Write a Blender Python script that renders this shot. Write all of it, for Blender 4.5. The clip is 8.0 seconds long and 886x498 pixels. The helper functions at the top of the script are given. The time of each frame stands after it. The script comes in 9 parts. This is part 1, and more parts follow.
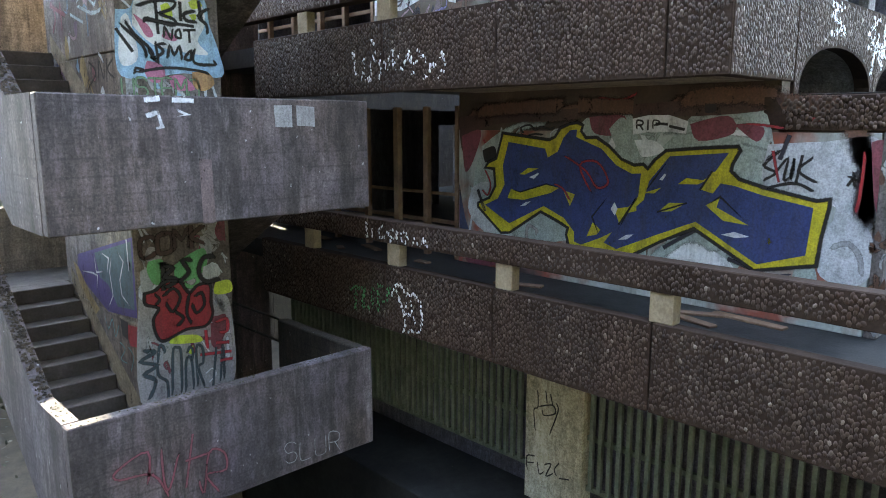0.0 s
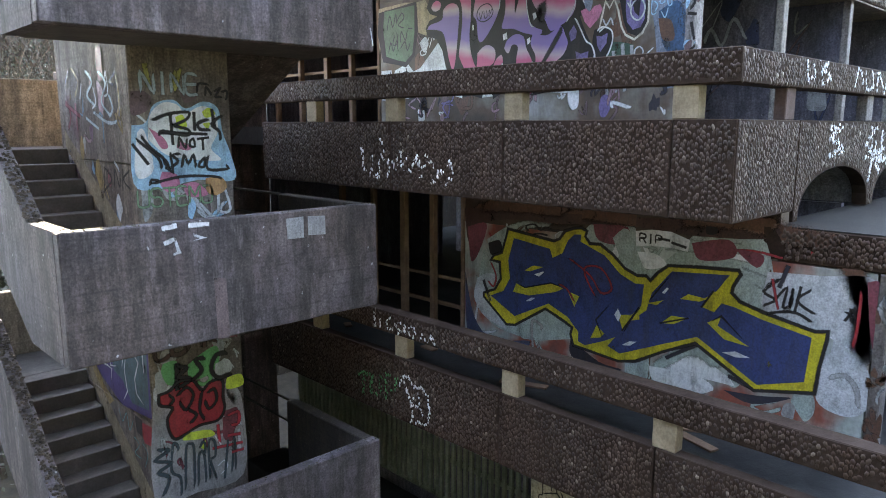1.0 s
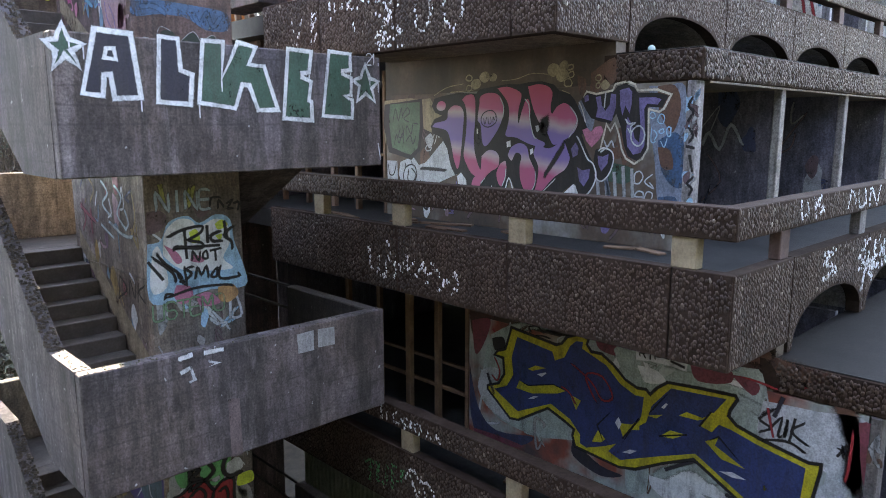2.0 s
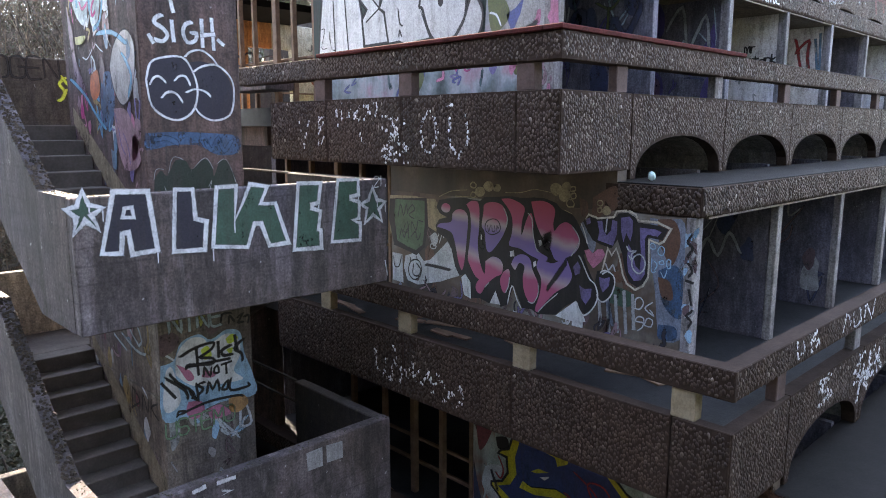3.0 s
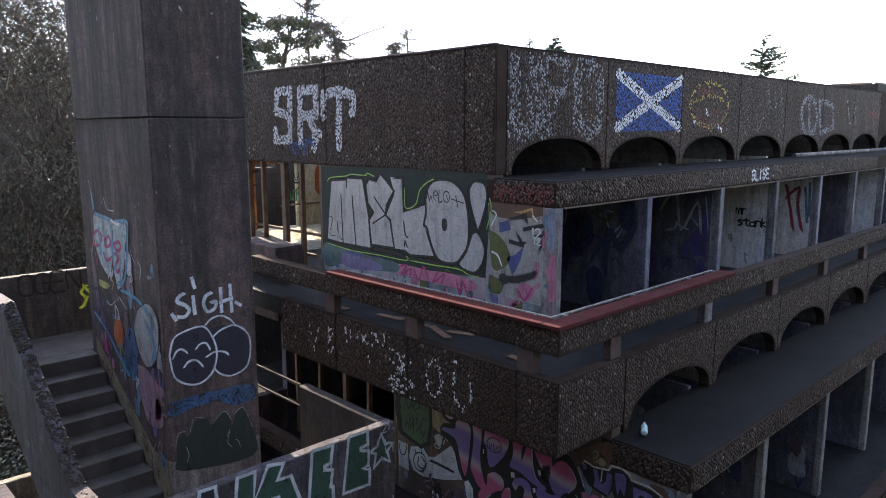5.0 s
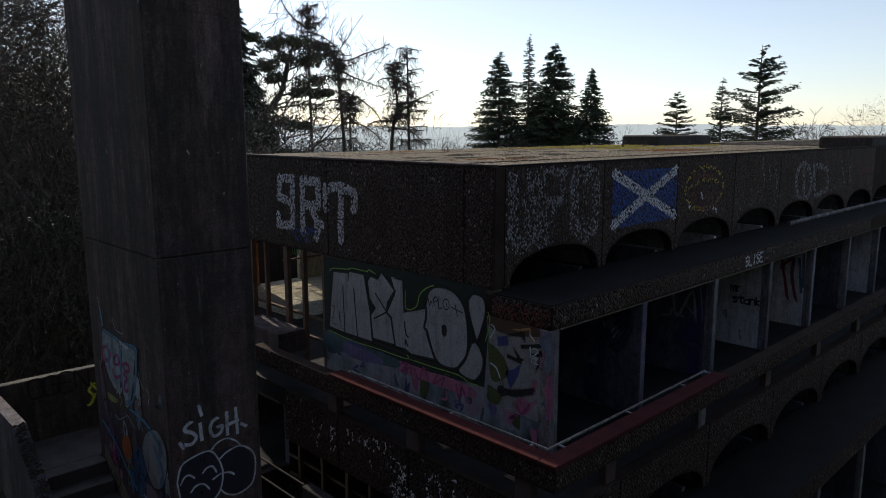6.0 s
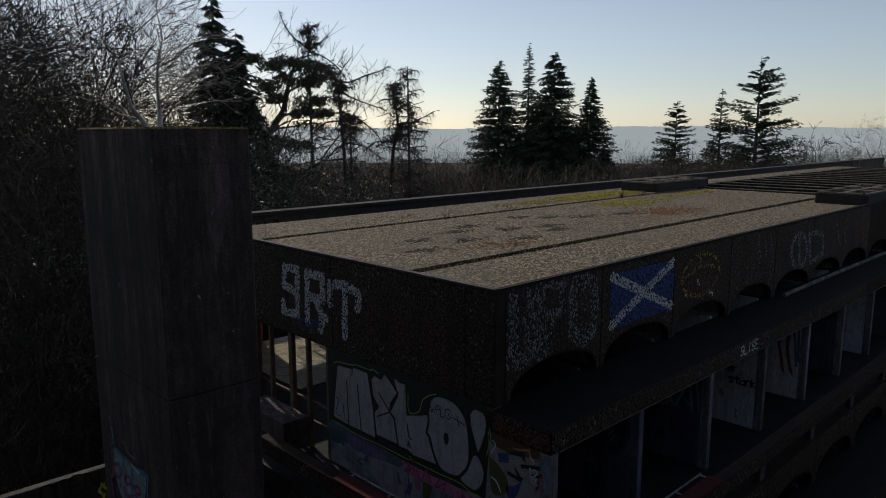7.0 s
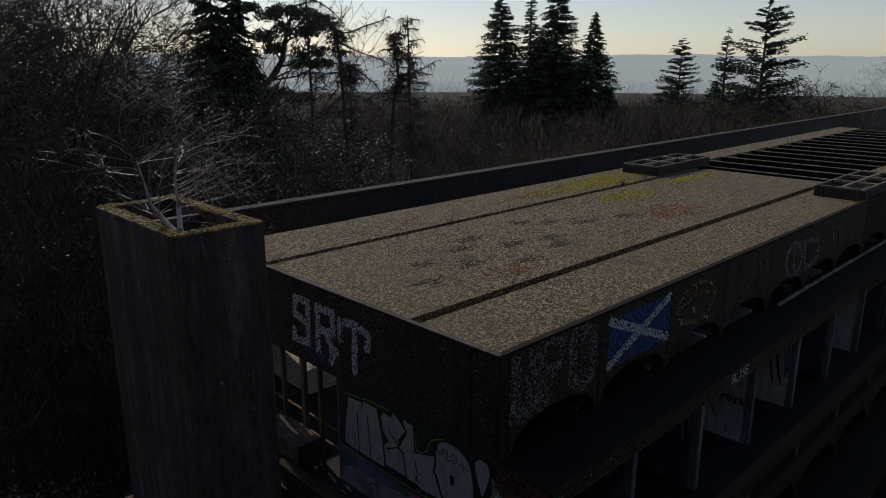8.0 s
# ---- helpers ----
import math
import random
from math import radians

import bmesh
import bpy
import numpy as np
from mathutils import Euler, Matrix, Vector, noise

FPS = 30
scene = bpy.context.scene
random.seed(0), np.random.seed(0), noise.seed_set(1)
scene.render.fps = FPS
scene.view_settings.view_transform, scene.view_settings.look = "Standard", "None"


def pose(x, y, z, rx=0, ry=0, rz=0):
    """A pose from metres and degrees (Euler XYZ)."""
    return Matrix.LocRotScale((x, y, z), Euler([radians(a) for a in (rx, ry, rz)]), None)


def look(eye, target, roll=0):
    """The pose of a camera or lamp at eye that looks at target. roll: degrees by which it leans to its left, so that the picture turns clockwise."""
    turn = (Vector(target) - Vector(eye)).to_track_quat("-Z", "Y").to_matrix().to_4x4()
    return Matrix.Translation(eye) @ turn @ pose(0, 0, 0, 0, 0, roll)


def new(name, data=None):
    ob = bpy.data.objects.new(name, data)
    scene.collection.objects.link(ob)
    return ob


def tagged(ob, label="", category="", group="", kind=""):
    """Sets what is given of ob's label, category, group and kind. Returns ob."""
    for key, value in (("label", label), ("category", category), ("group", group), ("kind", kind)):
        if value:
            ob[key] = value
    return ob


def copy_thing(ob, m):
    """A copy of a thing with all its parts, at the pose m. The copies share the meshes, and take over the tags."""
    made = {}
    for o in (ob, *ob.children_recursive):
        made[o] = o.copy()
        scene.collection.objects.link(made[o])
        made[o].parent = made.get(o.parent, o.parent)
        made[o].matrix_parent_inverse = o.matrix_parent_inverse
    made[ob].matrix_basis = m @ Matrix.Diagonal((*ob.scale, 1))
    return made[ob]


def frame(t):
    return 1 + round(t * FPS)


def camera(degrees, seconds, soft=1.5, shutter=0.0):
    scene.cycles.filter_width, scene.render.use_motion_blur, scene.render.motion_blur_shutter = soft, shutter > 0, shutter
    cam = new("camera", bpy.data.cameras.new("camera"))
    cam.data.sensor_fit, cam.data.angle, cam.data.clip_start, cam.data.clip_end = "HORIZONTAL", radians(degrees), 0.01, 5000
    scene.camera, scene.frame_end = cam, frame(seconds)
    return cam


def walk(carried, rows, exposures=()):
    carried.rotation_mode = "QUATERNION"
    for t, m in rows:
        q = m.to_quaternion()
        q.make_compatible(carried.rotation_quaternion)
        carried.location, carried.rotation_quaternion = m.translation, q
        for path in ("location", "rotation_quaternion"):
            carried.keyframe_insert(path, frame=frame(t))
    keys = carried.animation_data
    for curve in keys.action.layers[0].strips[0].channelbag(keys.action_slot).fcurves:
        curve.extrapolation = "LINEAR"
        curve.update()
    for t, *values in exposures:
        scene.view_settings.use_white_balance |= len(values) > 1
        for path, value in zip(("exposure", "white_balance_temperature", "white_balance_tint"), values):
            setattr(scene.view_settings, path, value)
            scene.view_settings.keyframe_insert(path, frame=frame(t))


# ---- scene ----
cam = camera(63.9, 8.0, soft=0.95)
METRES, EYE, TILT, LEAN, TURN = 11.0, 6.25, -9.9, 0.0, -44.0
ROWS = [
    (0.0, 0.0, 0.0, 0.0, 0.0, 0.0, -0.0),
    (0.5, -0.0035, -0.0081, 0.049, 0.0, 0.04, -0.02),
    (1.0, -0.0069, -0.0162, 0.0969, 0.02, 0.1, -0.02),
    (1.5, -0.0096, -0.0271, 0.1485, 0.01, 0.15, -0.02),
    (3.0, -0.0186, -0.0546, 0.3147, -0.04, 0.29, -0.01),
    (3.5, -0.0197, -0.0655, 0.3765, -0.07, 0.26, -0.01),
    (4.0, -0.0209, -0.0769, 0.4363, -0.03, 0.35, 0.02),
    (4.5, -0.0227, -0.0888, 0.5006, -0.03, 0.4, 0.06),
    (5.0, -0.0232, -0.098, 0.5625, -0.05, 0.4, 0.07),
    (6.5, -0.0233, -0.1303, 0.7544, -0.07, 0.46, 0.09),
    (7.0, -0.0257, -0.1426, 0.823, -0.08, 0.5, 0.05),
    (7.5, -0.0294, -0.1562, 0.8973, -0.09, -0.66, 0.06),
    (8.0, -0.0343, -0.1711, 0.9843, -0.11, -5.12, 0.02),
]
EXPOSURES = [(0.0, 4.98, 7750, 6), (1.5, 4.5, 7700, 11), (3.0, 3.8, 7600, 15), (3.5, 3.52, 7500, 15), (4.5, 3.12, 7250, 15), (5.2, 2.0, 7200, 15), (6.3, -0.52, 6950, 12), (6.5, -0.62, 6950, 12), (8.0, -0.92, 6950, 13)]
walk(cam, [(t, pose(0, 0, EYE, TILT, LEAN, TURN) @ pose(METRES * x, METRES * y, METRES * z, 90 + pitch, roll, yaw)) for t, x, y, z, yaw, pitch, roll in ROWS], EXPOSURES)

# ---- light: low winter sun from behind the building, clear pale sky ----
SUN_AZ, SUN_EL = radians(12.0), radians(31.0)
world = bpy.data.worlds.new("sky")
scene.world = world
world.use_nodes = True
wn = world.node_tree.nodes
sky = wn.new("ShaderNodeTexSky")
sky.sky_type, sky.sun_disc = "NISHITA", False
sky.sun_elevation, sky.sun_rotation = SUN_EL, SUN_AZ
sky.air_density, sky.dust_density, sky.ozone_density = 0.9, 0.3, 2.0
haze = wn.new("ShaderNodeHueSaturation")
haze.inputs["Saturation"].default_value = 0.74
veil = wn.new("ShaderNodeVectorMath")
veil.operation = "MULTIPLY"
veil.inputs[1].default_value = (0.975, 1.0, 1.045)
world.node_tree.links.new(sky.outputs[0], haze.inputs["Color"])
world.node_tree.links.new(haze.outputs[0], veil.inputs[0])
world.node_tree.links.new(veil.outputs[0], wn["Background"].inputs[0])
wn["Background"].inputs[1].default_value = 0.15
sun = new("sun", bpy.data.lights.new("sun", "SUN"))
sun.data.energy, sun.data.angle, sun.data.color = 3.2, radians(0.6), (1.0, 0.93, 0.82)
sun.matrix_world = look((0, 0, 40), Vector((0, 0, 40)) - Vector((math.sin(SUN_AZ) * math.cos(SUN_EL), math.cos(SUN_AZ) * math.cos(SUN_EL), math.sin(SUN_EL))))


# ---- materials ----
def nodes_of(name, rough=0.85, metal=0.0):
    m = bpy.data.materials.new(name)
    m.use_nodes = True
    t = m.node_tree
    b = t.nodes["Principled BSDF"]
    b.inputs["Roughness"].default_value, b.inputs["Metallic"].default_value = rough, metal
    return m, t, b


def noise_tex(t, scale, detail=6.0, rough=0.6, stretch=(1, 1, 1), loc=(0, 0, 0)):
    co = t.nodes.new("ShaderNodeTexCoord")
    mp = t.nodes.new("ShaderNodeMapping")
    mp.inputs["Scale"].default_value = stretch
    mp.inputs["Location"].default_value = loc
    n = t.nodes.new("ShaderNodeTexNoise")
    n.inputs["Scale"].default_value, n.inputs["Detail"].default_value, n.inputs["Roughness"].default_value = scale, detail, rough
    t.links.new(co.outputs["Object"], mp.inputs[0])
    t.links.new(mp.outputs[0], n.inputs["Vector"])
    return n.outputs["Fac"]


def ramp(t, fac, stops):
    r = t.nodes.new("ShaderNodeValToRGB")
    while len(r.color_ramp.elements) < len(stops):
        r.color_ramp.elements.new(0.5)
    for e, (p, c) in zip(r.color_ramp.elements, stops):
        e.position, e.color = p, (*c, 1) if len(c) == 3 else c
    t.links.new(fac, r.inputs[0])
    return r.outputs[0]


def mix(t, fac, a, b, mode="MIX"):
    m = t.nodes.new("ShaderNodeMix")
    m.data_type, m.blend_type = "RGBA", mode
    for sock, v in ((m.inputs[0], fac), (m.inputs[6], a), (m.inputs[7], b)):
        if isinstance(v, (int, float)):
            sock.default_value = v
        elif isinstance(v, tuple):
            sock.default_value = (*v, 1)
        else:
            t.links.new(v, sock)
    return m.outputs[2]


def bump(t, b, height, strength, dist=0.01):
    n = t.nodes.new("ShaderNodeBump")
    n.inputs["Strength"].default_value, n.inputs["Distance"].default_value = strength, dist
    t.links.new(height, n.inputs["Height"])
    t.links.new(n.outputs[0], b.inputs["Normal"])


def concrete(name, dark, light, streak=0.6, stain=(0.035, 0.03, 0.028), rough=0.9, board=True, flecks=0.5):
    """Board-marked concrete: blotches, vertical weather streaks, lime runs, pale flecks and shutter lines."""
    m, t, b = nodes_of(name, rough)
    big = noise_tex(t, 0.8, 6, 0.6)
    run = noise_tex(t, 1.7, 7, 0.68, (2.8, 2.8, 0.14))
    fine = noise_tex(t, 42, 4, 0.7)
    blotch = noise_tex(t, 3.4, 7, 0.72, (1, 1, 1), (3, 9, 2))
    col = ramp(t, big, [(0.32, dark), (0.52, tuple((d + l) / 2 for d, l in zip(dark, light))), (0.7, light)])
    tint = ramp(t, noise_tex(t, 0.55, 4, 0.5, (1, 1, 1), (11, 2, 5)), [(0.35, (1.12, 1.0, 0.9)), (0.65, (0.94, 0.96, 1.1))])
    col = mix(t, 1.0, col, tint, "MULTIPLY")
    col = mix(t, ramp(t, blotch, [(0.46, (0, 0, 0)), (0.66, (0.6,) * 3)]), col, tuple(d * 0.55 for d in dark))
    col = mix(t, ramp(t, run, [(0.4, (0, 0, 0)), (0.6, (streak,) * 3)]), col, stain)
    pale = noise_tex(t, 1.2, 7, 0.72, (2.6, 2.6, 0.35), (7, 3, 1))
    col = mix(t, ramp(t, pale, [(0.56, (0, 0, 0)), (0.76, (0.6,) * 3)]), col, tuple(min(1, c * 1.75) for c in light))
    fl = noise_tex(t, 16, 3, 0.5, (1, 1, 0.7), (1, 5, 8))
    col = mix(t, ramp(t, fl, [(0.71, (0, 0, 0)), (0.75, (flecks,) * 3)]), col, (0.42, 0.42, 0.42))
    col = mix(t, 0.55, col, ramp(t, fine, [(0.32, (0.12,) * 3), (0.68, (0.88,) * 3)]), "OVERLAY")
    scuff = noise_tex(t, 9, 6, 0.75, (1.6, 1.6, 0.6), (2, 8, 4))
    col = mix(t, 0.5, col, ramp(t, scuff, [(0.36, (0.2,) * 3), (0.5, (0.5,) * 3), (0.68, (0.9,) * 3)]), "OVERLAY")
    co = t.nodes.new("ShaderNodeTexCoord")
    if board:
        wave = t.nodes.new("ShaderNodeTexWave")
        wave.wave_type, wave.bands_direction = "BANDS", "Z"
        wave.inputs["Scale"].default_value, wave.inputs["Distortion"].default_value = 2.1, 0.6
        wave.inputs["Detail"].default_value, wave.inputs["Detail Scale"].default_value = 3.0, 2.0
        t.links.new(co.outputs["Object"], wave.inputs[0])
        line = ramp(t, wave.outputs["Fac"], [(0.0, (0.4,) * 3), (0.07, (0, 0, 0))])
        line = mix(t, 1.0, line, ramp(t, noise_tex(t, 2.2, 3), [(0.42, (0, 0, 0)), (0.6, (1, 1, 1))]), "MULTIPLY")
        col = mix(t, line, col, tuple(d * 0.5 for d in dark))
    t.links.new(col, b.inputs["Base Color"])
    add = t.nodes.new("ShaderNodeMath")
    add.operation = "MULTIPLY_ADD"
    t.links.new(blotch, add.inputs[0])
    add.inputs[1].default_value = 1.5
    t.links.new(fine, add.inputs[2])
    bump(t, b, add.outputs[0], 0.5, 0.008)
    return m


def spotted(name, stops, scale=8.0, rough=0.85, bump_scale=40.0, bump_amount=0.3, metal=0.0):
    """A surface coloured by two scales of noise."""
    m, t, b = nodes_of(name, rough, metal)
    col = ramp(t, noise_tex(t, scale, 8, 0.65), stops)
    col = mix(t, 0.3, col, ramp(t, noise_tex(t, scale * 9, 3), [(0.3, (0.2,) * 3), (0.7, (0.8,) * 3)]), "OVERLAY")
    t.links.new(col, b.inputs["Base Color"])
    bump(t, b, noise_tex(t, bump_scale, 4), bump_amount, 0.008)
    return m


def pieces(name, stops, rough=0.75, by_island=True, weather=None):
    """Separate stones or leaves, each of its own shade; weather: the tint of broad stains and runs over them."""
    m, t, b = nodes_of(name, rough)
    if by_island:
        src = t.nodes.new("ShaderNodeNewGeometry").outputs["Random Per Island"]
    else:
        src = t.nodes.new("ShaderNodeObjectInfo").outputs["Random"]
    col = ramp(t, src, stops)
    col = mix(t, 0.35, col, ramp(t, noise_tex(t, 60, 3), [(0.3, (0.2,) * 3), (0.7, (0.8,) * 3)]), "OVERLAY")
    if weather:
        col = mix(t, ramp(t, noise_tex(t, 0.7, 5, 0.6, (1, 1, 0.8), (2, 6, 1)), [(0.4, (0.1,) * 3), (0.6, (0.75,) * 3)]), col, weather)
        soot = ramp(t, noise_tex(t, 1.5, 6, 0.65, (2.2, 2.2, 0.22), (5, 1, 3)), [(0.42, (1, 1, 1)), (0.68, (0.5, 0.47, 0.45))])
        col = mix(t, 1.0, col, soot, "MULTIPLY")
    t.links.new(col, b.inputs["Base Color"])
    return m


def spray(name, color, rough=0.6, worn=0.35, soft=True):
    """Spray paint: uneven cover, soft speckled edge (the strokes carry their cover), flaked wear."""
    m, t, b = nodes_of(name, rough)
    c2 = tuple(c * (1 - worn) for c in color)
    col = ramp(t, noise_tex(t, 5, 6, 0.7), [(0.3, c2), (0.6, color)])
    col = mix(t, ramp(t, noise_tex(t, 30, 5, 0.7, (1, 1, 0.4)), [(0.6, (0, 0, 0)), (0.75, (worn,) * 3)]), col, (0.1, 0.09, 0.09))
    col = mix(t, ramp(t, noise_tex(t, 3.2, 6, 0.7, (2.4, 2.4, 0.3), (9, 4, 2)), [(0.5, (0, 0, 0)), (0.72, (0.5,) * 3)]), col, (0.045, 0.036, 0.033))
    col = mix(t, 0.45, col, ramp(t, noise_tex(t, 55, 4, 0.7), [(0.32, (0.15,) * 3), (0.68, (0.85,) * 3)]), "OVERLAY")
    t.links.new(col, b.inputs["Base Color"])
    bump(t, b, noise_tex(t, 60, 3), 0.15, 0.004)
    if soft:
        at_edge = t.nodes.new("ShaderNodeAttribute")
        at_edge.attribute_name = "cover"
        grain = t.nodes.new("ShaderNodeMath")
        grain.operation = "MULTIPLY_ADD"
        t.links.new(noise_tex(t, 85, 3, 0.7), grain.inputs[0])
        grain.inputs[1].default_value = 0.9
        t.links.new(at_edge.outputs["Fac"], grain.inputs[2])
        edge = ramp(t, grain.outputs[0], [(0.62, (0, 0, 0)), (1.0, (1, 1, 1))])
        flake = ramp(t, noise_tex(t, 7, 8, 0.75, (1, 1, 0.6), (4, 1, 6)), [(0.58 - 0.12 * worn, (1, 1, 1)), (0.74 - 0.1 * worn, (1 - min(1, worn * 1.3),) * 3)])
        t.links.new(mix(t, 1.0, edge, flake, "MULTIPLY"), b.inputs["Alpha"])
    return m


CONC = concrete("weathered_concrete", (0.058, 0.048, 0.051), (0.172, 0.152, 0.157), 0.75, flecks=0.75)
CONC_SHAFT = concrete("shaft_concrete", (0.074, 0.05, 0.047), (0.17, 0.118, 0.108), 0.85)
# near-black copy of the concrete: shade on turned-away faces put into the colour
CONC_DARK = concrete("shade_dark_concrete", (0.024, 0.021, 0.018), (0.066, 0.057, 0.047), 0.8)
CONC_LIFT = concrete("pale_shaft_concrete", (0.115, 0.1, 0.086), (0.28, 0.25, 0.215), 0.6)
SOFFIT = concrete("stained_soffit", (0.13, 0.11, 0.085), (0.24, 0.21, 0.16), 0.2, (0.12, 0.09, 0.06), board=False)
CONC_MOSSY = concrete("mossy_wall_concrete", (0.05, 0.046, 0.036), (0.13, 0.118, 0.09), 0.8)
CONC_WARM = concrete("stained_concrete", (0.2, 0.17, 0.125), (0.4, 0.35, 0.27), 0.5)
STEP = spotted("step_concrete", [(0.3, (0.05, 0.043, 0.039)), (0.6, (0.09, 0.078, 0.07)), (0.8, (0.15, 0.13, 0.115))], 4)
MATRIX = spotted("aggregate_mortar", [(0.3, (0.028, 0.018, 0.014)), (0.7, (0.056, 0.038, 0.03))], 2.5, 0.95)
PEBBLE = pieces("pebble_stone", [(0.0, (0.024, 0.013, 0.01)), (0.3, (0.045, 0.027, 0.021)), (0.6, (0.07, 0.046, 0.037)), (0.88, (0.1, 0.071, 0.057)), (0.975, (0.14, 0.107, 0.086)), (1.0, (0.38, 0.33, 0.28))], 0.6, weather=(0.058, 0.027, 0.015))
PEBBLE_WHITE = pieces("white_painted_pebble", [(0.0, (0.55, 0.56, 0.6)), (1.0, (0.85, 0.86, 0.88))], 0.6)
PEBBLE_GREY = pieces("grey_painted_pebble", [(0.0, (0.15, 0.15, 0.16)), (1.0, (0.36, 0.36, 0.38))], 0.6)
PEBBLE_BLUE = pieces("blue_painted_pebble", [(0.0, (0.01, 0.05, 0.22)), (1.0, (0.03, 0.12, 0.42))], 0.6)
PEBBLE_YELLOW = pieces("yellow_painted_pebble", [(0.0, (0.35, 0.25, 0.03)), (1.0, (0.6, 0.42, 0.06))], 0.6)
PEBBLE_RED = pieces("red_painted_pebble", [(0.0, (0.09, 0.022, 0.02)), (1.0, (0.2, 0.045, 0.04))], 0.6)
PEBBLE_GREEN = pieces("green_painted_pebble", [(0.0, (0.03, 0.16, 0.06)), (1.0, (0.08, 0.32, 0.12))], 0.6)
PEBBLE_MATS = [PEBBLE, PEBBLE_WHITE, PEBBLE_GREY, PEBBLE_BLUE, PEBBLE_YELLOW, PEBBLE_RED, PEBBLE_GREEN]
LEDGE_TOP = spotted("damp_ledge_concrete", [(0.3, (0.007, 0.006, 0.006)), (0.65, (0.014, 0.013, 0.012)), (0.85, (0.035, 0.031, 0.028))], 2.2, 0.8)
for dull in (LEDGE_TOP, MATRIX):
    dull.node_tree.nodes["Principled BSDF"].inputs["Specular IOR Level"].default_value = 0.15
PLASTER = concrete("dirty_plaster", (0.2, 0.2, 0.2), (0.36, 0.36, 0.35), 0.5, (0.12, 0.09, 0.07), board=False)
PLASTER_DARK = concrete("dark_blue_grey_plaster", (0.08, 0.08, 0.105), (0.17, 0.17, 0.205), 0.5, (0.04, 0.04, 0.05), board=False)
PLASTER_WHITE = concrete("pale_plaster", (0.66, 0.66, 0.65), (0.8, 0.8, 0.78), 0.4, (0.25, 0.22, 0.19), board=False)
PLASTER_ORANGE = concrete("orange_plaster", (0.5, 0.19, 0.06), (0.62, 0.3, 0.11), 0.3, (0.25, 0.12, 0.06), board=False)
PLASTER_CREAM = concrete("cream_plaster", (0.55, 0.52, 0.36), (0.68, 0.64, 0.48), 0.4, (0.3, 0.26, 0.16), board=False)
FLOOR = spotted("wet_floor_screed", [(0.3, (0.013, 0.014, 0.015)), (0.6, (0.034, 0.035, 0.036))], 1.2, 0.55)
for damp in (LEDGE_TOP, FLOOR):
    damp.node_tree.nodes["Principled BSDF"].inputs["Specular IOR Level"].default_value = 0.15
TIMBER = spotted("weathered_timber", [(0.3, (0.1, 0.06, 0.04)), (0.7, (0.22, 0.14, 0.09))], 6)
FIN = concrete("peeling_painted_fin", (0.16, 0.16, 0.17), (0.36, 0.36, 0.36), 0.8, (0.07, 0.06, 0.055), board=False)
POST = spotted("pale_spacer_block", [(0.3, (0.2, 0.155, 0.1)), (0.7, (0.38, 0.31, 0.21))], 5)
SPACER = spotted("red_brown_spacer", [(0.3, (0.06, 0.035, 0.03)), (0.7, (0.13, 0.085, 0.075))], 5)
REDPAINT = spray("red_painted_sill", (0.1, 0.028, 0.027), 0.9, soft=False)
for dull in (FLOOR, REDPAINT):
    dull.node_tree.nodes["Principled BSDF"].inputs["Specular IOR Level"].default_value = 0.08
MOSS = spotted("yellow_moss", [(0.3, (0.24, 0.2, 0.025)), (0.7, (0.52, 0.43, 0.06))], 20, 0.95, 120, 1.0)
MOSS_RED = spotted("rusty_moss", [(0.3, (0.24, 0.09, 0.03)), (0.7, (0.38, 0.17, 0.06))], 20, 0.95, 120, 1.0)
LITTER = spotted("dead_leaf_brown", [(0.3, (0.07, 0.035, 0.018)), (0.7, (0.2, 0.11, 0.055))], 20, 0.95, 120, 1.0)
MOSS_RIM = spotted("rim_moss_green", [(0.3, (0.14, 0.1, 0.02)), (0.7, (0.4, 0.3, 0.06))], 20, 0.95, 120, 1.0)
MOSS_DARK = spotted("dark_moss", [(0.3, (0.03, 0.03, 0.02)), (0.7, (0.09, 0.08, 0.045))], 20, 0.95, 120, 1.0)
METAL = spotted("grey_steel", [(0.3, (0.25, 0.25, 0.25)), (0.7, (0.45, 0.45, 0.44))], 5, 0.5)
SLAT = spotted("algae_green_slat", [(0.3, (0.1, 0.13, 0.1)), (0.7, (0.22, 0.25, 0.2))], 4)
BARK = spotted("dark_bark", [(0.3, (0.035, 0.028, 0.023)), (0.7, (0.09, 0.074, 0.06))], 7, 0.95)
BIRCH = spotted("birch_bark", [(0.3, (0.22, 0.2, 0.18)), (0.5, (0.5, 0.47, 0.44)), (0.7, (0.66, 0.64, 0.6))], 6, 0.8)
BIRCH_TWIG = spotted("birch_twig", [(0.3, (0.16, 0.12, 0.1)), (0.6, (0.34, 0.29, 0.26)), (0.8, (0.55, 0.5, 0.47))], 7, 0.5)
TWIG = spotted("brown_twig", [(0.3, (0.04, 0.031, 0.025)), (0.7, (0.105, 0.08, 0.062))], 7, 0.85)
NEEDLE = pieces("spruce_needles", [(0.0, (0.02, 0.035, 0.02)), (0.6, (0.04, 0.062, 0.032)), (1.0, (0.075, 0.09, 0.045))], 0.8)
PINE = pieces("pine_needles", [(0.0, (0.04, 0.06, 0.03)), (0.6, (0.07, 0.09, 0.045)), (1.0, (0.12, 0.12, 0.055))], 0.8)
IVY = pieces("glossy_evergreen_leaf", [(0.0, (0.03, 0.036, 0.02)), (0.6, (0.055, 0.062, 0.034)), (1.0, (0.11, 0.098, 0.06))], 0.46)
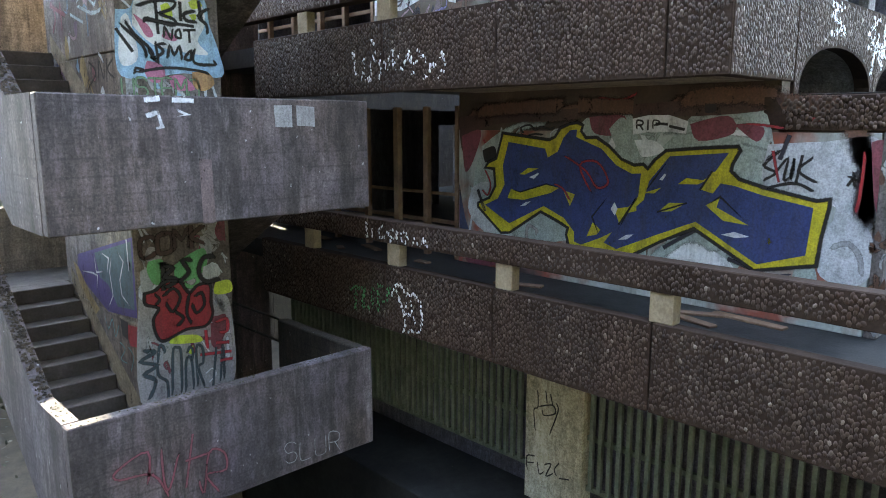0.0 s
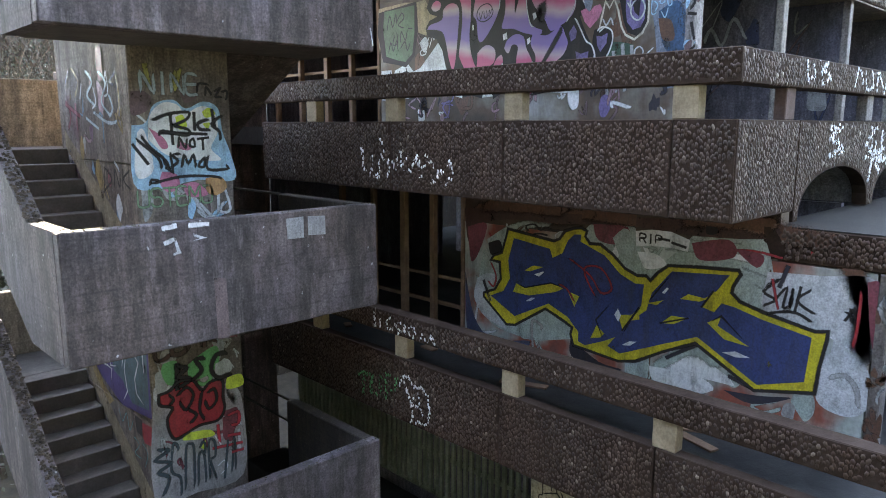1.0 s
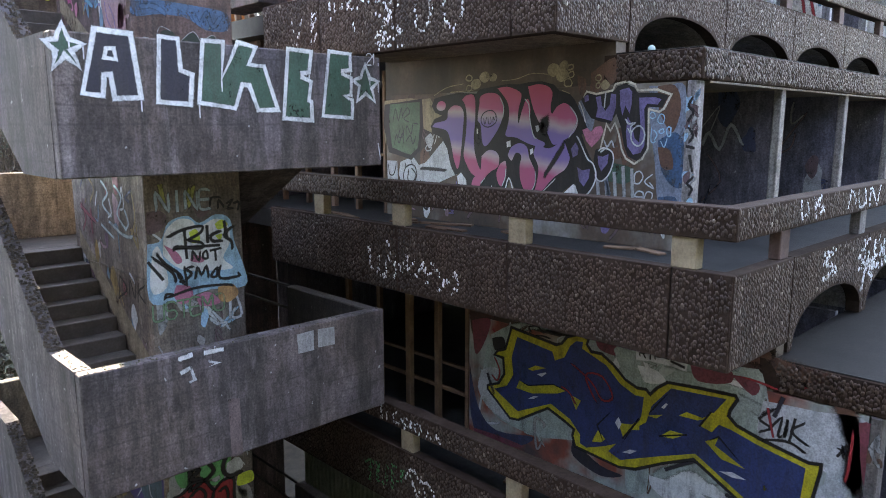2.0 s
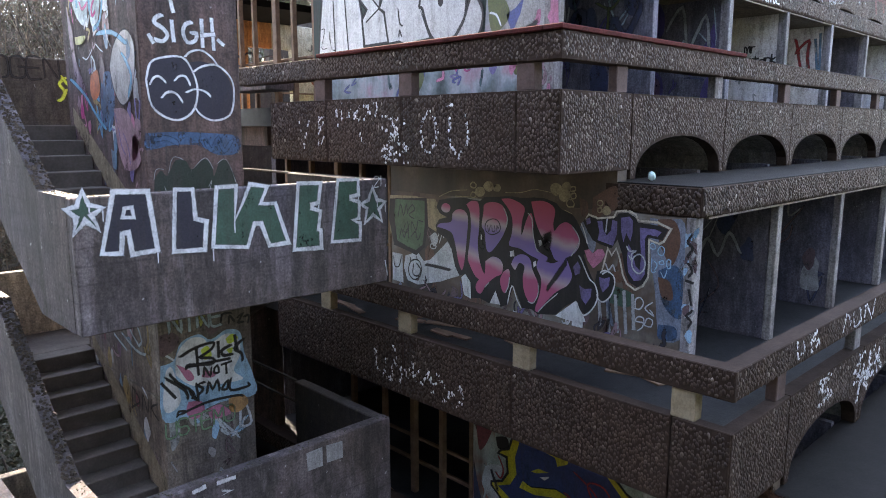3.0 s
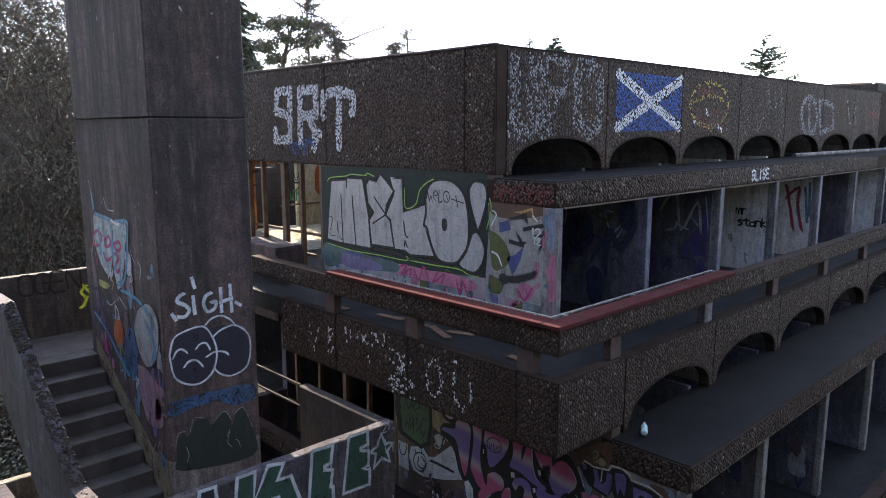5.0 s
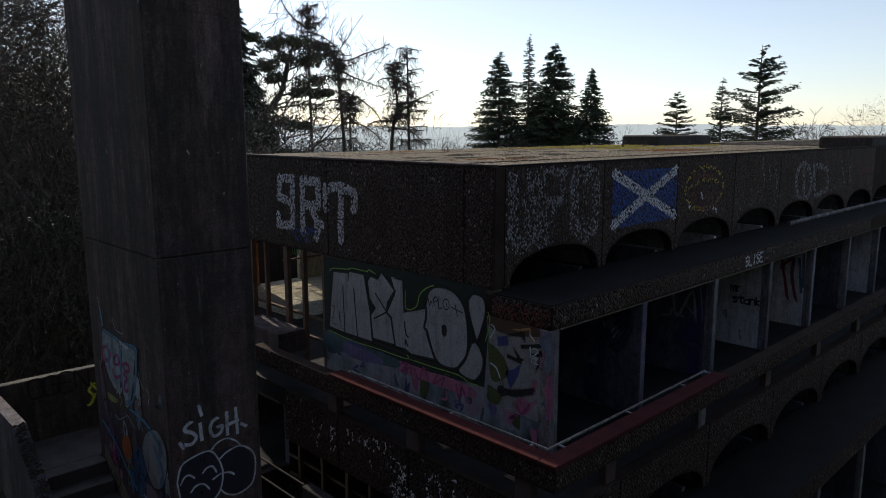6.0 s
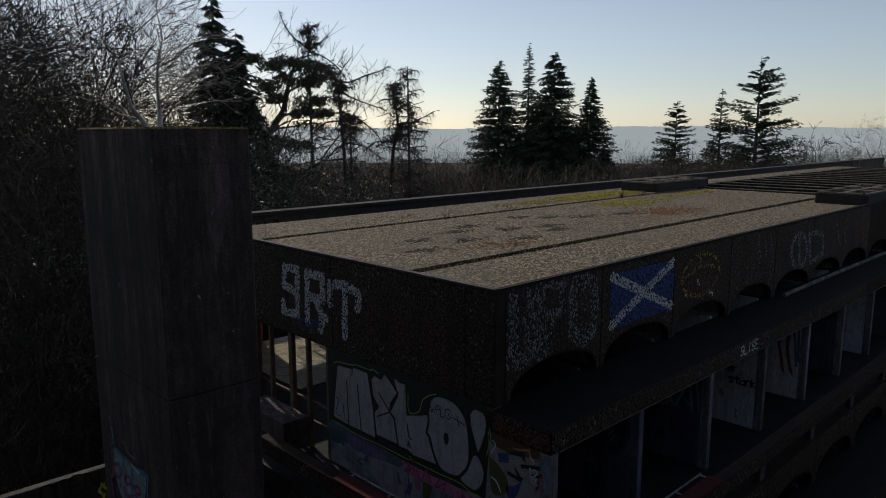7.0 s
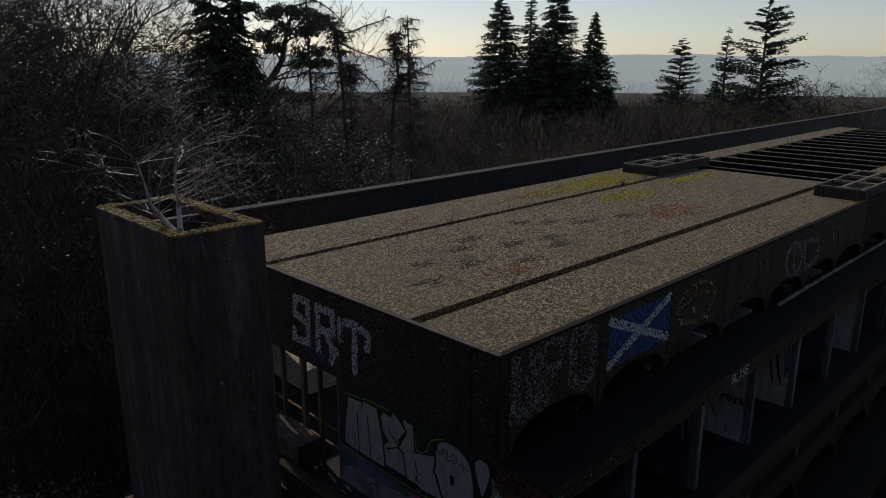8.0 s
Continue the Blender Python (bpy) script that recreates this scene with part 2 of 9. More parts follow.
BRUSH = pieces("bare_brushwood", [(0.0, (0.04, 0.029, 0.021)), (0.6, (0.085, 0.06, 0.041)), (1.0, (0.22, 0.165, 0.11))], 0.95)
SOIL = spotted("leaf_litter", [(0.3, (0.03, 0.025, 0.018)), (0.7, (0.08, 0.064, 0.044))], 3, 0.95)


def roof_gravel():
    m, t, b = nodes_of("roof_gravel", 0.9)
    co = t.nodes.new("ShaderNodeTexCoord")
    v = t.nodes.new("ShaderNodeTexVoronoi")
    v.inputs["Scale"].default_value = 40
    t.links.new(co.outputs["Object"], v.inputs["Vector"])
    bw = t.nodes.new("ShaderNodeRGBToBW")
    t.links.new(v.outputs["Color"], bw.inputs[0])
    col = ramp(t, bw.outputs[0], [(0.2, (0.008, 0.006, 0.003)), (0.52, (0.068, 0.05, 0.025)), (0.8, (0.5, 0.38, 0.22))])
    col = mix(t, ramp(t, noise_tex(t, 0.35, 5), [(0.35, (0, 0, 0)), (0.7, (0.5,) * 3)]), col, (0.13, 0.11, 0.06))
    col = mix(t, ramp(t, noise_tex(t, 0.9, 7, 0.7), [(0.58, (0, 0, 0)), (0.68, (0.8,) * 3)]), col, (0.075, 0.062, 0.04))
    t.links.new(col, b.inputs["Base Color"])
    inv = t.nodes.new("ShaderNodeMath")
    inv.operation = "SUBTRACT"
    inv.inputs[0].default_value = 1
    t.links.new(v.outputs["Distance"], inv.inputs[1])
    bump(t, b, inv.outputs[0], 0.9, 0.02)
    return m


ROOF = roof_gravel()


BAND_SLANT, BAND_LOW, BAND_HIGH = -0.11, 7.21, 8.47


def banded(name):
    """Sprayed bands that fade from pink through cream to purple and back, slanting along the wall."""
    m, t, b = nodes_of(name, 0.6)
    co = t.nodes.new("ShaderNodeTexCoord")
    sep = t.nodes.new("ShaderNodeSeparateXYZ")
    t.links.new(co.outputs["Object"], sep.inputs[0])
    slant = t.nodes.new("ShaderNodeMath")
    slant.operation = "MULTIPLY_ADD"
    t.links.new(sep.outputs[1], slant.inputs[0])
    slant.inputs[1].default_value = BAND_SLANT
    t.links.new(sep.outputs[2], slant.inputs[2])
    wob = t.nodes.new("ShaderNodeMath")
    wob.operation = "MULTIPLY_ADD"
    t.links.new(noise_tex(t, 2.6, 5), wob.inputs[0])
    wob.inputs[1].default_value = 0.16
    t.links.new(slant.outputs[0], wob.inputs[2])
    mr = t.nodes.new("ShaderNodeMapRange")
    mr.inputs[1].default_value, mr.inputs[2].default_value = BAND_LOW, BAND_HIGH
    t.links.new(wob.outputs[0], mr.inputs[0])
    pink, cream, purple = (0.42, 0.09, 0.19), (0.42, 0.33, 0.38), (0.2, 0.14, 0.38)
    col = ramp(t, mr.outputs[0], [(0.0, pink), (0.26, pink), (0.34, cream), (0.42, purple), (0.62, purple), (0.69, cream), (0.76, pink), (1.0, (0.46, 0.07, 0.13))])
    col = mix(t, ramp(t, noise_tex(t, 24, 5, 0.7), [(0.66, (0, 0, 0)), (0.78, (0.5,) * 3)]), col, (0.06, 0.04, 0.05))
    t.links.new(col, b.inputs["Base Color"])
    return m


def mural_ground(name, stops, scale=1.1):
    """Old layered paint: large soft clouds of several colours over plaster, with runs."""
    m, t, b = nodes_of(name, 0.7)
    col = ramp(t, noise_tex(t, scale, 4, 0.55), stops)
    col = mix(t, ramp(t, noise_tex(t, 2.5, 6, 0.7, (2.5, 2.5, 0.3)), [(0.5, (0, 0, 0)), (0.72, (0.55,) * 3)]), col, (0.07, 0.055, 0.05))
    col = mix(t, 0.3, col, ramp(t, noise_tex(t, 30, 4), [(0.3, (0.25,) * 3), (0.7, (0.75,) * 3)]), "OVERLAY")
    t.links.new(col, b.inputs["Base Color"])
    bump(t, b, noise_tex(t, 50, 3), 0.2, 0.004)
    return m


MURAL = [
    mural_ground("mural_ground_lower", [(0.3, (0.07, 0.05, 0.05)), (0.42, (0.26, 0.07, 0.045)), (0.52, (0.3, 0.33, 0.31)), (0.7, (0.5, 0.55, 0.55))]),
    mural_ground("mural_ground_middle", [(0.3, (0.03, 0.025, 0.025)), (0.5, (0.1, 0.07, 0.05)), (0.62, (0.2, 0.19, 0.17)), (0.75, (0.3, 0.32, 0.34))]),
    mural_ground("mural_ground_upper", [(0.3, (0.02, 0.035, 0.03)), (0.45, (0.16, 0.2, 0.22)), (0.55, (0.3, 0.32, 0.36)), (0.7, (0.36, 0.2, 0.25))], 2.0),
]
MURAL_HEAD = mural_ground("dark_brown_wall_head", [(0.3, (0.03, 0.022, 0.018)), (0.55, (0.07, 0.048, 0.035)), (0.75, (0.15, 0.12, 0.085))], 1.6)
P_BLACK, P_INK = spray("black_spray", (0.012, 0.011, 0.013), 0.7, worn=0.14), spray("ink_spray", (0.022, 0.02, 0.034), 0.7, worn=0.2)
P_WHITE, P_CHALK = spray("white_spray", (0.72, 0.74, 0.76)), spray("chalk_white_spray", (0.66, 0.68, 0.72), worn=0.45)
P_PALE, P_PALEGREY, P_GREY = spray("pale_spray", (0.5, 0.53, 0.57)), spray("pale_grey_wash", (0.33, 0.32, 0.32)), spray("grey_spray", (0.34, 0.36, 0.38))
P_SILVER = spray("silver_spray", (0.42, 0.42, 0.44), 0.42, 0.25)
P_YELLOW, P_NAVY = spray("yellow_spray", (0.56, 0.48, 0.03)), spray("navy_spray", (0.035, 0.055, 0.17), worn=0.3)
P_TEAL, P_TEAL2, P_TEALLINE = spray("pale_teal_spray", (0.36, 0.43, 0.41)), spray("dark_teal_spray", (0.06, 0.12, 0.14)), spray("teal_line_spray", (0.1, 0.25, 0.25))
P_RED, P_RED2, P_DIMRED = spray("red_spray", (0.33, 0.025, 0.035)), spray("bright_red_spray", (0.5, 0.04, 0.06)), spray("dim_red_spray", (0.2, 0.05, 0.07))
P_RUST, P_RUSTRUN = spray("rust_spray", (0.12, 0.06, 0.04)), spray("rust_run", (0.16, 0.12, 0.12), 0.9, 0.6)
P_OCHRE, P_OCHRE2 = spray("ochre_spray", (0.33, 0.27, 0.16), worn=0.5), spray("dull_ochre_spray", (0.28, 0.2, 0.08), worn=0.5)
P_SHIELD = spray("dark_green_spray", (0.06, 0.13, 0.065))
P_GREEN2, P_FOREST = spray("bright_green_spray", (0.13, 0.42, 0.16)), spray("forest_green_spray", (0.035, 0.085, 0.06))
P_DKGREEN, P_DKGREEN2, P_DIMGREEN = spray("bottle_green_spray", (0.012, 0.026, 0.021), 0.8, worn=0.12), spray("black_green_spray", (0.018, 0.03, 0.022), 0.8, worn=0.15), spray("faded_green_spray", (0.16, 0.27, 0.16))
P_OLIVE, P_LIME = spray("olive_spray", (0.09, 0.11, 0.03)), spray("lime_spray", (0.28, 0.5, 0.1))
P_ACID, P_ACIDDIM = spray("acid_yellow_spray", (0.6, 0.72, 0.08)), spray("faded_yellow_spray", (0.36, 0.36, 0.1), worn=0.5)
P_BAND = banded("pink_purple_banded_spray")
P_CREAM = spray("cream_spray", (0.58, 0.54, 0.45))
P_PINK2, P_PINKDIM, P_MAGENTA = spray("pink_spray", (0.5, 0.17, 0.28)), spray("faded_pink_spray", (0.32, 0.2, 0.24), worn=0.5), spray("magenta_spray", (0.45, 0.04, 0.2))
P_PURPLE, P_PURPLE2, P_LAVENDER = spray("faded_purple_spray", (0.13, 0.07, 0.12), worn=0.5), spray("deep_purple_spray", (0.07, 0.05, 0.18)), spray("lavender_spray", (0.16, 0.13, 0.3))
P_BLUE, P_BLUEGREY, P_NAVYDIM = spray("blue_spray", (0.06, 0.08, 0.25)), spray("blue_grey_spray", (0.2, 0.24, 0.32), worn=0.5), spray("dull_navy_spray", (0.04, 0.05, 0.11), worn=0.5)
P_FADEBLUE, P_DIMBLUE = spray("faded_blue_spray", (0.04, 0.1, 0.2), worn=0.7), spray("pale_blue_spray", (0.36, 0.46, 0.52), worn=0.5)
P_SKY, P_SKYDIM, P_LIGHTBLUE = spray("sky_blue_spray", (0.08, 0.28, 0.45)), spray("dull_sky_spray", (0.12, 0.22, 0.32), worn=0.5), spray("light_blue_spray", (0.3, 0.5, 0.68))
P_ORANGE, P_ORANGE2 = spray("orange_spray", (0.45, 0.11, 0.03)), spray("apricot_spray", (0.5, 0.28, 0.12))
P_BROWN, P_SLATE, P_GRIME = spray("brown_spray", (0.07, 0.035, 0.03)), spray("slate_spray", (0.045, 0.07, 0.085)), spray("grimy_mauve_spray", (0.14, 0.09, 0.1), worn=0.5)
P_DIM, P_PATCH = spray("dim_white_spray", (0.36, 0.37, 0.38), worn=0.5), spray("pale_repair_patch", (0.3, 0.3, 0.31), worn=0.3)
P_STRIP = spray("bare_render_strip", (0.25, 0.21, 0.145), 0.9, 0.5)
MOSS_CRUST = spotted("dark_crust", [(0.35, (0.02, 0.016, 0.012)), (0.6, (0.07, 0.05, 0.035)), (0.75, (0.13, 0.1, 0.07))], 14, 0.95, 120, 1.0)

from mathutils.geometry import delaunay_2d_cdt


# ---- building helpers ----
def thing(name, loc, label, category, group="", kind=""):
    ob = new(name)
    ob.location = loc
    ob.empty_display_size = 0.2
    return tagged(ob, label, category, group, kind)


def mesh_ob(name, mesh, mats, parent=None, label="", kind=""):
    ob = new(name, mesh)
    for m in mats if isinstance(mats, (list, tuple)) else [mats]:
        mesh.materials.append(m)
    if parent is not None:
        ob.parent = parent
        if parent.data is None:
            ob.matrix_parent_inverse = Matrix.Translation(-parent.location)
    return tagged(ob, label, kind=kind)


def part(name, bm, material, parent, label="", kind=""):
    mesh = bpy.data.meshes.new(name)
    bm.to_mesh(mesh)
    bm.free()
    return mesh_ob(name, mesh, material, parent, label, kind)


def add_box(bm, x0, x1, y0, y1, z0, z1):
    m = Matrix.LocRotScale(((x0 + x1) / 2, (y0 + y1) / 2, (z0 + z1) / 2), None, (x1 - x0, y1 - y0, z1 - z0))
    return bmesh.ops.create_cube(bm, size=1, matrix=m)["verts"]


def block(name, dims, material, parent, label="", bevel=0.012, wear=0.0, kind=""):
    """A cast block: dims = x0, x1, y0, y1, z0, z1, with eased and slightly worn edges."""
    bm = bmesh.new()
    add_box(bm, *dims)
    if wear:
        for k in range(3):
            lo, hi = dims[2 * k], dims[2 * k + 1]
            cuts = int(min(40, (hi - lo) / 0.35))
            for c in range(1, cuts + 1):
                co = [0, 0, 0]
                co[k] = lo + (hi - lo) * c / (cuts + 1)
                no = [0, 0, 0]
                no[k] = 1
                bmesh.ops.bisect_plane(bm, geom=bm.verts[:] + bm.edges[:] + bm.faces[:], plane_co=co, plane_no=no)
    if bevel:
        hard = [e for e in bm.edges if len(e.link_faces) == 2 and e.calc_face_angle(0) > 0.5]
        bmesh.ops.bevel(bm, geom=hard, offset=bevel, segments=1, affect="EDGES", clamp_overlap=True)
    if wear:
        for v in bm.verts:
            v.co += wear * noise.noise_vector(v.co * 3.1)
    return part(name, bm, material, parent, label, kind)


def at(surf, a, z, d=0.0):
    """A place on an upright face: ('x', X) faces -x with a = y; ('y', Y) faces -y with a = x. d: metres in front of it."""
    return Vector((surf[1] - d, a, z)) if surf[0] == "x" else Vector((a, surf[1] - d, z))


STROKES = {
    "A": "00 26 40|12 32", "B": "00 06 36 45 44 33 03|33 42 41 30 00", "C": "45 36 16 05 01 10 30 41", "D": "00 06 26 44 42 20 00",
    "E": "46 06 00 40|03 33", "F": "00 06 46|03 33", "G": "45 36 16 05 01 10 30 41 43 23", "H": "00 06|40 46|03 43", "I": "20 26",
    "J": "46 41 30 10 01", "K": "00 06|46 03 40", "L": "06 00 40", "M": "00 06 23 46 40", "N": "00 06 40 46",
    "O": "26 16 05 01 10 30 41 45 36 26", "P": "00 06 36 45 44 33 03", "R": "00 06 36 45 44 33 03|23 40",
    "S": "45 36 16 05 04 13 33 42 41 30 10 01", "T": "06 46|26 20", "U": "06 01 10 30 41 46", "V": "06 20 46", "W": "06 10 23 30 46",
    "X": "06 40|00 46", "Y": "06 23 46|23 20", "Z": "06 46 00 40", "1": "14 26 20", "2": "05 16 36 45 44 00 40", ".": "20 21", "!": "26 22|20 21",
    "a": "43 33 13 02 01 10 30 41|44 40", "k": "00 06|34 02 40", "m": "00 04 14 22 34 44 40|22 20", "n": "00 04|02 14 34 43 40", "r": "00 04|02 14 34",
    "s": "43 34 14 03 32 31 20 00", "t": "26 21 30 40|04 44", " ": "",
}


def glyphs(text, a, z, size, surf, lean=0.0, rise=0.0, gap=1.35, aspect=0.62):
    """Hand-drawn letters as polylines of (along, height); (a, z) is the lower start of the first letter."""
    way = -1 if surf[0] == "x" else 1
    lines = []
    for n, ch in enumerate(text):
        for stroke in STROKES[ch].split("|"):
            pts = []
            for p in stroke.split():
                u = (int(p[0]) / 4 + n * gap) * size * aspect + lean * int(p[1]) / 6 * size
                v = int(p[1]) / 6 * size + rise * u
                pts.append((a + way * u, z + v))
            if pts:
                lines.append(pts)
    return lines


def smooth_line(pts, steps=4):
    out = []
    for i in range(len(pts) - 1):
        p0, p1, p2, p3 = (Vector(pts[max(0, min(len(pts) - 1, j))]) for j in (i - 1, i, i + 1, i + 2))
        for s in range(steps):
            t = s / steps
            out.append(0.5 * (2 * p1 + (p2 - p0) * t + (2 * p0 - 5 * p1 + 4 * p2 - p3) * t * t + (3 * p1 - p0 - 3 * p2 + p3) * t ** 3))
    return out + [Vector(pts[-1])]




def brush(name, lines, width, material, surf, parent, label="", curvy=True, depth=0.004, drips=0):
    """Sprayed strokes, each a thin raised ribbon with rounded ends on an upright face."""
    rnd = random.Random(len(lines))
    for n, pts in enumerate(lines):
        pts = smooth_line(pts) if curvy and len(pts) > 2 else [Vector(p) for p in pts]
        pts = [p for i, p in enumerate(pts) if i == 0 or (p - pts[i - 1]).length > 1e-4]
        if len(pts) < 2:
            continue
        bm = bmesh.new()
        cover = bm.verts.layers.float.new("cover")
        d = depth + 0.0004 * (n % 7)
        closed = (pts[0] - pts[-1]).length < 1e-3
        left, mid, right = [], [], []
        for i, p in enumerate(pts):
            before = (p - pts[i - 1]).normalized() if i else (pts[0] - pts[-2]).normalized() if closed else (pts[1] - p).normalized()
            after = (pts[i + 1] - p).normalized() if i < len(pts) - 1 else (pts[1] - pts[0]).normalized() if closed else (p - pts[i - 1]).normalized()
            way = before + after
            way = way.normalized() if way.length > 0.2 else after
            mitre = min(1.6, 1 / max(0.4, abs(way.dot(after))))
            side = Vector((-way.y, way.x)) * mitre * width * 0.72 * (0.88 + 0.24 * noise.noise((p.x * 7, p.y * 7, n)))
            end = Vector((0, 0)) if closed else way * width * 0.45 * (-1 if i == 0 else 1 if i == len(pts) - 1 else 0)
            left.append(bm.verts.new(at(surf, *(p + side + end), d)))
            mid.append(bm.verts.new(at(surf, *(p + end), d)))
            right.append(bm.verts.new(at(surf, *(p - side + end), d)))
        for i in range(len(pts) - 1):
            bm.faces.new((left[i], left[i + 1], mid[i + 1], mid[i]))
            bm.faces.new((mid[i], mid[i + 1], right[i + 1], right[i]))
        core = set(mid if closed else mid[1:-1] if len(mid) > 2 else mid)
        for k in range(drips):
            p = Vector(rnd.choice(pts))
            h, w = rnd.uniform(0.05, 0.16), width * 0.16
            quad = [bm.verts.new(at(surf, p.x + s * w, p.y - q * h, d - 0.0006)) for s, q in ((-1, 0), (1, 0), (0.5, 1), (-0.5, 1))]
            core.update(quad)
            bm.faces.new(quad)
        for v in bm.verts:
            v[cover] = 0.0
        for v in core:
            v[cover] = 1.0
        part("paint_stroke", bm, material, parent, label)
        label = ""


def fill(name, polys, material, surf, parent, label="", depth=0.002, curvy=False, soft=0.012):
    """Filled painted areas on an upright face."""
    for n, pts in enumerate(polys):
        if curvy:
            pts = smooth_line(list(pts) + [pts[0]])[:-1]
        bm = bmesh.new()
        cover = bm.verts.layers.float.new("cover")
        d = depth + 0.0003 * (n % 5)
        if surf == ("x", 2.65):
            soft = max(soft, 0.035)
        flat = [Vector((p[0], p[1])) for p in pts]
        got = delaunay_2d_cdt(flat, [(i, (i + 1) % len(flat)) for i in range(len(flat))], [], 1, 1e-5)
        vs = [bm.verts.new(at(surf, p[0], p[1], d)) for p in got[0]]
        for f in got[2]:
            bm.faces.new([vs[i] for i in f])
        bmesh.ops.inset_region(bm, faces=bm.faces[:], thickness=soft, use_even_offset=False, use_boundary=True)
        for v in bm.verts:
            v[cover] = 1.0
        for e in bm.edges:
            if len(e.link_faces) == 1:
                for v in e.verts:
                    v[cover] = 0.0
        part("paint_area", bm, material, parent, label)
        label = ""


def old_paint(surf, a0, a1, z0, z1, count, mats, parent, seed, size=(0.05, 0.2), depth=0.0008):
    """Layers of old faded tags: ragged patches and strokes under the newer paint."""
    rnd = random.Random(seed)
    for n in range(count):
        a, z, r = rnd.uniform(a0, a1), rnd.uniform(z0, z1), rnd.uniform(*size)
        m = rnd.choice(mats)
        if rnd.random() < 0.45:
            pts = []
            for k in range(8):
                t = 2 * math.pi * k / 8
                q = r * rnd.uniform(0.55, 1.1)
                pts.append((min(a1, max(a0, a + q * math.cos(t) * 0.7)), z + q * math.sin(t) * 1.2))
            fill("", [pts], m, surf, parent, depth=depth + 0.00005 * n, curvy=True, soft=r * 0.4)
        else:
            pts = [(min(a1, max(a0, a + rnd.uniform(-r, r))), z + rnd.uniform(-r, r) * 1.3) for k in range(rnd.randint(3, 5))]
            brush("", [pts], rnd.uniform(0.02, 0.05), m, surf, parent, depth=depth + 0.00005 * n)


def pairs(text):
    """'1.2,3 4,5' as points."""
    return [tuple(float(c) for c in p.split(",")) for p in text.split()]


def near_lines(pts, lines, width):
    """Which of the points lie within width/2 of the polylines."""
    hit = np.zeros(len(pts), bool)
    for line in lines:
        for (ax, ay), (bx, by) in zip(line, line[1:]):
            a, d = np.array((ax, ay)), np.array((bx - ax, by - ay))
            s = np.clip(((pts - a) @ d) / max(d @ d, 1e-9), 0, 1)
            hit |= np.linalg.norm(pts - a - s[:, None] * d, axis=1) < width / 2
    return hit


def pebbles(name, surf, a0, a1, z0, z1, parent, paint=(), keep=None, size=0.0305, label=""):
    """Upright river pebbles packed in a face; paint: (lines, width, slot, cover) colours those the brush went over."""
    rng = np.random.default_rng(int(abs(a0 * 131 + z0 * 977 + surf[1] * 53)))
    nu, nv = int((a1 - a0) / size), int((z1 - z0) / (size * 1.45))
    if nu < 1 or nv < 1:
        return None
    u, v = np.meshgrid((np.arange(nu) + 0.5) / nu, (np.arange(nv) + 0.5) / nv)
    v[:, 1::2] += 0.5 / nv
    c = np.stack([a0 + u.ravel() * (a1 - a0), z0 + v.ravel() * (z1 - z0)], 1) + rng.normal(0, size * 0.17, (nu * nv, 2)) * np.array((1, 1.5))
    c = c[(c[:, 0] > a0 + size * 0.4) & (c[:, 0] < a1 - size * 0.4) & (c[:, 1] > z0 + size * 0.6) & (c[:, 1] < z1 - size * 0.6) & (rng.random(len(c)) > 0.03)]
    if keep is not None:
        c = c[keep(c)]
    n = len(c)
    ang = np.arange(6) * math.pi / 3 + rng.uniform(0, 1, (n, 1))
    rw, rh = size * rng.uniform(0.46, 0.68, (n, 1)), size * rng.uniform(0.66, 1.02, (n, 1))
    tilt = rng.normal(0, 0.28, (n, 1))
    ru = 1 + rng.normal(0, 0.08, (n, 6))
    px, py = np.cos(ang) * rw * ru, np.sin(ang) * rh * ru
    qx, qy = px * np.cos(tilt) - py * np.sin(tilt), px * np.sin(tilt) + py * np.cos(tilt)
    out = size * rng.uniform(0.14, 0.34, (n, 1))
    side_x, side_y = 0.42 * (qx + np.roll(qx, -1, 1)), 0.42 * (qy + np.roll(qy, -1, 1))
    spots = np.stack([c[:, :1] + np.concatenate([side_x, np.zeros((n, 1))], 1), c[:, 1:] + np.concatenate([side_y, np.zeros((n, 1))], 1)], -1).reshape(-1, 2)
    slot = np.zeros(7 * n, int)
    for lines, width, which, cover in paint:
        stone = np.repeat(rng.random(n), 7) * 0.7 + rng.random(7 * n) * 0.3
        slot[near_lines(spots, lines, width) & (stone < 0.15 + 0.8 * cover)] = which
    rings = []
    for k, h in ((1.0, 0.0), (0.66, 1.0)):
        a, z, d = c[:, :1] + qx * k, c[:, 1:] + qy * k, np.broadcast_to(out * h - 0.003, (n, 6))
        x, y = (surf[1] - d, a) if surf[0] == "x" else (a, surf[1] - d)
        rings.append(np.stack([x, y, z], -1))
    verts = np.concatenate(rings, 1).reshape(-1, 3)
    pattern = [(i, (i + 1) % 6, 6 + (i + 1) % 6, 6 + i) for i in range(6)] + [tuple(range(6, 12))]
    if surf[0] == "x":
        pattern = [p[::-1] for p in pattern]
    faces = []
    for k in range(n):
        b = 12 * k
        faces += [tuple(b + i for i in p) for p in pattern]
    mesh = bpy.data.meshes.new(name)
    mesh.from_pydata(verts.tolist(), [], faces)
    mesh.polygons.foreach_set("material_index", slot.astype(np.int32))
    mesh.polygons.foreach_set("use_smooth", np.ones(len(faces), bool))
    return mesh_ob(name, mesh, PEBBLE_MATS, parent, label, kind="stuff")


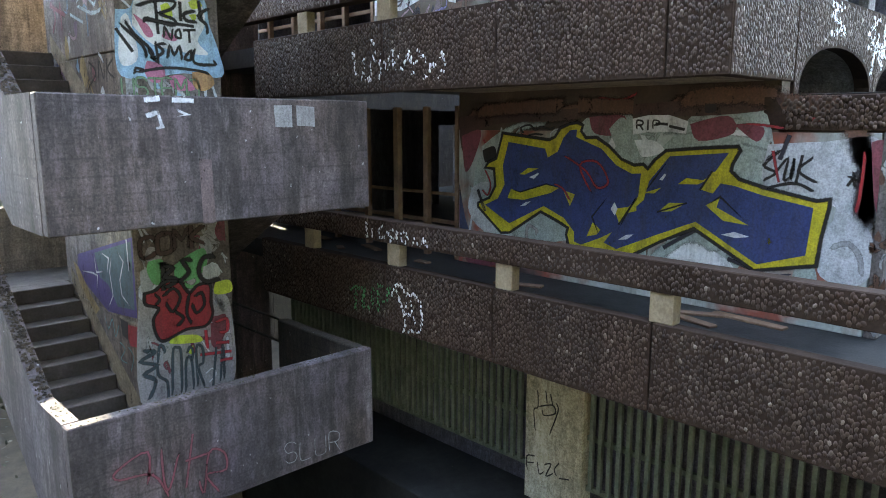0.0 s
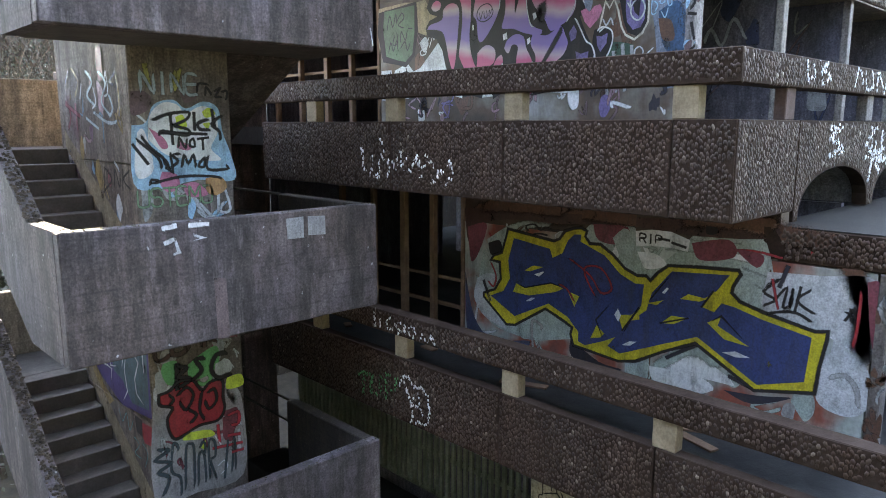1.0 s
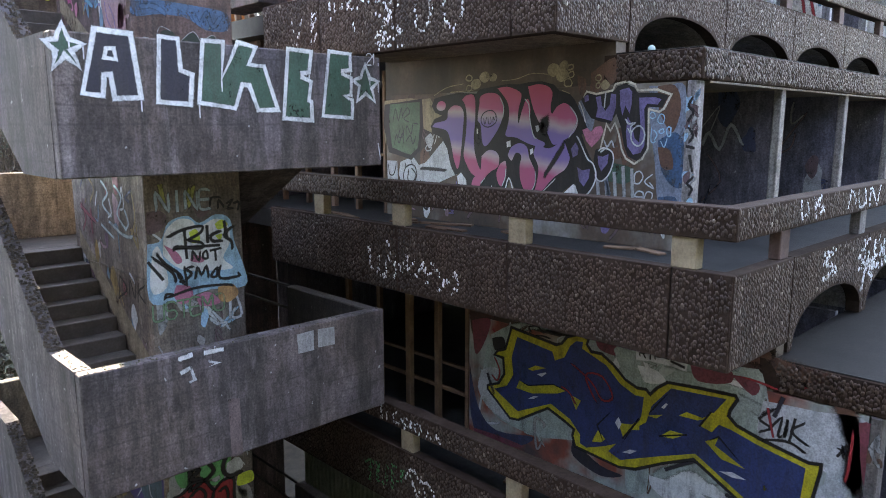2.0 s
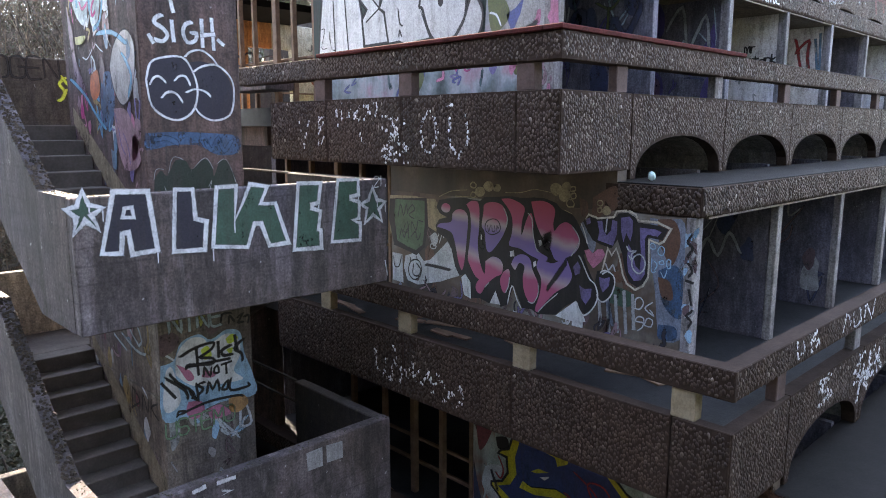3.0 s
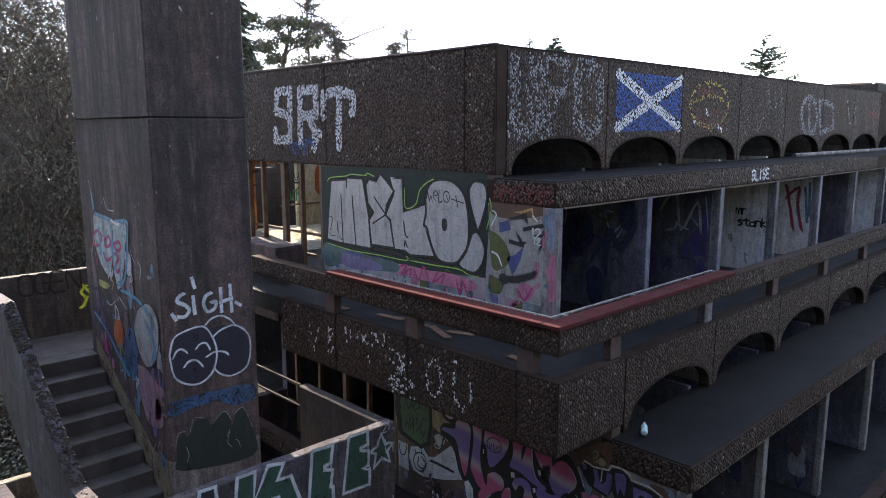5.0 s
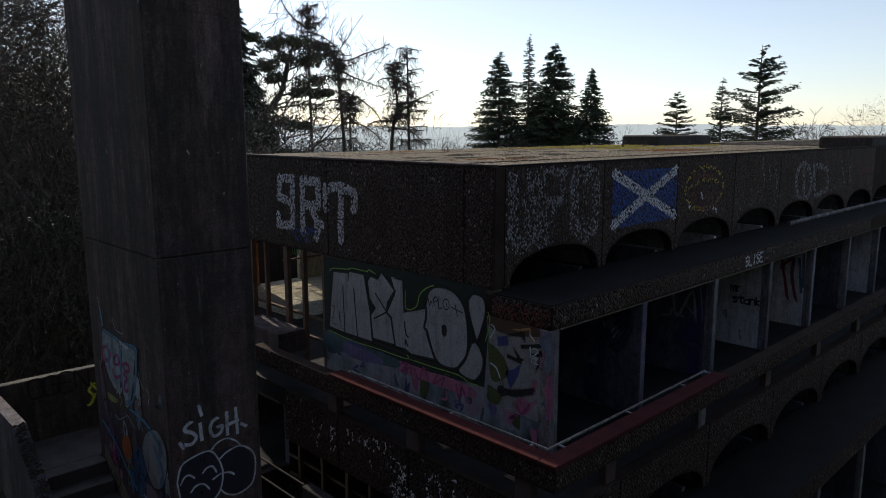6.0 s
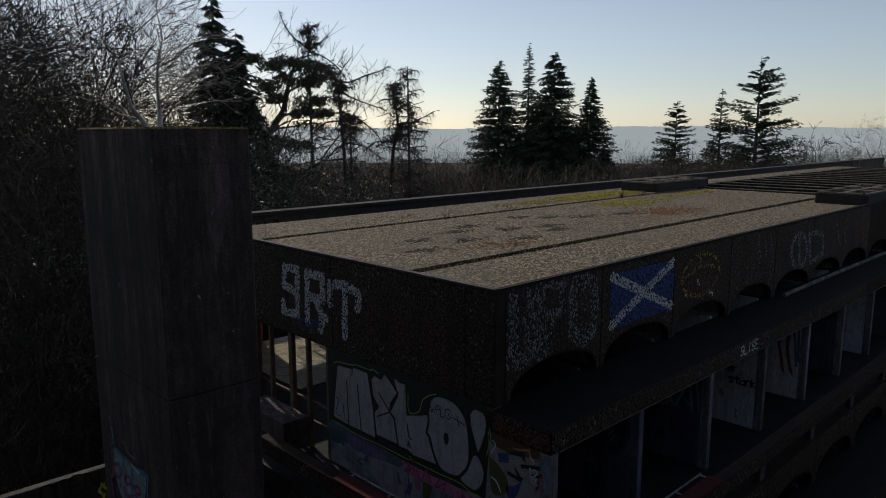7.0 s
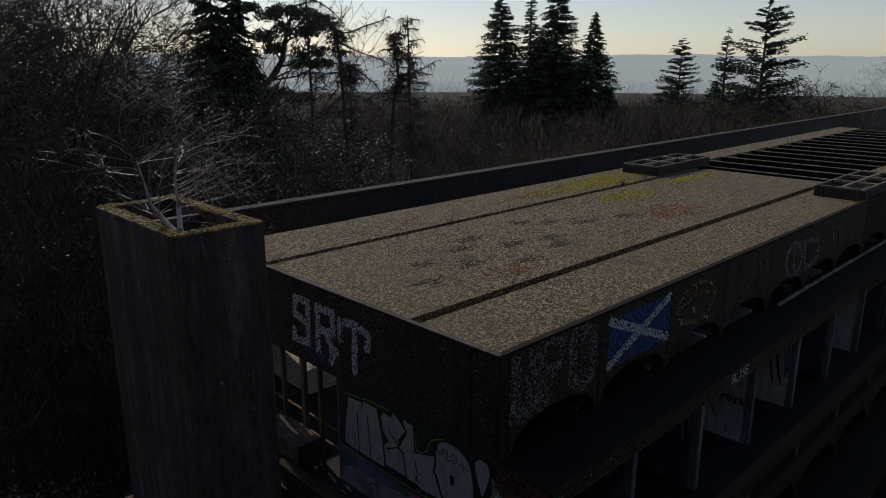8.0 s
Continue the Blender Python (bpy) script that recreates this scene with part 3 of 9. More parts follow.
# ---- ground and distance ----
def ground_sheet():
    n = 60
    verts, faces = [], []
    for j in range(n + 1):
        for i in range(n + 1):
            x, y = ((k / n * 2 - 1) for k in (i, j))
            x, y = 2600 * x * abs(x) + 10, 2600 * y * abs(y) + 10
            d = max(0.0, math.hypot(x - 15, y - 10) - 45)
            z = 0.0 if d == 0 else -min(26, 0.05 * d) + 1.5 * noise.noise((x * 0.02, y * 0.02, 0)) * min(1, d / 30)
            verts.append((x, y, z))
    for j in range(n):
        for i in range(n):
            a = j * (n + 1) + i
            faces.append((a, a + 1, a + n + 2, a + n + 1))
    mesh = bpy.data.meshes.new("ground")
    mesh.from_pydata(verts, [], faces)
    return tagged(mesh_ob("ground", mesh, SOIL), "leaf-littered woodland ground round the ruin", "ground", kind="structure")


ground_sheet()


def hills():
    m, t, b = nodes_of("glowing_hillside", 1.0)
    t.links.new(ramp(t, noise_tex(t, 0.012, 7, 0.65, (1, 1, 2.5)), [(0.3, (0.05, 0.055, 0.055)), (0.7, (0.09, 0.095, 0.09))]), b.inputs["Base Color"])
    # distance haze is put in as an even blue-grey glow over a dark base
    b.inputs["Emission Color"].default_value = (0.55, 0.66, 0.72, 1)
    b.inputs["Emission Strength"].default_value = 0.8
    verts, faces = [], []
    n = 640
    for i in range(n + 1):
        az = radians(-20 + 130 * i / n)
        for r, h in ((950, -60), (975, -12), (1020, 5), (1090, 20.5)):
            k = 1 + 0.34 * noise.noise((az * 3, r * 0.002, 0)) + 0.14 * noise.noise((az * 14, r * 0.01, 4)) + 0.05 * noise.noise((az * 90, r * 0.01, 9)) + 0.025 * noise.noise((az * 300, 0, 9))
            verts.append((r * math.sin(az), r * math.cos(az), h * k if h > 0 else h))
    for i in range(n):
        for j in range(3):
            a = i * 4 + j
            faces.append((a, a + 4, a + 5, a + 1))
    mesh = bpy.data.meshes.new("backdrop")
    mesh.from_pydata(verts, [], faces)
    tagged(mesh_ob("backdrop", mesh, m), "glowing blue-grey backdrop of hazy hills across the firth", "hills", kind="structure")


hills()

# ---- main block: three terraced storeys, each 2.735 m high and 1.75 m further back ----
RISE, BACK, BAY, X_BAY, X_END = 2.735, 1.75, 2.135, 6.37, 44.7
BAYS = 18
building = thing("building", (6.16, 5, 0), "derelict concrete block with pebble-faced panels and graffiti", "building")
PAN, WALL = {}, {}


def arch_bay(name, x0, y, z_spring, z_arch, z_top, thick, material, parent, half=0.97, z_side=None):
    """One facade panel with a segmental arch cut from its lower edge."""
    bm = bmesh.new()
    x1, xc = x0 + BAY - 0.014, x0 + BAY / 2
    z_low = z_spring + 0.012
    arch = []
    for k in range(17):
        a = math.pi * k / 16
        arch.append((xc - half * math.cos(a), z_low + (z_arch - z_low) * math.sin(a) ** 0.8))
    out = [(x0, z_top), (x0, z_low)] + arch + [(x1, z_low), (x1, z_top)]
    top = [(x0 if k == 0 else x1 if k == len(arch) + 1 else p[0], z_top) for k, p in enumerate([out[1]] + arch + [out[-2]])]
    low = [out[1]] + arch + [out[-2]]
    rows = []
    for d in (0, thick):
        rows.append(([bm.verts.new((p[0], y + d, p[1])) for p in low], [bm.verts.new((p[0], y + d, p[1])) for p in top]))
    (lf, tf), (lb, tb) = rows
    n = len(low)
    for i in range(n - 1):
        bm.faces.new((lf[i], lf[i + 1], tf[i + 1], tf[i]))
        bm.faces.new((lb[i + 1], lb[i], tb[i], tb[i + 1]))
        bm.faces.new((lf[i + 1], lf[i], lb[i], lb[i + 1]))
        bm.faces.new((tf[i], tf[i + 1], tb[i + 1], tb[i]))
    bm.faces.new((lf[0], tf[0], tb[0], lb[0]))
    bm.faces.new((tf[-1], lf[-1], lb[-1], tb[-1]))
    bmesh.ops.remove_doubles(bm, verts=bm.verts, dist=1e-5)
    bmesh.ops.recalc_face_normals(bm, faces=bm.faces)
    ob = part(name, bm, material, parent)
    return ob, xc, z_low


def arch_keep(xc, z_low, z_arch, half):
    def keep(c):
        s = np.clip((c[:, 0] - xc) / (half + 0.02), -1, 1)
        return (np.abs(c[:, 0] - xc) > half + 0.02) | (c[:, 1] > z_low + (z_arch - z_low) * (1 - s * s) ** 0.4 + 0.02)
    return keep


LEFT_PAINT = {0: [], 1: [], 2: []}     # brush lines over the pebbles of the end panels
RIGHT_PAINT = {0: [], 1: [], 2: [], 3: []}
SIDE = ("x", 5.15)


def tag_on(where, text, a, z, size, surf, width, slot=1, cover=0.8, **kw):
    where.append((glyphs(text, a, z, size, surf, **kw), width, slot, cover))


LEFT_PAINT[2] += [([pairs("8.36,9.84 8.28,9.5 8.12,9.92"),
    pairs("7.9,9.92 7.92,9.55"),
    pairs("7.9,9.9 7.76,9.9 7.88,9.77 7.76,9.68 7.92,9.55"),
    pairs("7.52,9.99 7.5,9.79"),
    pairs("7.24,10 7.27,9.91 7.34,9.86 7.41,9.88 7.44,9.96 7.41,10.05 7.33,10.11 7.26,10.08 7.24,10"),
    pairs("7.24,10 7.04,9.86"),
    pairs("7.04,10.04 7.22,9.82"),
    pairs("6.97,9.84 6.97,10.03 6.85,10.02 6.95,9.91"),
    pairs("6.72,9.99 6.74,9.93 6.78,9.9 6.83,9.91 6.85,9.96 6.83,10.02 6.78,10.05 6.73,10.04 6.72,9.99"),
    pairs("7.07,9.72 7,9.59"),
    pairs("6.63,9.77 6.41,9.7 6.63,9.52 6.36,9.53 6.59,9.35 6.28,9.31"),
    pairs("6.36,9.77 6.54,9.42"),
    pairs("6.27,9.85 6.41,9.28"),
    pairs("6.47,9.81 6.28,9.62 6.46,9.33")], 0.036, 1, 0.5), ([pairs("5.71,9.73 5.74,9.6 5.8,9.52 5.88,9.51 5.94,9.59 5.96,9.72 5.94,9.85 5.87,9.93 5.8,9.94 5.74,9.86 5.71,9.73"),
    pairs("5.51,9.87 5.52,9.61 5.38,9.47 5.25,9.63 5.28,9.9"),
    pairs("5.58,9.98 5.48,10.02"),
    pairs("6.62,9.9 6.21,9.85 6.5,9.68 6.16,9.55 6.63,9.44 6.11,9.37"),
    pairs("6.44,9.84 6.28,9.36")], 0.04, 1, 0.55)]
LEFT_PAINT[1] += [([pairs("6.63,6.99 6.66,6.78 6.53,6.76 6.47,7"),
    pairs("6.35,6.78 6.32,7.01 6.22,6.86 6.12,7.05 6.08,6.81"),
    pairs("6.03,7.07 5.98,6.82 5.84,7.02 5.79,6.8 5.68,7.07"),
    pairs("5.66,6.97 5.52,6.86 5.61,6.73 5.35,6.97 5.26,6.83 5.48,6.71"),
    pairs("6.82,7.08 6.8,6.87 6.69,6.75"),
    pairs("6.47,7.2 6.42,6.97")], 0.05, 1, 0.42)]
LEFT_PAINT[0] += [([pairs("6.97,4.26 6.76,4.31"),
    pairs("6.87,4.28 6.89,4.01"),
    pairs("6.7,4.3 6.74,4.08 6.57,4.09 6.53,4.33"),
    pairs("6.44,4.09 6.43,4.37 6.24,4.38 6.28,4.23 6.42,4.21")], 0.06, 6, 0.6), ([pairs("6.18,4.29 6.15,4.42 6.03,4.46 5.94,4.35 5.79,4.38 5.68,4.3 5.67,4.08 5.71,3.96 5.89,3.94 5.92,3.83"),
    pairs("6.09,4.36 6,4.18 5.95,4.03 5.98,3.9"),
    pairs("5.85,4.29 5.83,4.13 5.77,4.06"),
    pairs("5.92,4.27 5.97,4.12 5.83,4.13")], 0.034, 1, 0.8)]
RAIL_PAINT = {0: [], 1: [], 2: []}
tag_on(RIGHT_PAINT[3], "SLISE", 11.3, 11.73, 0.17, ("y", 4.95), 0.035)
RIGHT_PAINT[1] += [([pairs("6.38,7.92 6.46,7.71 6.63,7.76 6.52,7.92 6.38,7.92"),
    pairs("6.8,7.7 6.7,7.94 6.94,7.9 6.76,7.83 7.02,7.76 6.8,7.7"),
    pairs("7.68,7.71 7.76,7.93 7.97,7.7"),
    pairs("7.95,7.92 8.05,7.68 8.27,7.73 8.15,7.91 7.95,7.92"),
    pairs("8.39,7.66 8.36,7.92 8.65,7.69 8.74,7.93")], 0.032, 1, 0.85), ([pairs("7.13,7.32 7.43,7.33 7.12,7.23 7.54,7.11 7.12,7.07"),
    pairs("7.34,7.32 7.37,7.06"),
    pairs("8.56,7.33 8.19,7.16 8.71,6.88"),
    pairs("8.9,7.31 8.73,7.15 9.06,6.85"),
    pairs("8.35,7.31 8.43,6.91"),
    pairs("8.23,7.02 8.98,7.1")], 0.05, 1, 0.6), ([pairs("8.73,7.26 8.74,6.49"),
    pairs("9.09,7.23 9.08,6.53"),
    pairs("9.48,7.16 9.43,6.57"),
    pairs("8.47,7 8.94,6.97"),
    pairs("8.38,6.77 8.53,7.16"),
    pairs("8.78,6.56 9.74,6.8"),
    pairs("8.98,7.18 9.78,6.54")], 0.06, 1, 0.75)]
RAIL_PAINT[0] += [([pairs("6.64,5.11 6.63,4.94 6.53,4.93 6.52,5.1"),
    pairs("6.35,5.1 6.41,5.03 6.37,4.95 6.3,4.97"),
    pairs("6.15,5.07 6.25,5.03 6.16,4.97 6.25,4.91"),
    pairs("6.08,5.06 6.09,4.92"),
    pairs("5.9,5 5.92,4.96 5.96,4.93 6,4.95 6.02,4.99 6,5.04 5.96,5.06 5.92,5.05 5.9,5"),
    pairs("5.81,4.87 5.79,5.03 5.68,4.9 5.63,5.05 5.57,4.93")], 0.032, 1, 0.85)]

for k in range(3):
    dz, dy = RISE * (k - 2), BACK * (k - 2)
    y0 = 4.1 + dy
    # end panels along the walkway, with open joints
    cuts = [y0, 2.87 if k < 2 else 4.62, 4.62 if k < 2 else 6.3, 6.3 if k < 2 else 7.75, 9.1]
    for a, b in zip(cuts, cuts[1:]):
        pan = block("facade_panel", (5.15, 5.28, a + 0.008, b - 0.008, 9.345 + dz, 10.12 + dz), MATRIX, building, bevel=0.006)
        pebbles("pebble_facing", SIDE, a + 0.01, b - 0.01, 9.35 + dz, 10.11 + dz, pan, LEFT_PAINT[k])
    rail_end = 9.95 if k == 2 else 12.4
    rail = block("railing_beam", (5.15, 5.33, y0, rail_end, 10.38 + dz, 10.64 + dz), MATRIX, building, bevel=0.008, wear=0.006)
    pebbles("pebble_facing", SIDE, y0 + 0.01, rail_end - 0.02, 10.385 + dz, 10.635 + dz, rail, RAIL_PAINT[k])
    for yp in ((4.53, 6.25, 7.9) if k == 2 else (2.78, 4.52, 6.3, 7.9)) if k else (2.8, 4.5, 6.18, 7.9):
        block("spacer_block", (5.17, 5.29, yp - 0.11, yp + 0.11, 10.12 + dz, 10.38 + dz), POST if k < 2 else SPACER, building, bevel=0.008)
    # front panels with arches; the first stretch is plain
    pan = block("facade_panel", (5.16, X_BAY - 0.01, y0, y0 + 0.13, 9.345 + dz, 10.118 + dz), MATRIX, building, bevel=0.006)
    front = ("y", y0)
    pebbles("pebble_facing", front, 5.17, X_BAY - 0.02, 9.35 + dz, 10.11 + dz, pan, RIGHT_PAINT[k])
    for i in range(BAYS):
        x0 = X_BAY + BAY * i
        bay, xc, zl = arch_bay("facade_panel", x0, y0, 9.235 + dz, 9.69 + dz, 10.118 + dz, 0.14, MATRIX, building)
        if i < 6 and k:
            pebbles("pebble_facing", front, x0, x0 + BAY - 0.02, 9.25 + dz, 10.11 + dz, bay, RIGHT_PAINT[k], arch_keep(xc, zl, 9.69 + dz, 0.97))
    rail = block("railing_beam", (5.16, X_END, y0, y0 + 0.18, 10.38 + dz, 10.638 + dz), MATRIX, building, bevel=0.008, wear=0.006)
    pebbles("pebble_facing", front, 5.17, 17 if k else 9, 10.385 + dz, 10.632 + dz, rail, RIGHT_PAINT[k])
    for i in range(BAYS):
        xp = 6.2 + BAY * i
        block("spacer_block", (xp - 0.1, xp + 0.1, y0 + 0.03, y0 + 0.13, 10.12 + dz, 10.38 + dz), POST if k == 0 else FIN if i == 1 else SPACER, building, bevel=0.008)
    # floor and balcony
    block("floor_slab", (5.28, X_END, y0 + 0.14, 14.0, 9.8 + dz, 10.06 + dz), FLOOR, building, bevel=0)
    # ledge below the arches of this storey's head
    yl = 4.95 + dy
    ledge = block("ledge", (6.16, X_END, yl, yl + 1.06, 11.67 + dz, 11.958 + dz), MATRIX, building, bevel=0.012, wear=0.008)
    block("ledge_topping", (6.17, X_END, yl + 0.012, yl + 1.05, 11.952 + dz, 11.968 + dz), LEDGE_TOP, building, "black damp topping", bevel=0.006)
    pebbles("pebble_facing", ("y", yl - 0.012), 6.17, 18 if k else 10, 11.68 + dz, 11.955 + dz, ledge, RIGHT_PAINT[3] if k == 2 else ())
    pebbles("pebble_facing", ("x", 6.148), yl + 0.01, yl + 0.9, 11.68 + dz, 11.955 + dz, ledge, [([[(yl, 11.8 + dz), (yl + 0.9, 11.8 + dz)]], 0.2, 5, 0.6)] if k == 2 else ())
    block("soffit", (6.345, X_END, yl + 0.012, yl + 1.05, 11.648 + dz, 11.668 + dz), SOFFIT, building, "stained cream soffit over the cells", bevel=0)
    if k < 2:
        block("soffit", (5.284, 6.158, yl + 1.03, 9.3 + dy, 12.085 + dz, 12.2 + dz), SOFFIT, building, "stained soffit under the walkway", bevel=0.01)
    # end wall of the cells, carrying the murals
    wall = block("wall", (6.16, 6.34, yl + 0.152, 9.45 + dy + (0.15 if k == 0 else 0), 10.06 + dz, 11.66 + dz), MURAL[k], building, bevel=0.004)
    head_z = 12.0 if k == 2 else 12.2 + dz
    # wall head in a darker brown than the mural below
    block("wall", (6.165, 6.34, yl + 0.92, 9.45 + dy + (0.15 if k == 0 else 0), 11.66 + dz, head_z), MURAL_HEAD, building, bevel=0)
    WALL[k] = wall
    back = 0.0 if k == 2 else 0.05
    block("column", (6.15, 6.32, yl + back, yl + (0.15 if k == 2 else 0.14), 10.06 + dz, 11.668 + dz), FIN, building, "peeling white painted corner column", bevel=0.01)
    # cell fins, partitions and back wall
    for i in range(1, BAYS):
        xf = 6.09 + 2.12 * i
        block("fin", (xf - 0.06, xf + 0.06, yl + back, yl + 0.14, 10.06 + dz, 11.668 + dz), (PLASTER_DARK if i == 1 else FIN) if k == 2 else PLASTER, building, bevel=0.008)
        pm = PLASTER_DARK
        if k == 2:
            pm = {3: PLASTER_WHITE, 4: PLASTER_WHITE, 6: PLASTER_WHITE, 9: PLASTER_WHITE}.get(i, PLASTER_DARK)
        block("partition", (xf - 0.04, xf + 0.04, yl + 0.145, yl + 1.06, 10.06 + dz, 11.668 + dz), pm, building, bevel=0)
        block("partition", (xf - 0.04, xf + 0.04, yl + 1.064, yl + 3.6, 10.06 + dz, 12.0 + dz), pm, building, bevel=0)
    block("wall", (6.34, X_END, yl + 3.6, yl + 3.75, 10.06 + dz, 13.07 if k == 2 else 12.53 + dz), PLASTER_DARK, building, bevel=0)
    # barrel-vaulted ceiling of the cells, one mesh a storey
    bm = bmesh.new()
    line = []
    for i in range(BAYS):
        xc = X_BAY + BAY * (i + 0.5)
        line += [(xc - 1.03 * math.cos(math.pi * s / 10), 11.99 + dz + 0.44 * math.sin(math.pi * s / 10) ** 0.8) for s in range(11)]
    rows = [[bm.verts.new((p[0], yy, p[1])) for p in line] for yy in (yl + 1.05, yl + 3.6)]
    for s in range(len(line) - 1):
        bm.faces.new((rows[0][s], rows[1][s], rows[1][s + 1], rows[0][s + 1]))
    part("vaulted_ceiling", bm, PLASTER, building)

for z0, z1 in ((9.5, 9.95), (10.35, 10.7)):
    block("link_beam", (5.6, 6.1, 9.96, 11.3, z0, z1), CONC_SHAFT, building, "recessed concrete beam of the walkway", bevel=0.01)
# mural plaster wraps: storey heads, roof fascia and roof
FASCIA = ("x", 6.16)
SRT = [([pairs("10.28,12.88 10.26,13.16 10.66,13.15 10.7,12.84 10.29,12.76 10.3,12.38 10.75,12.37 10.74,12.52"),
    pairs("10,12.32 9.98,13.15 9.54,13.15 9.54,12.77 9.93,12.76"),
    pairs("9.77,12.76 9.58,12.5 9.62,12.26"),
    pairs("9.46,12.47 9.6,12.37"),
    pairs("9.34,12.75 9.34,13.06 8.93,13.11 8.59,13.02 8.62,12.78"),
    pairs("8.93,13.11 8.97,12.29")], 0.15, 1, 0.97)]
SRT.append(([[(10.3, 12.3), (9.6, 12.35)], [(10.2, 12.2), (9.9, 12.2)]], 0.12, 3, 0.35))
for a, b in ((5.852, 6.35), (6.35, 9.3), (9.3, 12.0), (12.0, 14.0)):
    pan = block("fascia_panel", (6.16, 6.3, a + 0.006, b - 0.006, 12.0, 13.5), MATRIX, building, bevel=0.006)
    if a < 12:
        pebbles("pebble_facing", FASCIA, a + 0.01, b - 0.01, 12.01, 13.49, pan, SRT)
FRONT3 = ("y", 5.85)
UFO = [([pairs("6.51,13.45 6.52,12.7 6.64,12.49 6.85,12.52 6.91,12.74 6.87,13.46"),
    pairs("7.05,13.47 7.11,12.46"),
    pairs("7.07,13.45 7.55,13.44"),
    pairs("7.09,12.99 7.42,12.98"),
    pairs("7.87,13.43 7.77,13.27 7.8,12.64 8.02,12.47 8.26,12.55 8.32,12.84 8.27,13.33 8.06,13.45 7.87,13.43")], 0.2, 2, 0.42), ([pairs("6.46,12.47 6.43,13.43"),
    pairs("6.76,13.08 6.78,12.57"),
    pairs("7.25,12.93 7.29,12.5"),
    pairs("7.49,13.39 7.56,13.04"),
    pairs("8,13.28 8.06,12.65"),
    pairs("7,12.52 6.56,12.47")], 0.16, 2, 0.22)]
FLAG = (8.72, 10.62, 12.52, 13.36)
flag_rows = [[(FLAG[0] + 0.05, z), (FLAG[1] - 0.05, z)] for z in np.arange(FLAG[2] + 0.05, FLAG[3], 0.09)]
TOP_PAINT = UFO + [(flag_rows, 0.11, 3, 0.97), ([[(FLAG[0] + 0.05, FLAG[2] + 0.05), (FLAG[1] - 0.05, FLAG[3] - 0.05)], [(FLAG[0] + 0.05, FLAG[3] - 0.05), (FLAG[1] - 0.05, FLAG[2] + 0.05)]], 0.15, 1, 1.0)]
TOP_PAINT += [([pairs("12.3,12.97 12.22,12.78 11.97,12.63 11.62,12.58 11.26,12.63 11,12.76 10.89,12.94 10.96,13.12 11.19,13.26 11.52,13.33 11.88,13.29 12.17,13.16 12.3,12.97"),
    pairs("10.91,12.97 11.55,13.1 12.31,13.02"),
    pairs("11.53,13.28 11.57,13.1")], 0.07, 4, 0.4), ([pairs("11.14,13.17 11.96,13.16"),
    pairs("10.98,12.85 12.23,12.83"),
    pairs("11.31,12.58 12.04,12.61"),
    pairs("11.13,12.76 11.5,12.67 11.87,12.76")], 0.1, 5, 0.4), ([pairs("11.48,12.86 11.53,12.77"),
    pairs("11.94,12.58 12.12,12.51"),
    pairs("11.06,12.67 11.19,12.61")], 0.06, 1, 0.5)]
TOP_PAINT += [([pairs("13.97,13.38 14.09,12.86"),
    pairs("14.59,13.3 14.75,12.81"),
    pairs("14.32,13.24 14.47,12.75"),
    pairs("18.64,13.19 18.97,12.6"),
    pairs("19.12,13.23 19.36,12.73")], 0.09, 2, 0.25), ([pairs("16.7,12.84 16.67,12.59 16.46,12.44 16.17,12.44 15.91,12.59 15.77,12.82 15.81,13.06 16,13.21 16.28,13.21 16.55,13.07 16.7,12.84"),
    pairs("16.76,13.16 17,12.47"),
    pairs("16.94,13.14 17.65,13.09 17.78,12.59 17.11,12.47"),
    pairs("16.16,13.12 16.3,12.51")], 0.13, 2, 0.5), ([pairs("20.01,13.2 20.25,12.6"),
    pairs("20.61,13.21 20.92,12.56"),
    pairs("21.24,13.23 21.57,12.56"),
    pairs("20.09,12.95 21.46,12.88")], 0.12, 5, 0.6)]
block("fascia_panel", (6.18, X_BAY - 0.008, 5.85, 5.99, 12.0, 13.498), MATRIX, building, bevel=0.006)
for i in range(BAYS):
    x0 = X_BAY + BAY * i
    bay, xc, zl = arch_bay("fascia_panel", x0, 5.85, 11.975, 12.425, 13.5, 0.14, MATRIX, building)
    if i < 7:
        pebbles("pebble_facing", FRONT3, x0, x0 + BAY - 0.02, 11.99, 13.49, bay, TOP_PAINT, arch_keep(xc, zl, 12.425, 0.97))
# roof: gravel bays between two drainage channels
for a, b in ((5.99, 7.62), (7.86, 11.9), (12.12, 14.0)):
    block("roof_slab", (6.3, 24.0, a, b, 13.22, 13.44), ROOF, building, bevel=0)
block("roof_deck", (6.3, 24.0, 5.99, 14.0, 13.08, 13.2), LEDGE_TOP, building, bevel=0)
block("roof_slab", (24.0, X_END, 5.99, 7.62, 13.22, 13.44), ROOF, building, bevel=0)
block("roof_slab", (24.0, X_END, 12.9, 14.0, 13.22, 13.44), ROOF, building, bevel=0)
for i in range(14):
    xb = 24.6 + 1.45 * i
    # dark body and pale top strip put shaded sides and sunlit edge into colour
    block("roof_beam", (xb - 0.06, xb + 0.06, 7.62, 12.9, 13.2, 13.43), LEDGE_TOP, building, bevel=0.01)
    block("sunlit_top_strip", (xb - 0.05, xb + 0.05, 7.62, 12.9, 13.432, 13.46), CONC_WARM, building, "pale strip standing for sun on the beam top", bevel=0.004)
block("red_sill", (5.12, 8.95, 4.08, 4.3, 10.641, 10.69), REDPAINT, building, "flaking red painted sill", bevel=0.008)
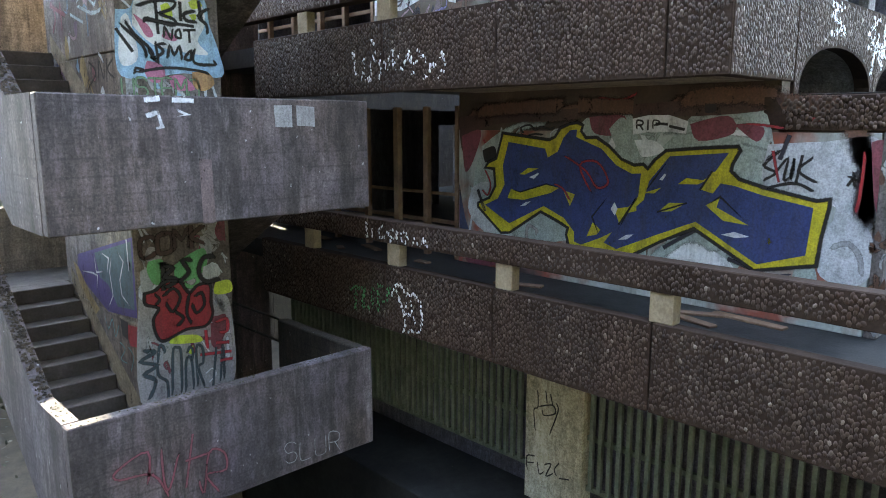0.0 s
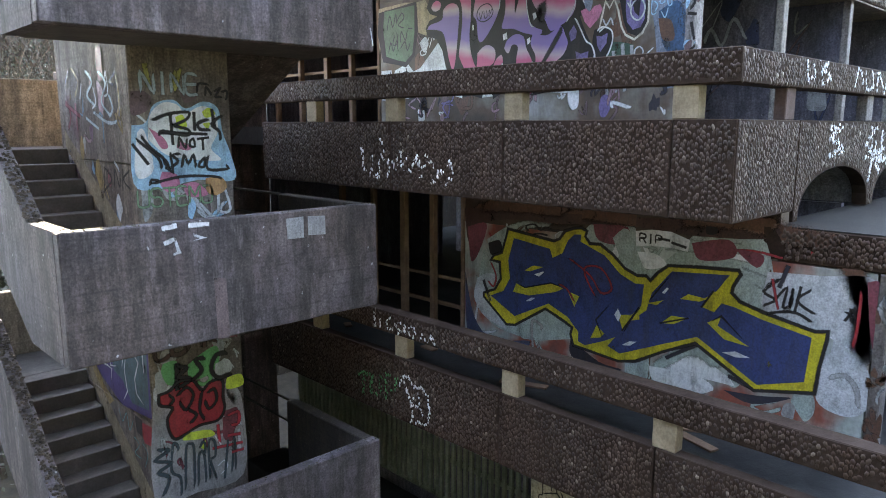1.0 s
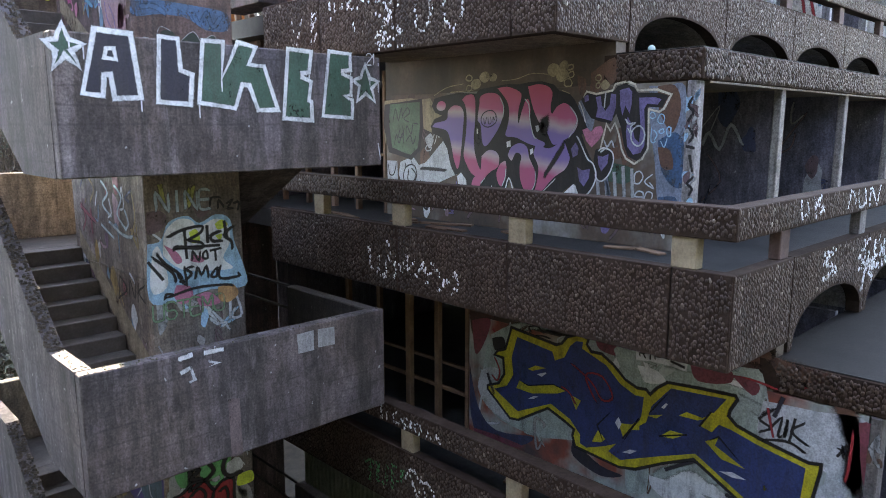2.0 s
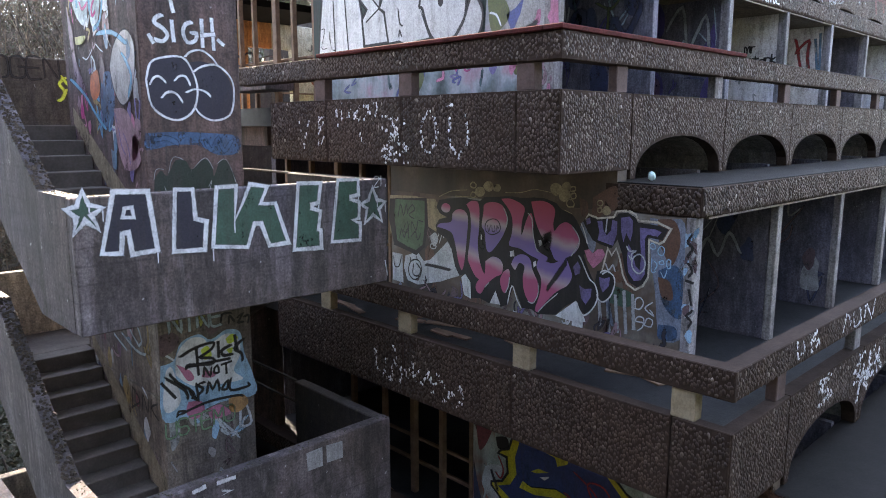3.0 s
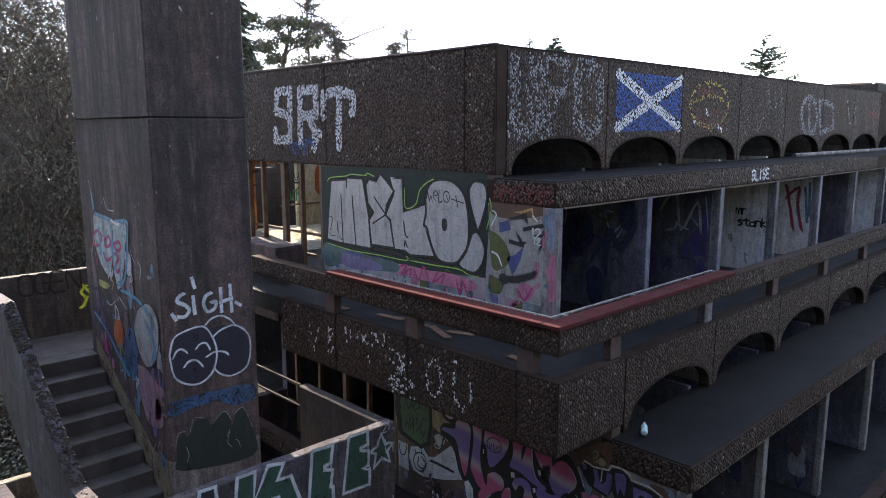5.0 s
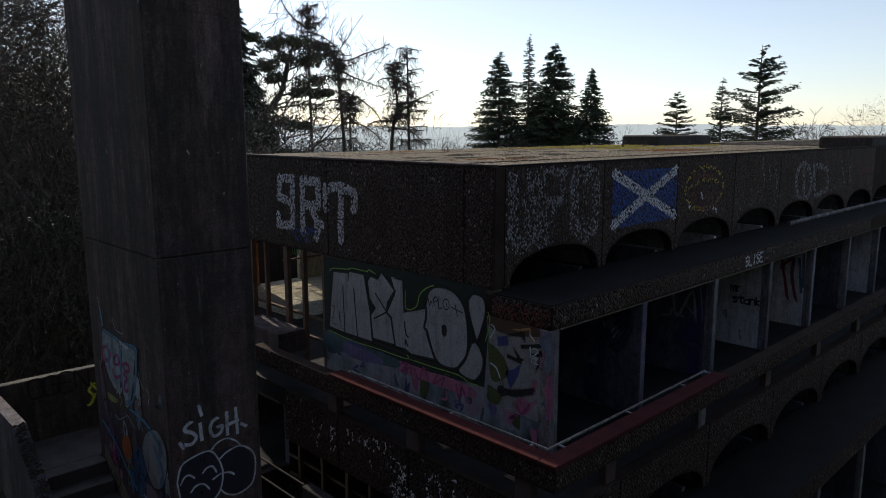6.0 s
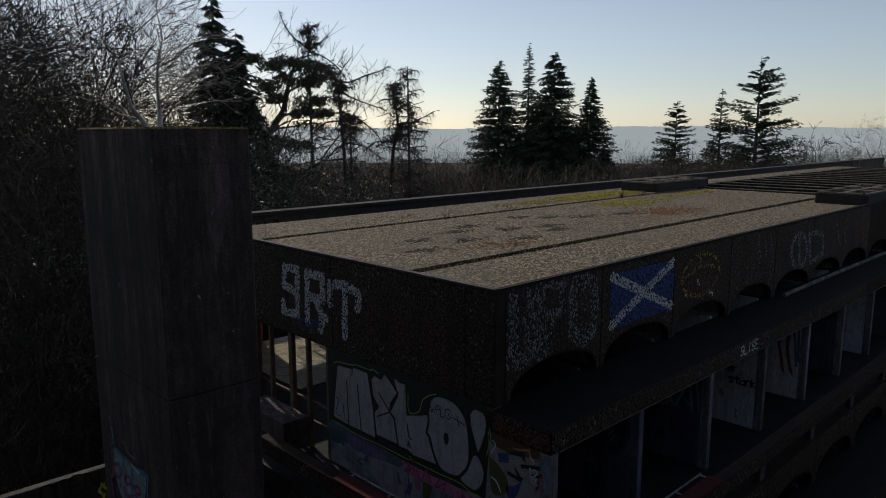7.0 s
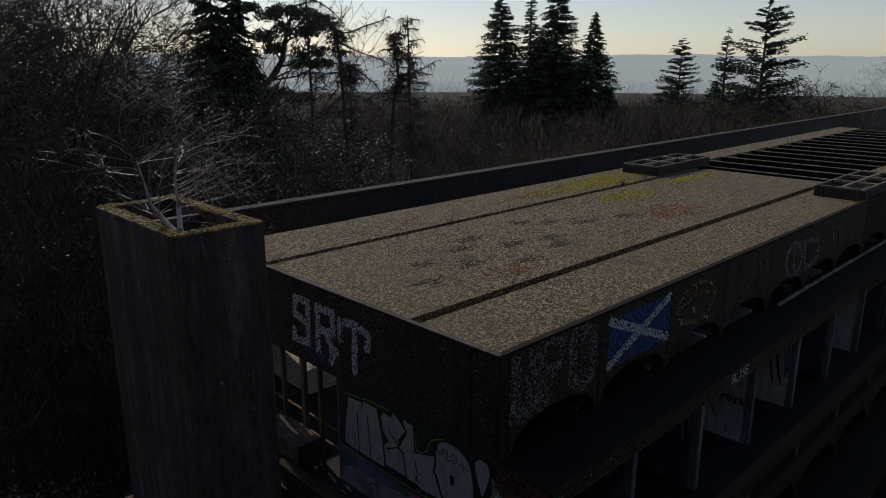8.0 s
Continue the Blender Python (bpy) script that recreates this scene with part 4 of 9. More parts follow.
block("sill_rail", (5.4, 8.95, 4.4, 4.425, 10.65, 10.675), PLASTER, building, "thin grey rail inside the sill", bevel=0.004)
block("sill_rail", (5.42, 5.445, 4.428, 7.9, 10.65, 10.675), PLASTER, building, bevel=0.004)
for xr in (5.6, 6.9, 8.2, 8.9):
    block("sill_bracket", (xr - 0.012, xr + 0.012, 4.302, 4.398, 10.652, 10.672), METAL, building, bevel=0.003)
for yr in (4.6, 5.8, 7.0, 7.8):
    block("sill_bracket", (5.342, 5.418, yr - 0.012, yr + 0.012, 10.652, 10.672), METAL, building, bevel=0.003)
block("red_sill", (5.12, 5.34, 4.302, 7.9, 10.641, 10.69), REDPAINT, building, "flaking red painted sill", bevel=0.008)


def roof_light(x0, x1, y0, y1):
    ob = thing("roof_light", ((x0 + x1) / 2, (y0 + y1) / 2, 13.44), "empty concrete roof light frame without glass on gravel", "roof light", "roof lights")
    for d in ((x0, x1, y0, y0 + 0.12), (x0, x1, y1 - 0.12, y1), (x0, x0 + 0.12, y0 + 0.12, y1 - 0.12), (x1 - 0.12, x1, y0 + 0.12, y1 - 0.12)):
        # kerb sides coloured as shade, thin pale strips on top as sunlit edges
        block("kerb", (*d, 13.43, 13.73), CONC_DARK, ob)
        block("rim", (d[0] + 0.03, d[1] - 0.03, d[2] + 0.03, d[3] - 0.03, 13.732, 13.77), CONC_WARM, ob, "pale strip standing for the sunlit rim")
    n = 3
    for i in range(1, n):
        xm = x0 + (x1 - x0) * i / n
        block("glazing_bar", (xm - 0.05, xm + 0.05, y0 + 0.12, y1 - 0.12, 13.68, 13.775), CONC_WARM, ob)
    ym = (y0 + y1) / 2
    block("glazing_bar", (x0 + 0.12, x1 - 0.12, ym - 0.05, ym + 0.05, 13.67, 13.765), CONC_WARM, ob)


roof_light(21.2, 24.9, 12.15, 13.5)
roof_light(21.35, 25.2, 5.97, 7.3)

# rear wing beyond the inner court
# wall and coping coloured near black to stand for their shaded side
rear = thing("rear_wing", (25, 18.2, 0), "long dark concrete rear wall of the ruin", "building")
# unseen gap added at x 9 to 10.5 so sun reaches the rear room
for x0, x1, z0, z1 in ((8.0, 9.0, 0, 13.1), (9.0, 10.5, 0, 11.5), (9.0, 10.5, 12.95, 13.1), (10.5, 70, 0, 13.1)):
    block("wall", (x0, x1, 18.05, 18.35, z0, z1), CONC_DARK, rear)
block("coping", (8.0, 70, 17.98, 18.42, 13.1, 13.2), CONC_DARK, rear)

# ---- stair tower ----
tower = thing("stair_tower", (3.17, 8.3, 0), "board-marked concrete stair tower covered in graffiti, landings cantilevered", "stair tower")
TX0, TX1, TY0, TY1, TT = 2.65, 3.70, 7.24, 9.45, 15.48
TW = 0.17
lifts = [0, 1.5, 4.23, 6.96, 9.06, 12.66, TT]
for za, zb in zip(lifts, lifts[1:]):
    bm = bmesh.new()
    for d in ((TX0, TX1, TY0, TY0 + TW), (TX0, TX1, TY1 - TW, TY1), (TX0, TX0 + TW, TY0 + TW, TY1 - TW), (TX1 - TW, TX1, TY0 + TW, TY1 - TW)):
        add_box(bm, *d, za, zb - 0.006)
    bmesh.ops.remove_doubles(bm, verts=bm.verts, dist=1e-4)
    bmesh.ops.bevel(bm, geom=[e for e in bm.edges if len(e.link_faces) == 2 and e.calc_face_angle(0) > 0.5], offset=0.012, segments=1, affect="EDGES")
    SHAFT = part("shaft", bm, CONC_LIFT if zb < 9.1 else CONC_SHAFT, tower)
block("infill", (TX0 + 0.1, TX1 - 0.1, TY0 + 0.1, TY1 - 0.1, 0, 15.2), SOIL, tower, "soil and leaf litter filling the shaft", bevel=0)

LAND_Z = (2.84, 5.57, 8.3)
for k, z in enumerate(LAND_Z):
    block("landing_slab", (1.74, 4.77, 6.25, 7.3, z - 0.2, z), STEP, tower, bevel=0.01)
    PAN[k] = block("parapet", (1.6, 4.79, 6.12, 6.26, z - 0.2, z + 0.93), CONC, tower, "landing parapet with worn top edge", bevel=0.012, wear=0.006)
    # side parapet and rails darker than the front: shade painted in
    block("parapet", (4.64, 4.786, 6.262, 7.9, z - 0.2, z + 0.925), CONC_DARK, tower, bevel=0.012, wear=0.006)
    for zr in (0.62, 0.92):
        block("handrail", (4.67, 4.695, 7.904, 9.6, z + zr - 0.014, z + zr + 0.014), CONC_DARK, tower, "thin dark handrail", bevel=0.004)
    # outer flight, nine risers, with its raking parapet
    zr, run = 1.5 / 9, 0.25
    for s in range(9):
        ys = 7.25 + run * s
        block("step", (1.742, 2.645, ys, ys + run + (0.03 if s < 8 else 0.0), z + zr * s - (0.1 if s else 0.0), z + zr * (s + 1)), STEP, tower, bevel=0.008)
    zh = z + 1.5
    block("half_landing", (1.742, 4.63, 9.5, 10.5, zh - 0.2, zh), STEP, tower, bevel=0.01)
    block("back_wall", (1.6, 4.8, 10.5, 10.64, zh - 0.2, zh + 0.86), CONC_MOSSY if k == 2 else CONC_WARM, tower, bevel=0.012, wear=0.006)
    bm = bmesh.new()
    prof = [(6.27, z - 0.2), (7.2, z - 0.2), (9.4, zh - 0.32), (10.49, zh - 0.2), (10.49, zh + 0.855), (9.0, zh + 0.855), (7.0, z + 0.93), (6.27, z + 0.93)]
    f = [bm.verts.new((1.6, p[0], p[1])) for p in prof]
    g = [bm.verts.new((1.74, p[0], p[1])) for p in prof]
    bm.faces.new(f[::-1])
    bm.faces.new(g)
    for i in range(len(prof)):
        j = (i + 1) % len(prof)
        bm.faces.new((f[i], f[j], g[j], g[i]))
    bmesh.ops.recalc_face_normals(bm, faces=bm.faces)
    part("raking_parapet", bm, CONC, tower)
    if k < 2:
        # inner flight on to the next landing
        bm = bmesh.new()
        zn = LAND_Z[k + 1]
        prof = [(9.5, zh), (9.5, zh - 0.2), (7.3, zn - 0.22), (7.3, zn)]
        f = [bm.verts.new((3.72, p[0], p[1])) for p in prof]
        g = [bm.verts.new((4.63, p[0], p[1])) for p in prof]
        bm.faces.new(f[::-1])
        bm.faces.new(g)
        for i in range(4):
            j = (i + 1) % 4
            bm.faces.new((f[i], f[j], g[j], g[i]))
        bmesh.ops.recalc_face_normals(bm, faces=bm.faces)
        part("flight_slab", bm, CONC, tower)
# ground-floor screen of upright slats and a pier
screen = thing("slatted_screen", (6.36, 4.5, 0), "screen of upright algae-green slats under the balcony", "screen")
for i in range(96):
    ys = 0.4 + 0.115 * i
    if not 4.2 < ys < 5.2 and ys < 10.4:
        block("slat", (6.34, 6.39, ys - 0.022, ys + 0.022, 2.2, 3.9), SLAT, screen, bevel=0)
for zz in (2.14, 2.75):
    block("rail", (6.395, 6.44, 0.3, 10.4, zz, zz + 0.06), SLAT, screen, bevel=0)
block("plinth", (5.35, 6.6, 0.3, 10.4, 0, 1.8), FLOOR, building, "dark damp plinth below the screen", bevel=0.01)
block("pier", (6.3, 6.5, 4.28, 5.1, 0, 3.9), PLASTER_CREAM, building, "cream painted pier with a scrawled drawing", bevel=0.01)
block("wall", (6.6, 6.75, -2, 10.5, 0, 3.8), PLASTER_DARK, building, bevel=0)


# ---- window screens beside the murals, rooms behind ----
def window_screen(name, y0, y1, z0, z1, posts, label):
    ob = thing(name, (6.22, (y0 + y1) / 2, z0), label, "window")
    for yp, w in posts:
        block("mullion", (6.17, 6.25, yp - w / 2, yp + w / 2, z0, z1), TIMBER, ob, bevel=0.006)
    edges = [y0] + [p for p, w in posts] + [y1]
    for zt, h in ((z0 + 0.42, 0.05), (z0 + 0.78, 0.04)):
        block("transom", (6.255, 6.3, y0, y1, zt, zt + h), TIMBER, ob, bevel=0.004)
    return ob


window_screen("window", 9.46, 13.9, 10.06, 12.0, ((9.5, 0.06), (10.08, 0.07), (10.6, 0.12), (11.28, 0.06), (11.75, 0.07), (12.5, 0.07), (13.2, 0.07)), "glassless timber window screen of the top storey")
window_screen("window", 7.72, 10.9, 10.06 - RISE, 12.0 - RISE, ((7.76, 0.06), (8.4, 0.07), (9.0, 0.09), (9.7, 0.07), (10.4, 0.07)), "glassless timber window screen of the middle storey")
window_screen("window", 6.12, 9.6, 10.06 - 2 * RISE, 11.95 - 2 * RISE, ((6.16, 0.06), (6.72, 0.08), (7.3, 0.1), (7.95, 0.07), (8.7, 0.08)), "glassless timber window screen of the lower storey")
room = thing("rear_room", (9.3, 16.0, 9.9), "rear room with orange and cream painted walls, part covered by an added slab", "room")
block("floor_slab", (6.2, 13.5, 14.004, 16.3, 9.8, 10.06), FLOOR, room, bevel=0)
# added slab, only there to keep sun off most of the floor
block("roof_slab", (6.36, 10.0, 14.02, 16.2, 12.302, 12.45), LEDGE_TOP, room, bevel=0)
block("wall", (6.2, 8.7, 16.0, 16.15, 10.06, 12.3), PLASTER_ORANGE, room, bevel=0.01)
# opening below these two pieces is added to let the sun in
block("wall", (8.7, 9.35, 16.0, 16.15, 11.7, 12.3), PLASTER_ORANGE, room, bevel=0.01)
block("wall", (9.354, 9.9, 16.0, 16.15, 11.7, 12.3), PLASTER_CREAM, room, bevel=0.01)
block("wall", (9.9, 12.2, 16.0, 16.15, 10.06, 12.3), PLASTER_CREAM, room, bevel=0.01)
# pale sheet over the sunlit part of the floor, brightness put into its colour
block("sunlit_floor_sheet", (7.6, 10.6, 12.6, 16.2, 10.062, 10.075), PLASTER_CREAM, room, "pale sheet standing for sunlight on the floor", bevel=0)
block("rail", (9.36, 12.2, 15.94, 15.99, 10.62, 10.66), TIMBER, room, bevel=0.004)
fill("graffiti", [[(10.42, 11.0), (10.45, 11.5), (10.55, 11.62), (10.66, 11.5), (10.75, 11.58), (10.78, 11.3), (10.7, 11.05), (10.6, 10.85), (10.5, 10.88)]], P_ORANGE, ("y", 16.0), room, depth=0.006, curvy=True)
fill("graffiti", [[(10.82, 11.0), (10.86, 11.5), (11.0, 11.45), (11.02, 10.95), (10.9, 10.9)]], P_TEAL2, ("y", 16.0), room, depth=0.008, curvy=True)
brush("graffiti", glyphs("JENSW", 10.4, 11.72, 0.16, ("y", 16.0)), 0.025, P_BLACK, ("y", 16.0), room, depth=0.012)
brush("graffiti", [[(9.55, 11.6), (9.6, 11.2), (9.75, 11.55), (9.85, 11.25), (10.0, 11.5), (10.05, 11.1)], [(9.55, 11.2), (9.7, 10.95), (9.95, 11.1)]], 0.03, P_BLACK, ("y", 16.0), room, depth=0.012)
brush("graffiti", glyphs("SVOM", 9.56, 10.75, 0.26, ("y", 16.0), gap=0.9, aspect=0.4), 0.03, P_GREEN2, ("y", 16.0), room, depth=0.012)
brush("graffiti", glyphs("ASRCH", 7.6, 10.9, 0.6, ("y", 16.0)), 0.05, P_BROWN, ("y", 16.0), room, depth=0.012)

for z0, z1 in ((4.59, 6.55), (7.33, 9.28)):
    low = z0 < 5
    for x0, x1, za, zb in ((6.345, 10.5, z0, z1), (11.06, 16.0, z0, z1), (10.5, 11.06, 6.25 if low else z0, z1)):
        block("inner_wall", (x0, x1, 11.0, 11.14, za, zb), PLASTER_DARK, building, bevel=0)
# sunlight on greenery is given by a glowing panel; no sun reaches it
green_glow, bt, bb = nodes_of("glowing_greenery", 1.0)
bt.links.new(ramp(bt, noise_tex(bt, 7, 6, 0.7), [(0.35, (0.06, 0.14, 0.02)), (0.55, (0.3, 0.36, 0.06)), (0.7, (0.6, 0.58, 0.22))]), bb.inputs["Emission Color"])
bb.inputs["Emission Strength"].default_value = 0.012
tagged(block("backdrop", (10.3, 11.3, 11.9, 11.95, 4.0, 6.5), green_glow, None, bevel=0), "glowing panel standing in for sunlit greenery outside a rear opening", "greenery", kind="structure")

# dark stairwell wall between tower and block
block("stairwell_wall", (3.0, 6.14, 10.66, 10.8, 0, 8.05), CONC_SHAFT, tower, bevel=0.01)
for z in LAND_Z:
    fill("", [[(9.3, z + 1.52), (9.3, z + 1.72), (7.26, z + 0.5), (7.26, z + 0.06)]], P_STRIP, ("x", TX0), SHAFT, "bare pale strip along the stair line", depth=0.0035)


# ---- paint on the walls ----
END = ("x", 6.16)
FACE = ("y", TY0)
FLANK = ("x", TX0)
PARAPET = ("y", 6.12)
M = WALL[0]
fill("graffiti", [pairs("5.79,5.866 5.51,5.962 5.29,5.897 5.05,6.024 4.62,5.998 4.28,6.318 4.04,6.358 3.82,6.483 3.61,5.999 3.38,6.078 3.06,6.39 2.61,6.519 2.39,6.074 2.45,5.584 4.51,5.029 5.06,4.914 5.67,4.994 5.86,5.385")], P_TEAL, END, M, depth=0.0012, curvy=True, soft=0.16)
fill("graffiti", [pairs("6.11,6.35 4.61,6.41 3.42,6.46 2.46,6.49 2.44,6.38 3.07,6.33 3.78,6.35 4.6,6.3 5.4,6.27 5.83,6.17 6.03,5.92")], P_BROWN, END, M, depth=0.0022, curvy=True, soft=0.1)
fill("graffiti", [pairs("6.05,6.12 5.74,6.19 5.84,5.87 5.99,5.7"),
    pairs("4.24,6.33 3.83,6.34 3.9,6.16 4.17,6.17"),
    pairs("3.15,6.26 2.8,6.33 2.74,6.18 3.06,6.11"),
    pairs("2.75,6.26 2.49,6.23 2.54,6.11"),
    pairs("6.02,4.7 5.55,4.73 5.19,4.71 5.83,4.56"),
    pairs("1.67,6.12 1.56,6.09 1.53,5.5 1.61,5.67")], P_DIMRED, END, M, depth=0.0026, curvy=True, soft=0.07)
fill("graffiti", [pairs("5.73,6 5.4,6.18 5.45,5.92 5.64,5.82"),
    pairs("4,6.21 3.83,6.32 3.65,5.98 3.57,5.92 3.81,5.88"),
    pairs("3.29,6.19 3.05,6.06 2.74,6.12 2.56,5.98 2.44,5.68 2.62,5.81")], P_TEAL, END, M, depth=0.0028, curvy=True, soft=0.05)
fill("graffiti", [pairs("2.44,6.09 1.99,6.12 1.59,6.12 1.58,5.49 1.88,5.42 1.91,5.65 2.44,5.69")], P_PALE, END, M, depth=0.0024, curvy=True, soft=0.06)
fill("graffiti", [pairs("6.09,5.56 5.93,5.01 5.62,4.79 5.03,4.89 5.37,4.66 6,4.69")], P_NAVYDIM, END, M, depth=0.0028, curvy=True, soft=0.07)
fill("graffiti", [pairs("3.52,4.97 3.04,5 2.85,4.9 3.2,4.77 3.47,4.84")], P_WHITE, END, M, depth=0.003, curvy=True, soft=0.03)
fill("graffiti", [pairs("3.77,6.1 3.52,6.11 3.39,6.01 3.63,5.95")], P_WHITE, END, M, depth=0.003, curvy=True, soft=0.05)
fill("graffiti", [pairs("5.71,5.96 5.53,6.01 5.5,5.88 5.66,5.82"),
    pairs("3.02,6.43 2.92,6.43 2.92,6.37 3.01,6.36")], P_BLACK, END, M, depth=0.0032, curvy=True, soft=0.05)
fill("graffiti", [pairs("4.48,5.04 4.11,4.87 3.83,4.85 4.1,4.75 4.46,4.85"),
    pairs("2.76,4.93 2.45,4.96 2.16,5.02 2.49,4.87")], P_INK, END, M, depth=0.003, curvy=True, soft=0.05)
fill("graffiti", [pairs("2.29,6.103 1.71,6.094 1.64,5.813 1.65,5.499 2,5.661 2.22,5.697 2.37,5.778 2.35,6.005"),
    pairs("3.96,6.147 3.92,6.288 3.87,6.096 3.96,5.978 4.01,6.043"),
    pairs("3.37,5.003 3.08,5.23 2.71,5.063 2.65,4.99 3.31,4.985")], P_WHITE, END, M, depth=0.002)
fill("graffiti", [pairs("5.88,5.507 5.72,5.589 5.57,5.561 5.77,5.326 5.58,5.143 5.4,4.964 5.6,4.991 5.81,5.08 5.94,5.273")], P_PALE, END, M, depth=0.0022, curvy=True)
fill("graffiti", [pairs("1.92,5.461 1.82,5.53 1.65,5.476 1.57,5.285 1.59,5.076 1.73,4.979 1.94,5.03 1.98,5.215")], P_PALE, END, M, depth=0.0022, curvy=True)
brush("graffiti", [pairs("1.88,5.279 1.76,5.323 1.67,5.223 1.65,5.088")], 0.05, P_GREY, END, M)
fill("graffiti", [pairs("3.74,6.31 3.57,6.342 3.36,6.342 3.17,6.285 3.18,6.171 3.33,6.186 3.56,6.186 3.73,6.157")], P_WHITE, END, M, depth=0.003)
fill("graffiti", [pairs("5.4,6.161 4.74,6.095 4.66,6.128 4.59,6.221 4.48,6.26 4.38,6.275 4.31,6.248 4.33,6.189 4.27,6.122 4.14,6.128 3.99,6.044 3.84,5.918 3.7,5.867 3.6,5.879 3.55,5.839 3.48,5.926 3.37,6.014 3.04,6.045 2.69,6.066 2.67,6.032 2.73,5.914 2.74,5.853 2.66,5.785 2.46,5.73 2.02,5.644 1.92,5.665 1.92,5.601 1.96,5.36 1.98,5.114 2.48,5.002 3.05,5.311 3.38,5.152 3.68,4.979 3.87,4.935 4.44,4.978 4.48,5.096 4.46,5.173 4.59,5.229 4.83,5.313 5.27,5.036 5.4,5.018 5.77,5.292 5.77,5.34 5.59,5.413 5.5,5.554 5.52,5.751 5.66,5.761 5.61,5.824 5.49,5.872 5.42,6.083")], P_YELLOW, END, M, "navy and yellow block-letter mural", depth=0.0045)
brush("graffiti", [pairs("5.4,6.161 4.74,6.095 4.66,6.128 4.59,6.221 4.48,6.26 4.38,6.275 4.31,6.248 4.33,6.189 4.27,6.122 4.14,6.128 3.99,6.044 3.84,5.918 3.7,5.867 3.6,5.879 3.55,5.839 3.48,5.926 3.37,6.014 3.04,6.045 2.69,6.066 2.67,6.032 2.73,5.914 2.74,5.853 2.66,5.785 2.46,5.73 2.02,5.644 1.92,5.665 1.92,5.601 1.96,5.36 1.98,5.114 2.48,5.002 3.05,5.311 3.38,5.152 3.68,4.979 3.87,4.935 4.44,4.978 4.48,5.096 4.46,5.173 4.59,5.229 4.83,5.313 5.27,5.036 5.4,5.018 5.77,5.292 5.77,5.34 5.59,5.413 5.5,5.554 5.52,5.751 5.66,5.761 5.61,5.824 5.49,5.872 5.42,6.083 5.4,6.161")], 0.04, P_BLACK, END, M, curvy=False, depth=0.0075)
fill("graffiti", [pairs("5.31,6.062 4.79,6.001 4.75,5.905 4.62,5.974 4.55,6.121 4.47,6.196 4.38,6.205 4.39,6.128 4.22,6.066 4.08,6.016 3.9,5.857 3.72,5.781 3.62,5.79 3.64,5.566 3.72,5.461 3.9,5.423 3.82,5.236 4.06,5.108 4.29,5.012 4.38,5.036 4.38,5.14 4.52,5.275 4.79,5.38 5.28,5.141 5.66,5.324 5.46,5.412 5.36,5.58 5.39,5.793"),
    pairs("3.58,5.532 3.53,5.72 3.33,5.963 2.77,6.01 2.89,5.83 2.99,5.759 2.7,5.725 2.46,5.661 2.04,5.586 2.07,5.189 2.46,5.06 3.04,5.376 3.42,5.214 3.86,5.019 4.01,5.067 3.77,5.37")], P_NAVY, END, M, depth=0.006)
fill("graffiti", [pairs("5.31,5.428 5.26,5.537 5.12,5.511 4.76,5.621 4.59,5.587 4.7,5.528 5.07,5.426"),
    pairs("5.14,5.708 5.02,5.781 4.87,5.786 5.06,5.708"),
    pairs("3.84,5.274 3.85,5.336 3.66,5.541 3.65,5.423 3.75,5.394"),
    pairs("3.23,5.711 3.15,5.771 2.96,5.757 3.04,5.718"),
    pairs("3.42,5.435 3.31,5.53 3.14,5.539 3.28,5.452"),
    pairs("3.58,5.606 3.4,5.667 3.47,5.606"),
    pairs("2.95,5.534 2.82,5.622 2.85,5.525 2.55,5.391 2.78,5.41"),
    pairs("4.22,5.108 4.15,5.263 4.05,5.193 4.1,5.138"),
    pairs("3.01,5.674 2.91,5.839 2.76,5.841 2.89,5.645"),
    pairs("4.53,5.568 4.38,5.535 4.44,5.408")], P_YELLOW, END, M, depth=0.0085)
brush("graffiti", [pairs("5.26,5.537 5.12,5.511 4.76,5.621 4.59,5.587"),
    pairs("3.84,5.274 3.66,5.541"),
    pairs("2.95,5.534 2.82,5.622 2.55,5.391"),
    pairs("3.42,5.435 3.14,5.539"),
    pairs("3.65,5.565 3.72,5.444 3.87,5.182"),
    pairs("3.58,5.606 3.48,5.736 3.31,5.954"),
    pairs("3.01,5.674 2.91,5.839"),
    pairs("4.06,5.108 4.16,5.32 3.94,5.58")], 0.02, P_BLACK, END, M, curvy=False, depth=0.0105)
fill("graffiti", [pairs("5.12,5.35 5.04,5.404 4.97,5.417 5.04,5.366"),
    pairs("3.94,5.418 3.9,5.492 3.86,5.427 3.89,5.354"),
    pairs("3.84,5.116 3.75,5.176 3.67,5.189 3.74,5.132"),
    pairs("3.42,5.742 3.37,5.8 3.35,5.791 3.39,5.733"),
    pairs("2.79,5.285 2.67,5.322 2.53,5.293 2.66,5.268"),
    pairs("5,5.682 4.87,5.736 4.86,5.725 4.93,5.668")], P_WHITE, END, M, depth=0.0115)
brush("graffiti", [pairs("5.66,5.741 5.57,5.581 5.61,5.444 5.7,5.503"),
    pairs("4.54,5.942 4.25,5.784 4.11,5.621 3.98,5.691 4.12,5.882 4.33,5.838 4.17,5.556"),
    pairs("4.65,5.631 4.53,5.581 4.44,5.468"),
    pairs("2.39,6.026 2.33,5.791"),
    pairs("1.7,6.05 1.71,5.716 1.73,5.578")], 0.03, P_RED, END, M, depth=0.013)
